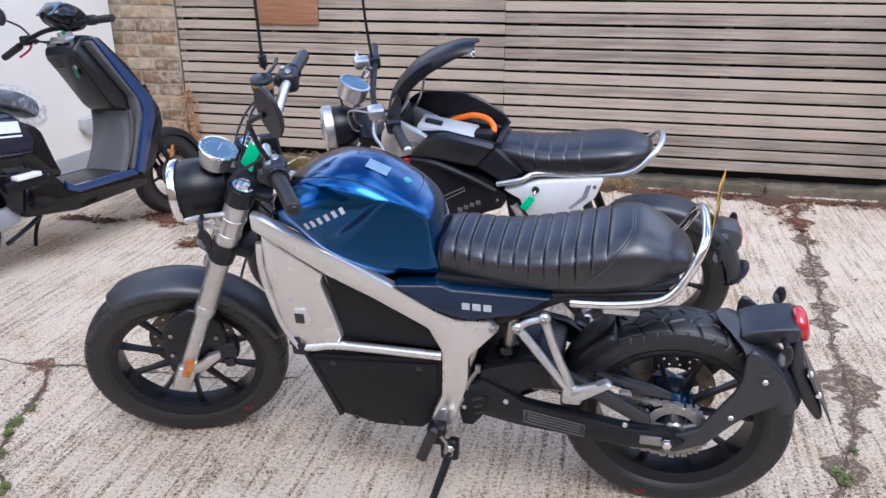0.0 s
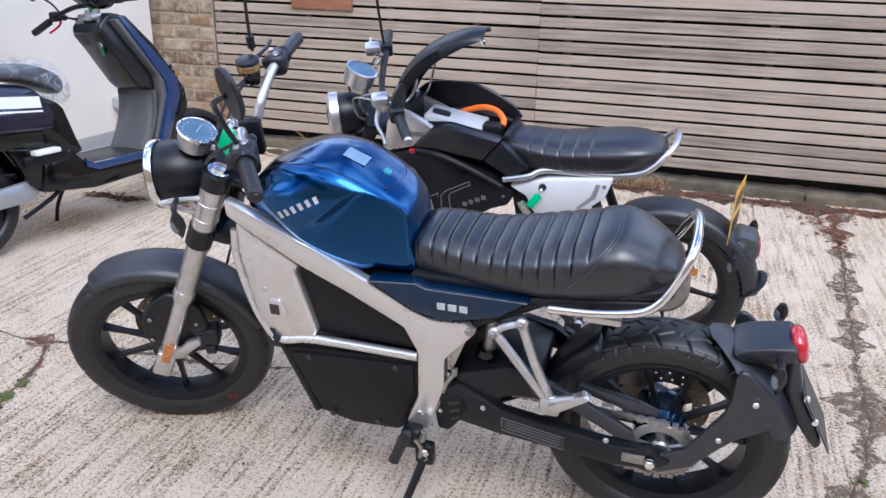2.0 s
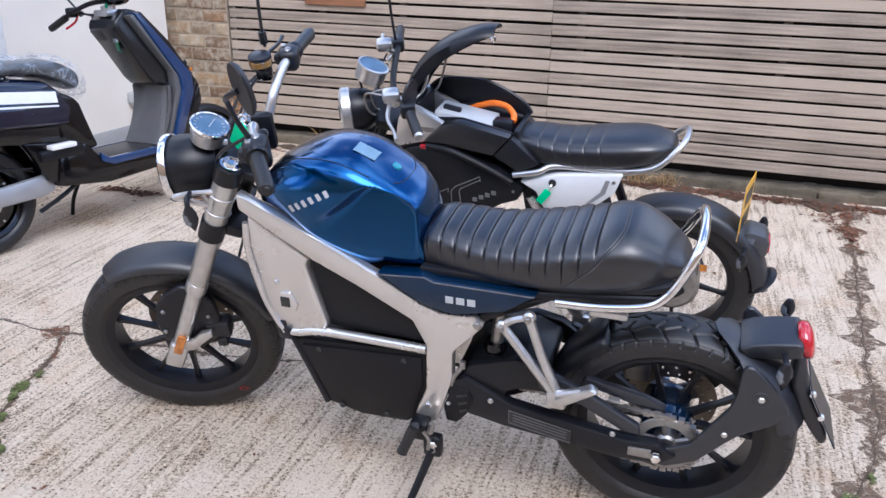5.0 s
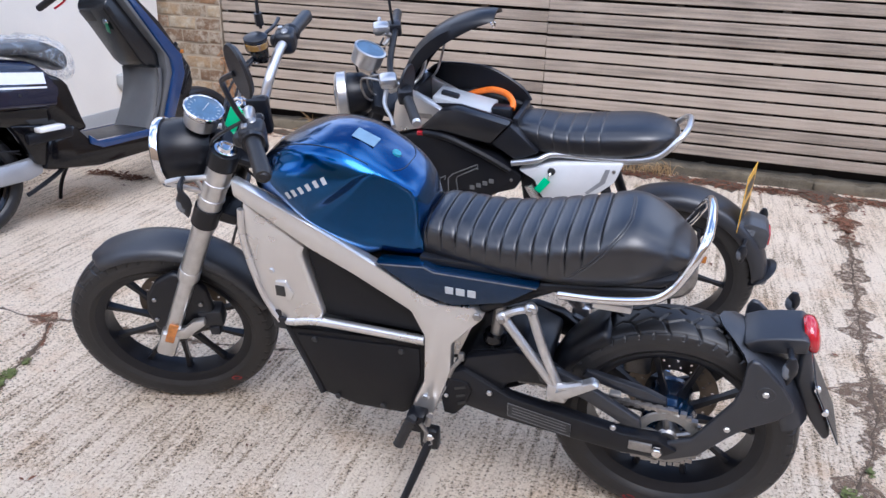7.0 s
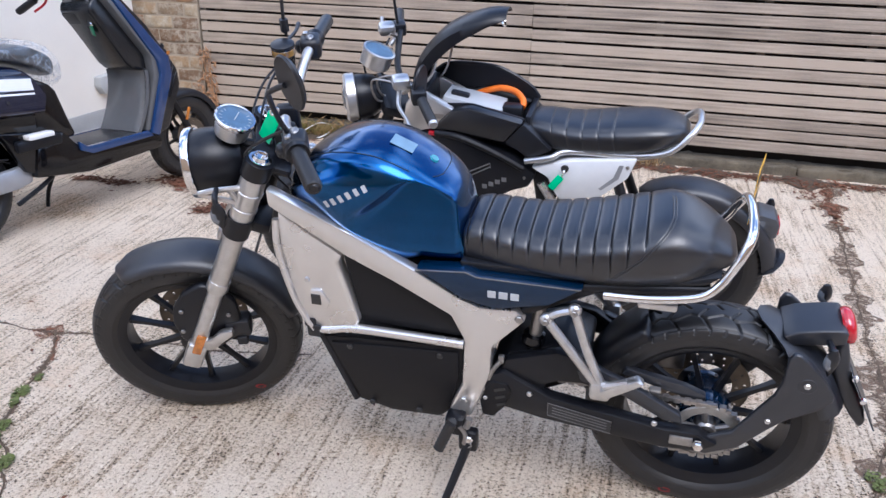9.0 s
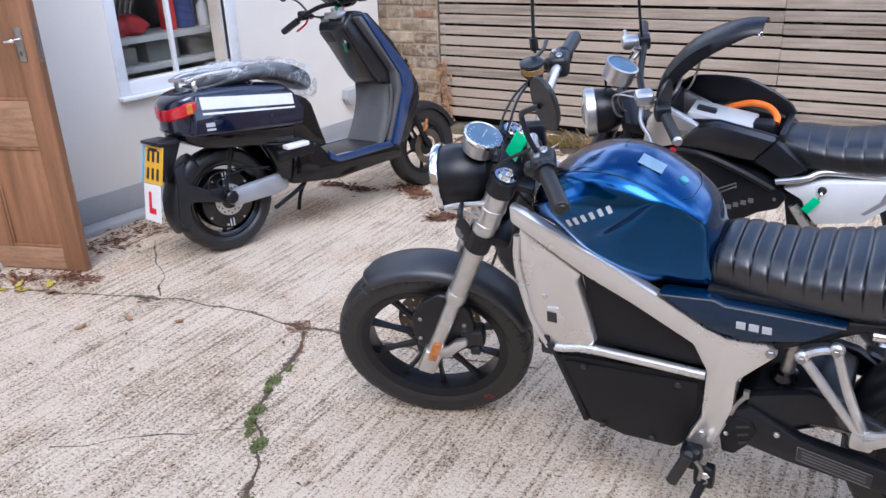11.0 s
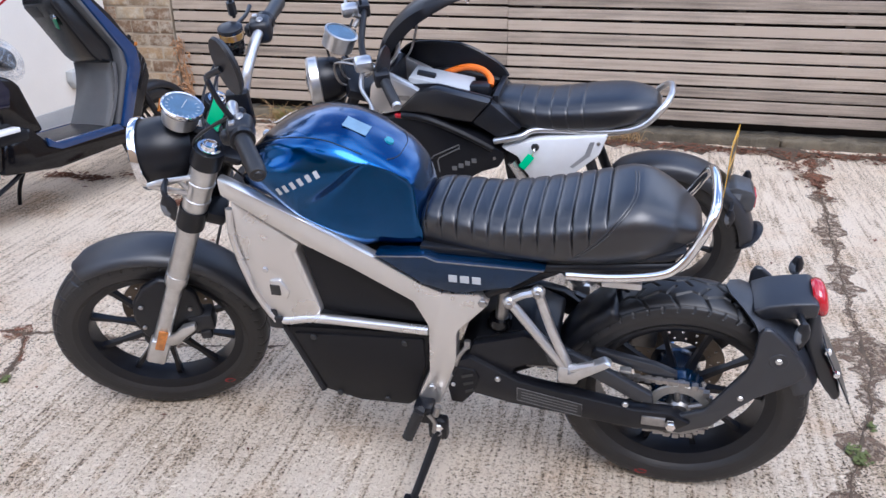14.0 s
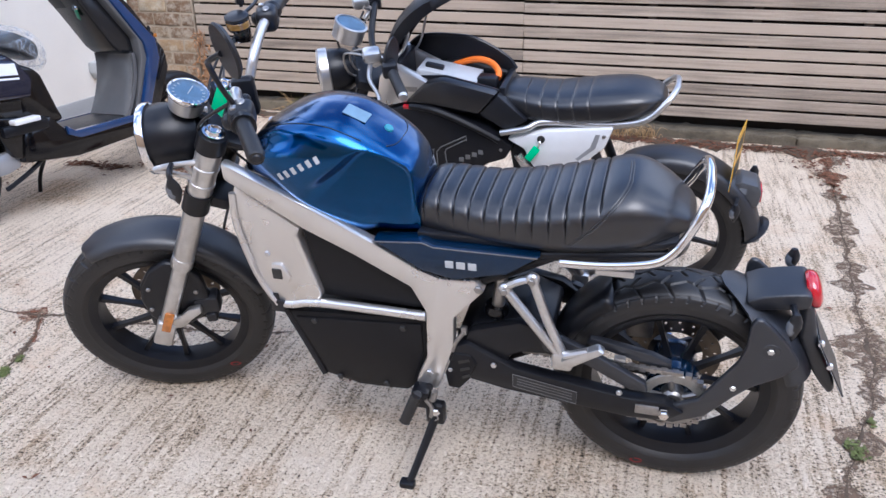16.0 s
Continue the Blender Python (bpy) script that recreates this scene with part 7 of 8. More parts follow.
part("front_lamp", lathe([(0, 0.03), (0.05, 0.028), (0.06, 0.01), (0.06, -0.02), (0, -0.02)], 28, Matrix.Translation((-1.24, 0, 0.72)) @ Matrix.Rotation(radians(90), 4, "Z")), CLEAR_LENS, scooter)
part("cable", tube([(-0.06, 0.085, 0.29), (0.0, 0.10, 0.36), (-0.12, 0.115, 0.39), (-0.28, 0.11, 0.37)], 0.004, 6), PLASTIC, scooter)
part("side_stand", tube([(-0.64, -0.10, 0.24), (-0.61, -0.17, 0.12), (-0.60, -0.20, 0.022)], 0.010, 8), SATIN, scooter)
part("centre_stand", tube([(-0.47, 0.11, 0.245), (-0.40, 0.12, 0.215), (-0.30, 0.12, 0.175), (-0.27, 0.12, 0.165)], 0.011, 8), SATIN, scooter, "black centre stand, folded up")
part("plate_light", box(0.150, 0.245, -0.09, 0.10, 0.578, 0.594, 0.005), PLASTIC, scooter)
part("tail_stem", prism([(0.10, 0.60), (0.20, 0.585), (0.235, 0.56), (0.225, 0.40), (0.20, 0.40), (0.15, 0.50)], -0.05, 0.05, 0.008), PLASTIC, scooter)
PLATE = Matrix.Translation((0.248, 0.0, 0.488)) @ Matrix.Rotation(radians(-14), 4, "Y")
plate = part("number_plate", moved(box(-0.0012, 0.0012, -0.105, 0.105, -0.085, 0.085, 0.0008, 1), PLATE), YELLOW_PLATE, scooter, "yellow number plate with plain black bars")
for dz in (-0.04, 0.04):
    for k in range(3):
        part("plate_bar", moved(box(0.0013, 0.002, -0.054 + 0.05 * k, -0.030 + 0.05 * k, dz - 0.026, dz + 0.026, 0), PLATE), BLACK_INK, plate)
part("plate_band", moved(box(0.0013, 0.002, -0.104, -0.080, -0.084, 0.084, 0), PLATE), BLUE_INK, plate)
LPLATE = Matrix.Translation((0.284, 0.0, 0.318)) @ Matrix.Rotation(radians(-10), 4, "Y")
learner = part("learner_plate", moved(box(-0.0012, 0.0012, -0.085, 0.085, -0.085, 0.085, 0.0008, 1), LPLATE), WHITE_PLATE, scooter, "white learner plate with a red L")
part("letter", moved(joined(box(0.0013, 0.002, -0.035, -0.008, -0.05, 0.05, 0), box(0.0013, 0.002, -0.008, 0.035, -0.05, -0.023, 0)), LPLATE), RED_INK, learner, "red letter L")


# ---- door, window and the room behind it ----
LEAF = along((-2.667, 2.9705), 7)
door = tagged(new("door_1"), "open varnished timber panel door, worn at its rails", "door", kind="structure")
door.matrix_world = LEAF
DW, DH, DT = 0.80, 2.02, 0.044
for x0, x1, z0, z1 in ((-0.10, 0.0, 0.004, DH), (-DW, -DW + 0.10, 0.004, DH)):
    part("stile", box(x0, x1, 0, DT, z0, z1, 0.003), DOOR_WOOD, door)
for z0, z1 in ((0.006, 0.115), (0.60, 0.805), (1.40, 1.5), (DH - 0.11, DH - 0.002)):
    part("rail", box(-DW + 0.101, -0.101, 0.001, DT - 0.001, z0, z1, 0.003), DOOR_WORN, door)
for z0, z1 in ((0.116, 0.599), (1.501, DH - 0.111)):
    part("muntin", box(-0.435, -0.365, 0.002, DT - 0.002, z0, z1, 0.003), DOOR_WOOD, door)
for x0, x1, z0, z1 in ((-0.699, -0.436, 0.116, 0.599), (-0.364, -0.102, 0.116, 0.599), (-0.699, -0.102, 0.806, 1.399), (-0.699, -0.436, 1.501, DH - 0.111), (-0.364, -0.102, 1.501, DH - 0.111)):
    part("panel", box(x0, x1, 0.012, DT - 0.012, z0, z1, 0.004), DOOR_WOOD, door)
    for a, b, c, d in ((x0, x1, z0, z0 + 0.014), (x0, x1, z1 - 0.014, z1), (x0, x0 + 0.014, z0 + 0.014, z1 - 0.014), (x1 - 0.014, x1, z0 + 0.014, z1 - 0.014)):
        part("moulding", box(a, b, 0.005, 0.012, c, d, 0.003), DOOR_WOOD, door)
lockset = part("lock_plate", box(-0.092, -0.052, -0.006, 0.0, 0.975, 1.115, 0.003), STEEL, door, "chrome lever lock plate")
part("lever", tube([(-0.072, -0.006, 1.065), (-0.072, -0.04, 1.065), (-0.080, -0.045, 1.066), (-0.108, -0.044, 1.064)], 0.009, 10), CHROME, lockset, "chrome lever handle")
part("keyhole", box(-0.0745, -0.0695, -0.0068, -0.006, 1.0, 1.018, 0), BLACK_INK, lockset)
part("latch_plate", box(0.0, 0.002, 0.012, 0.032, 0.97, 1.13, 0), STEEL, door)

window = tagged(new("window_1"), "white framed window with shelves behind it", "window", kind="structure")
window.matrix_world = WALL
for x0, x1, z0, z1 in ((W0, W0 + 0.062, WZ0 + 0.001, WZ1), (W1 - 0.066, W1, WZ0 + 0.001, WZ1), (W0 + 0.062, W1 - 0.066, WZ0 + 0.001, WZ0 + 0.072), (W0 + 0.062, W1 - 0.066, WZ1 - 0.07, WZ1)):
    part("window_frame", box(x0, x1, -0.006, 0.07, z0, z1, 0.004), UPVC, window)
part("mullion", box(0.634, 0.652, 0.012, 0.05, WZ0 + 0.072, WZ1 - 0.07, 0.003), UPVC, window)
part("window_sill", box(W0 - 0.012, W1 + 0.012, -0.045, 0.02, WZ0 - 0.022, WZ0, 0.005), UPVC, window, "white window sill")
for x0, x1 in ((W0 + 0.062, 0.634), (0.652, W1 - 0.066)):
    p = part("pane", box(x0, x1, 0.028, 0.032, WZ0 + 0.072, WZ1 - 0.07, 0), PANE, window)
    p.visible_shadow = False
part("gasket", box(W1 - 0.074, W1 - 0.066, 0.01, 0.026, WZ0 + 0.072, WZ1 - 0.07, 0), BLACK_INK, window)

room = tagged(new("wall_room"), "dim grey storeroom behind the window", "room", kind="structure")
room.matrix_world = WALL
for b in ((-0.6, 2.2, 1.6, 1.66, 0, 2.6), (-0.66, -0.6, 0.26, 1.66, 0, 2.6), (2.0, 2.06, 0.5, 1.66, 0, 2.6), (-0.6, 2.0, 0.26, 1.6, 2.6, 2.66), (-0.6, 2.0, 0.26, 1.6, 0.0, 0.03)):
    part("room_wall", box(*b, 0), PLINTH_PAINT, room)
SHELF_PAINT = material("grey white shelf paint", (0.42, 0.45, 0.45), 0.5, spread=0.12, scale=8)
rack1 = thing("shelf_unit", WALL, "white storage shelves loaded with boxes and bottles", "shelf")
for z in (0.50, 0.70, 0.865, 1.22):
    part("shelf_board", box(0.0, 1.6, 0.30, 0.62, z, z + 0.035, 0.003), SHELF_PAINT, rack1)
for x in (-0.0, 1.56):
    for y in (0.30, 0.58):
        part("upright", box(x, x + 0.04, y, y + 0.04, 0.03, 1.5, 0.002), UPVC, rack1)
CLOTH = material("red cloth", (0.33, 0.02, 0.025), 0.8, spread=0.4, scale=20)
BLUE_CAN = material("blue drum plastic", (0.02, 0.06, 0.24), 0.4, spread=0.3)
GREY_BOX = material("grey carton", (0.14, 0.15, 0.14), 0.8, spread=0.4, scale=6)
rag = ball(0, 0, 0, 0.17, 0.09, 0.060, 20, 12)
for v in rag.verts:
    v.co += Vector(noise.noise_vector(v.co * 18)) * 0.03
single("cloth_heap", rag, CLOTH, "crumpled red cloth on the storeroom shelf", "cloth", m=WALL @ Matrix.Translation((0.60, 0.42, 0.948)))
single("red_carton", box(-0.026, 0.026, -0.05, 0.05, 0, 0.24, 0.004), RED_INK, "tall red carton on the storeroom shelf", "box", m=WALL @ Matrix.Translation((0.905, 0.42, 0.90)))
single("blue_drum", lathe([(0, 0), (0.065, 0), (0.07, 0.01), (0.07, 0.19), (0.05, 0.215), (0.03, 0.22), (0.03, 0.24), (0, 0.24)], 24, pose(0, 0, 0, 90, 0, 0) @ Matrix.Diagonal((1, 1, 1, 1))), BLUE_CAN, "blue plastic drum on the storeroom shelf", "drum", m=WALL @ Matrix.Translation((1.03, 0.44, 0.90)))
single("spray_bottle", lathe([(0, 0), (0.035, 0), (0.037, 0.01), (0.037, 0.12), (0.015, 0.15), (0.015, 0.18), (0, 0.18)], 18, pose(0, 0, 0, 90, 0, 0)), UPVC, "white bottle on the storeroom shelf", "bottle", m=WALL @ Matrix.Translation((1.15, 0.40, 0.90)))
for x, w, h, z in ((0.30, 0.16, 0.14, 0.735), (0.52, 0.2, 0.10, 0.735), (0.8, 0.22, 0.12, 0.735), (1.1, 0.2, 0.13, 0.735), (0.33, 0.22, 0.20, 1.255), (0.7, 0.3, 0.18, 1.255)):
    single("carton", box(-w / 2, w / 2, -0.1, 0.1, 0, h, 0.003), GREY_BOX, "dull grey carton on the storeroom shelf", "box", "cartons on the shelves", m=WALL @ Matrix.Translation((x, 0.46, z)))
fan = [box(-0.006, 0.006, -0.004, 0.004, 0, 0.26, 0.001, 1) for k in range(9)]
single("wire_rack", joined(*[moved(b, pose(0.035 * k, 0, 0, 0, 18, 0)) for k, b in enumerate(fan)]), STEEL, "leaning grey wire rack in the storeroom", "rack", m=WALL @ Matrix.Translation((0.42, 0.55, 0.90)))

vent = single("wall_box", bevelled(prism([(1.92, 0.385), (2.07, 0.395), (2.075, 0.335), (2.04, 0.275), (1.945, 0.27), (1.915, 0.32)], -0.06, 0.0, 0), 0.008), PLINTH_PAINT, "small grey box fixed to the house wall", "vent", m=WALL)
board = thing("sign_board", FENCE, "bare red-brown timber board on the fence", "board")
part("board", box(-3.20, -2.765, -0.022, -0.002, 0.968, 1.20, 0.003), SIGN_WOOD, board)

# ---- ground details ----
def ribbon(points, width, lift, wobble=0.012, steps=30):
    """A low, ragged ridge of soil along a run on the ground."""
    pts = catmull([(x, y, 0) for x, y in points], steps)
    rows = []
    for i, p in enumerate(pts):
        d = (pts[min(i + 1, len(pts) - 1)] - pts[max(i - 1, 0)]).normalized()
        n = Vector((-d.y, d.x, 0))
        p = p + n * noise.noise(p * 9) * wobble * 1.4
        w = width * max(0.12, 0.35 + 1.5 * noise.noise(p * 7 + Vector((3, 1, 0))) + (0.7 if width < 0.03 else 0.3) * noise.noise(p * 31)) + 0.001
        rows.append([p + n * (w + noise.noise(p * 60) * min(w * 0.9, 0.012)), p + n * w * 0.45 + Vector((0, 0, lift)), p - n * w * 0.45 + Vector((0, 0, lift)), p - n * (w + noise.noise(p * 57 + Vector((9, 0, 0))) * min(w * 0.9, 0.012))])
        for k in (0, 3):
            rows[-1][k].z = 0.0006
    return grid(bmesh.new(), rows)


CRACK_A = [(-3.1, 2.70), (-2.617, 2.76), (-2.152, 2.823), (-1.777, 2.818), (-1.445, 2.753), (-1.231, 2.745), (-0.9, 2.70), (-0.45, 2.69)]
CRACK_B = [(-1.40, 2.745), (-1.345, 2.62), (-1.316, 2.451), (-1.27, 2.196), (-1.158, 2.007), (-1.071, 1.815), (-1.0, 1.55), (-0.96, 1.2)]
CRACK_C = [(-2.16, 2.835), (-2.23, 2.93), (-2.298, 3.066), (-2.40, 3.13), (-2.471, 3.224), (-2.62, 3.40)]
CRACK_D = [(2.10, 4.83), (2.015, 4.64), (1.89, 4.17), (1.71, 3.515), (1.584, 3.073), (1.504, 2.722), (1.402, 2.435), (1.25, 2.15), (1.189, 2.033), (1.06, 1.6)]
CRACK_E = [(-2.06, 2.80), (-2.092, 2.77), (-2.14, 2.668), (-2.186, 2.538)]
CRACK_F = [(-1.245, 2.10), (-1.35, 2.045), (-1.442, 2.004), (-1.619, 1.925), (-1.703, 1.855), (-1.80, 1.83)]
for run, w, lift in ((CRACK_E, 0.002, 0.001), (CRACK_F, 0.0025, 0.001), (CRACK_A, 0.005, 0.002), (CRACK_B, 0.012, 0.003), (CRACK_C, 0.0035, 0.002), (CRACK_D, 0.005, 0.002)):
    single("joint_soil", ribbon(run, w, lift), SOIL, "dark soil in a crack between concrete slabs", "soil", kind="stuff", angle=80)
single("joint_soil", ribbon([(2.06, 4.90), (2.02, 4.7), (1.97, 4.45), (1.92, 4.25)], 0.075, 0.003, 0.03), RUST_DIRT, "brown soil washed over the concrete", "soil", kind="stuff", angle=80)
single("joint_soil", ribbon([(0.6, 5.21), (1.1, 5.11), (1.6, 5.01), (2.1, 4.92), (2.7, 4.80)], 0.12, 0.010, 0.03), SOIL, "litter and soil along the kerb", "soil", kind="stuff", angle=80)
single("joint_soil", ribbon([(-1.7, 5.64), (-1.0, 5.52), (-0.2, 5.37), (0.6, 5.21)], 0.09, 0.010, 0.03), SOIL, "litter and soil along the kerb", "soil", kind="stuff", angle=80)

for run, w, mat in ((CRACK_D, 0.085, DIRT), (CRACK_B, 0.03, DIRT), (CRACK_A, 0.02, DIRT)):
    single("dirt_film", ribbon(run, w, 0.0012, 0.02), mat, "thin brown dirt washed along a slab joint", "soil", kind="stuff", angle=80)
for run, w in (([(-2.95, 2.84), (-2.6, 2.92)], 0.06), ([(-1.50, 2.775), (-1.40, 2.735), (-1.355, 2.66), (-1.33, 2.56)], 0.065), ([(-2.72, 3.25), (-2.68, 3.5), (-2.55, 3.9)], 0.06), ([(-2.2, 4.44), (-2.08, 4.44), (-1.98, 4.42)], 0.045), ([(-1.95, 4.38), (-1.86, 4.40)], 0.03), ([(-1.74, 4.52), (-1.62, 4.45), (-1.46, 4.34)], 0.085), ([(-1.38, 3.98), (-1.27, 4.06), (-1.15, 4.12)], 0.05), ([(-1.8, 5.55), (-1.0, 5.42), (-0.4, 5.32)], 0.12)):
    single("dirt_film", ribbon(run, w, 0.0014, 0.03), RUST_DIRT, "red-brown dirt under fallen leaves", "soil", kind="stuff", angle=80)


def crumbs(run, n, spread, rnd, size=(0.0012, 0.0042)):
    """Flat crumbs of soil and bark strewn along a run."""
    pts, verts, faces = catmull([(x, y, 0) for x, y in run], 12), [], []
    for _ in range(n):
        p = pts[rnd.randrange(len(pts))]
        c = Vector((p.x + rnd.gauss(0, spread), p.y + rnd.gauss(0, 0.05), 0.001))
        s, t, k = rnd.uniform(*size), rnd.uniform(0, 6.28), len(verts)
        ringed = [c + Vector((math.cos(t + a) * s * rnd.uniform(0.6, 1.2), math.sin(t + a) * s * rnd.uniform(0.5, 1.0), 0)) for a in (0, 1.26, 2.51, 3.77, 5.03)]
        verts += ringed + [c + Vector((0, 0, s * 0.35))]
        faces += [(k + i, k + (i + 1) % 5, k + 5) for i in range(5)]
    me = bpy.data.meshes.new("crumbs")
    me.from_pydata([tuple(v) for v in verts], [], faces)
    me.materials.append(SOIL)
    return me


for run, n, spread in ((CRACK_D, 1500, 0.016), (CRACK_D[:4], 700, 0.04), (CRACK_B, 700, 0.014), (CRACK_A, 600, 0.012)):
    tagged(new("soil_crumbs", crumbs(run, n, spread, random.Random(n))), "crumbs of dark soil strewn along a slab joint", "soil", kind="stuff")


def moss_clump(x, y, r, n, rnd):
    """A flat rosette of small rounded leaves."""
    bm = bmesh.new()
    for _ in range(n):
        a, q = rnd.uniform(0, 6.28), r * math.sqrt(rnd.random())
        c = Vector((q * math.cos(a) * 0.6, q * math.sin(a), 0.004 + 0.018 * rnd.random() * (1 - q / r * 0.6)))
        s, t = rnd.uniform(0.004, 0.010), rnd.uniform(0, 6.28)
        u, v = Vector((math.cos(t), math.sin(t), rnd.uniform(-0.3, 0.5))) * s, Vector((-math.sin(t), math.cos(t), rnd.uniform(-0.4, 0.4))) * s * 0.6
        bm.faces.new([bm.verts.new(c + p) for p in (-u, v - u * 0.2, u, -v - u * 0.2)])
    return bm


rnd = random.Random(5)
for x, y, r, n in ((-1.311, 2.36, 0.035, 90), (-1.300, 2.30, 0.02, 40), (-1.268, 2.18, 0.035, 100), (-1.255, 2.12, 0.03, 60), (-1.225, 2.07, 0.02, 40), (-1.165, 2.02, 0.036, 110), (-1.04, 1.74, 0.06, 120), (1.264, 2.175, 0.05, 90), (1.35, 2.30, 0.02, 25), (-1.30, 2.45, 0.02, 30)):
    single("weed_clump", moss_clump(x, y, r, n, rnd), MOSS, "small green weed growing in a slab joint", "weed", "weeds in the joints", kind="stuff", m=pose(x, y, 0, 0, 0, rnd.uniform(-20, 20)))


def leaf_litter(n, spots, rnd, size=(0.012, 0.03)):
    """Many dry curled leaves scattered round spots (x, y, spread x, spread y)."""
    verts, faces = [], []
    for _ in range(n):
        x, y, sx, sy = rnd.choice(spots)
        c = Vector((rnd.gauss(x, sx), rnd.gauss(y, sy), rnd.uniform(0.004, 0.014)))
        s, t, curl = rnd.uniform(*size), rnd.uniform(0, 6.28), rnd.uniform(0.1, 0.6)
        u, v = Vector((math.cos(t), math.sin(t), 0)) * s, Vector((-math.sin(t), math.cos(t), 0)) * s * rnd.uniform(0.3, 0.55)
        k = len(verts)
        up = Vector((0, 0, s * curl))
        verts += [c - u, c + v + up * 0.7, c + u + up * 0.4, c - v + up * 0.7, c + u * 0.1]
        faces += [(k, k + 4, k + 1), (k + 4, k + 2, k + 1), (k, k + 3, k + 4), (k + 4, k + 3, k + 2)]
    me = bpy.data.meshes.new("leaves")
    me.from_pydata([tuple(v) for v in verts], [], faces)
    me.materials.append(DRY_LEAF_ISLAND)
    return me


DRY_LEAF_ISLAND = material("scattered dry leaf", (0.16, 0.066, 0.034), 0.8, spread=0.6, scale=3.5, fine=60)
rnd = random.Random(11)
kerb_run = [(0.7 + 0.2 * k, 5.17 - 0.042 * k, 0.10, 0.035) for k in range(11)] + [(1.95, 4.72, 0.07, 0.10), (1.93, 4.45, 0.03, 0.12)]
house_run = [(-2.93, 2.82, 0.10, 0.05), (-2.65, 2.90, 0.08, 0.03), (-2.80, 3.28, 0.07, 0.06), (-2.80, 3.50, 0.06, 0.10), (-2.10, 4.44, 0.06, 0.025), (-1.90, 4.39, 0.05, 0.02), (-1.66, 4.48, 0.06, 0.035), (-1.55, 4.40, 0.05, 0.03), (-1.60, 4.44, 0.03, 0.03), (-1.29, 4.04, 0.035, 0.03), (-1.23, 4.09, 0.05, 0.025), (-1.14, 5.66, 0.25, 0.06), (-1.6, 5.60, 0.2, 0.06), (-2.45, 4.5, 0.06, 0.4)]
for n, spots, size in ((1500, kerb_run, (0.006, 0.02)), (1500, house_run, (0.006, 0.020)), (60, [(-1.9, 2.3, 0.6, 0.4), (0.2, 4.2, 1.2, 0.5), (1.6, 3.6, 0.4, 0.7), (-0.5, 1.9, 0.6, 0.2)], (0.006, 0.018))):
    o = new("leaf_litter", leaf_litter(n, spots, rnd, size))
    tagged(o, "dry red-brown leaves scattered on the concrete", "leaves", kind="stuff")
def one_leaf():
    rows = [[(0.06 * (i / 6 - 0.5), 0.036 * (j / 4 - 0.5) * math.sin(math.pi * (0.1 + 0.8 * i / 6)), 0.004 + 0.05 * abs(j / 4 - 0.5) ** 1.5 * (i / 6) + 0.02 * (i / 6 - 0.5) ** 2) for j in range(5)] for i in range(7)]
    return grid(bmesh.new(), rows)


YELLOW_LEAF = material("yellow leaf", (0.45, 0.36, 0.05), 0.7, spread=0.3, scale=30)
TAN_LEAF = material("tan leaf", (0.30, 0.175, 0.09), 0.75, spread=0.5, scale=30)
for k, (x, y) in enumerate(((-1.92, 2.655), (-2.28, 2.50), (-2.86, 2.76), (-2.72, 2.80), (-2.14, 2.62), (-2.94, 2.80), (-2.80, 2.72), (-2.66, 2.74), (-2.58, 2.84), (-2.90, 2.70))):
    yellow = k in (2, 3, 6, 9)
    single("leaf", one_leaf(), YELLOW_LEAF if yellow else TAN_LEAF, "single curled yellow leaf on the concrete" if yellow else "single curled tan leaf on the concrete", "leaf", "fallen leaves", m=pose(x, y, 0.0, 0, 0, 40 * k) @ Matrix.Scale(0.7 + 0.08 * (k % 4), 4))

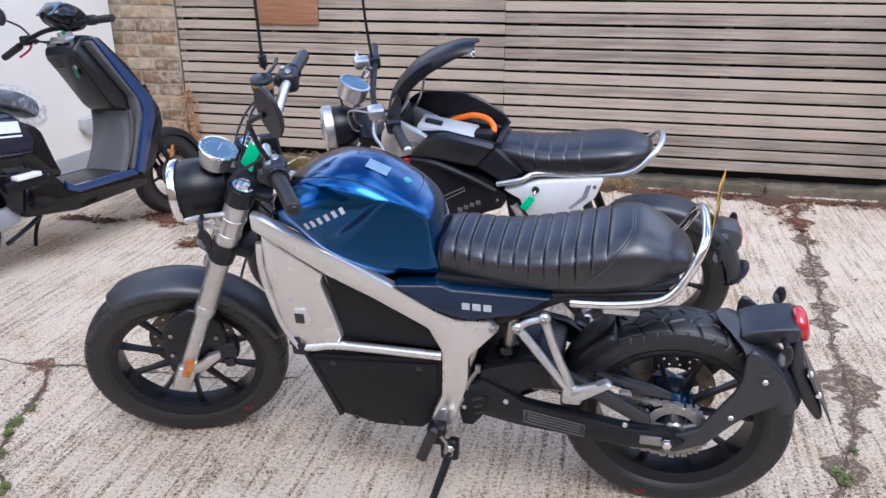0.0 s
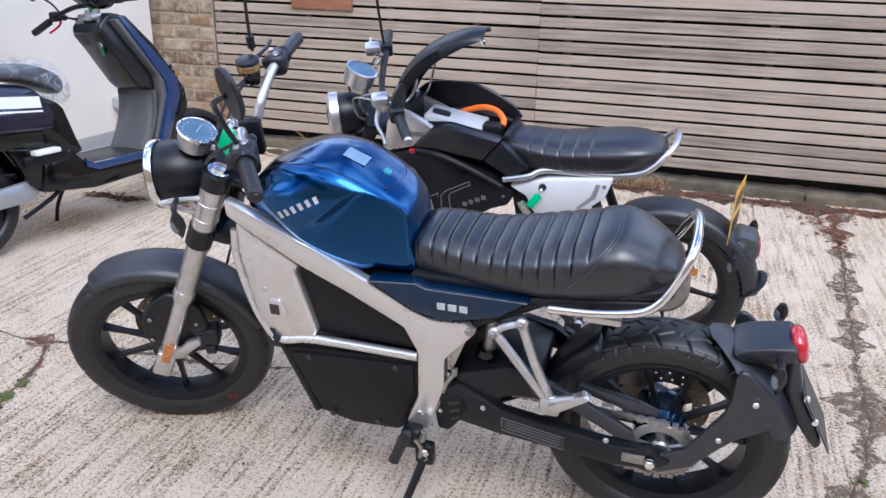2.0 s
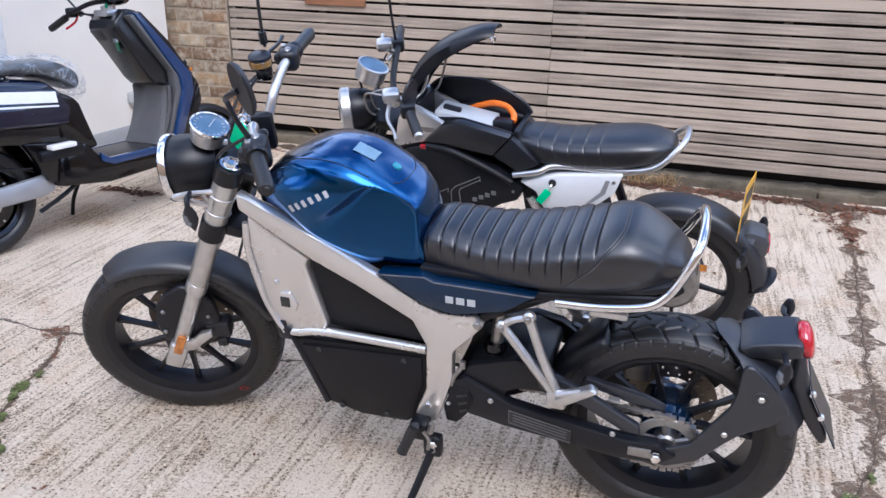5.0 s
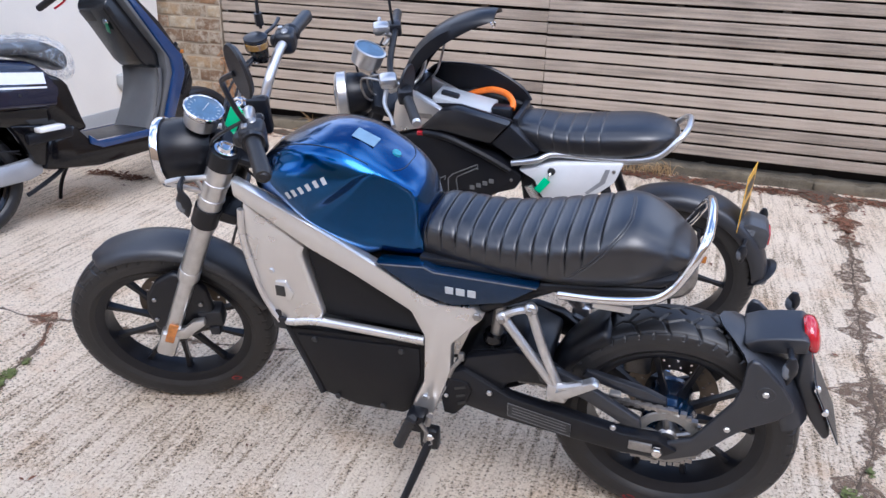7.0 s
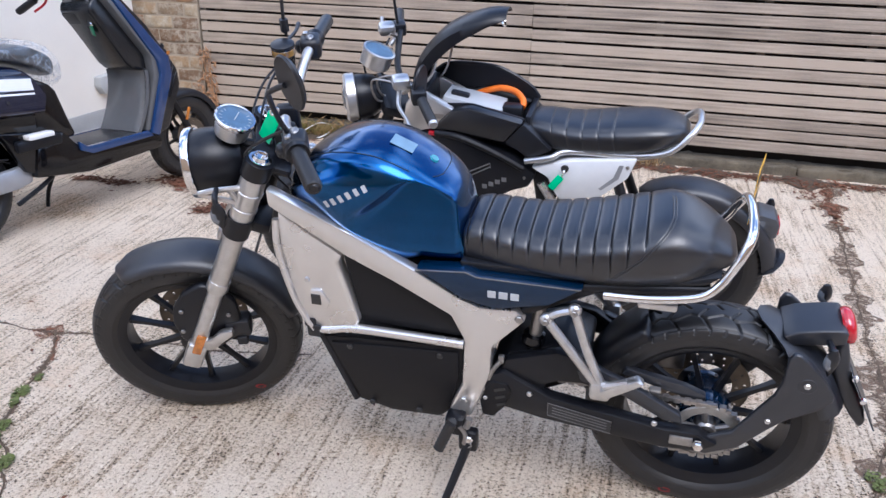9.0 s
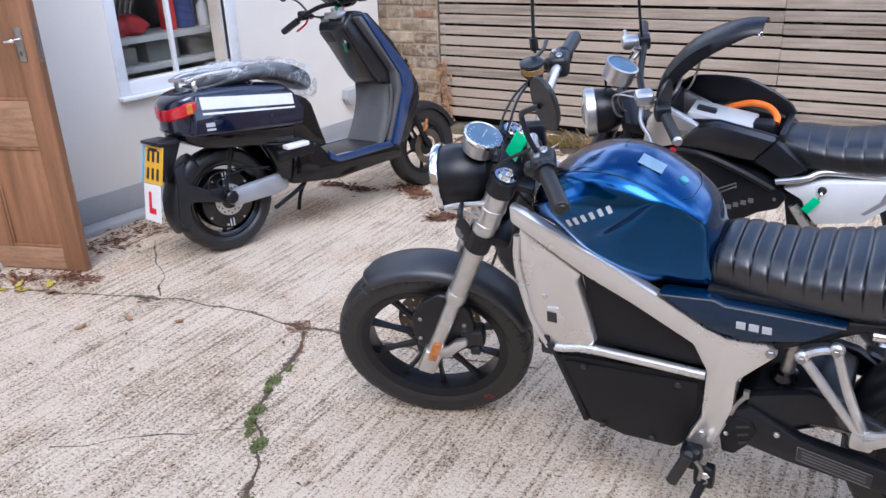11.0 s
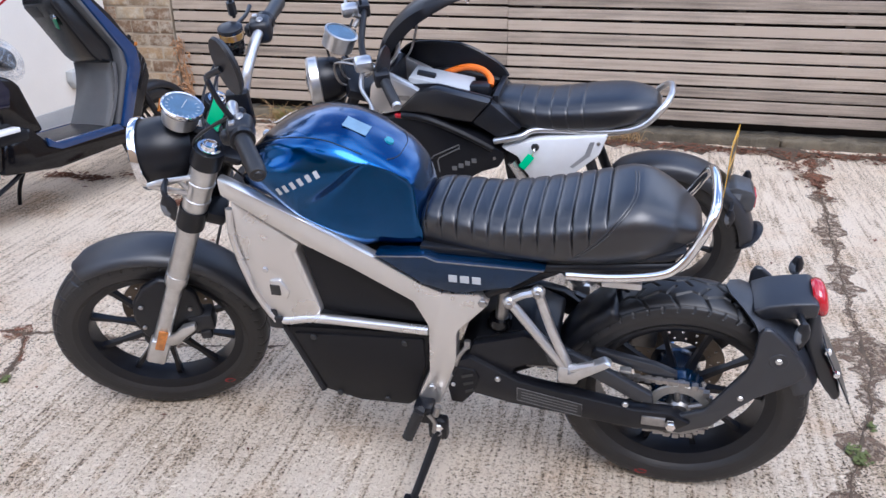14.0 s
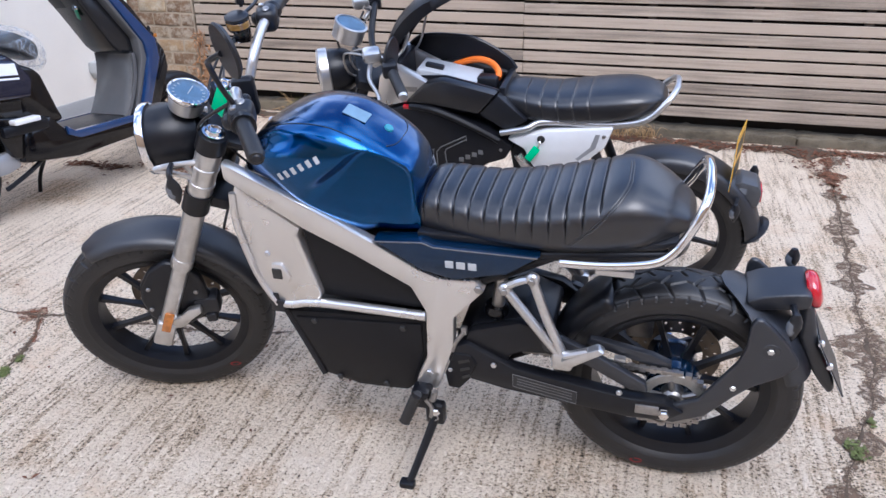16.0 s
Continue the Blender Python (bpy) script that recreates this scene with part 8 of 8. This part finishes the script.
# dry grass by the kerb and a dead climber on the fence
GREEN_STRAW = material("yellow green grass", (0.22, 0.20, 0.06), 0.8, spread=0.4, scale=20)
def stems(n, x0, x1, height, rnd, droop):
    bms = []
    for _ in range(n):
        x, y, a, h = rnd.uniform(x0, x1), rnd.uniform(-0.12, -0.02), rnd.uniform(-1, 1), height * rnd.uniform(0.5, 1.1)
        bms.append(tube([(x, y, 0.0), (x + a * h * 0.25, y - 0.02, h * 0.6), (x + a * h * 0.7, y - rnd.uniform(0.02, 0.1), h * (1 - droop * rnd.random()))], [0.0022, 0.0018, 0.0008], 4, 3))
    return joined(*bms)


rnd = random.Random(3)
single("dry_grass", stems(70, -0.98, -0.66, 0.12, rnd, 0.6), STRAW, "tuft of dry straw grass at the kerb", "grass", kind="stuff", m=FENCE)
single("dry_grass", stems(130, -3.06, -2.72, 0.13, rnd, 0.5), GREEN_STRAW, "tuft of yellow green grass at the kerb", "grass", kind="stuff", m=FENCE)
single("dry_grass", stems(150, -3.15, -2.6, 0.15, rnd, 0.5), STRAW, "tuft of dry straw grass at the kerb", "grass", kind="stuff", m=FENCE)
DEAD_VINE = material("dead vine", (0.36, 0.20, 0.10), 0.85, spread=0.5, scale=30)
vine = []
for k in range(9):
    x = -3.79 + 0.012 * (k % 4)
    vine.append(tube([(x + rnd.uniform(-0.02, 0.03), -0.012, 0.02), (x + rnd.uniform(0, 0.06), -0.02, 0.16), (x + rnd.uniform(-0.02, 0.05), -0.02, 0.28), (x + rnd.uniform(-0.03, 0.04), -0.018, 0.40), (x + rnd.uniform(-0.03, 0.04), -0.03, 0.52)], [0.004, 0.003, 0.003, 0.002, 0.001], 5, 5))
for _ in range(70):
    x, z = rnd.uniform(-3.83, -3.70), rnd.uniform(0.04, 0.54)
    a = rnd.uniform(0, 6.28)
    vine.append(tube([(x, -0.02, z), (x + 0.02 * math.cos(a), -0.035, z + 0.02 * math.sin(a)), (x + 0.03 * math.cos(a), -0.03, z + 0.03 * math.sin(a) - 0.02)], [0.0015, 0.0065, 0.001], 4, 2))
single("dead_climber", joined(*vine), DEAD_VINE, "dead climbing plant clinging to the fence", "plant", kind="stuff", m=FENCE)
single("loose_cable", tube([(-3.15, -0.05, 0.006), (-3.05, -0.16, 0.02), (-2.92, -0.10, 0.09), (-2.84, -0.05, 0.05), (-2.90, -0.16, 0.006), (-3.02, -0.08, 0.006)], 0.004, 6), WHITE_PLATE, "loop of pale cable lying by the fence", "cable", m=FENCE)
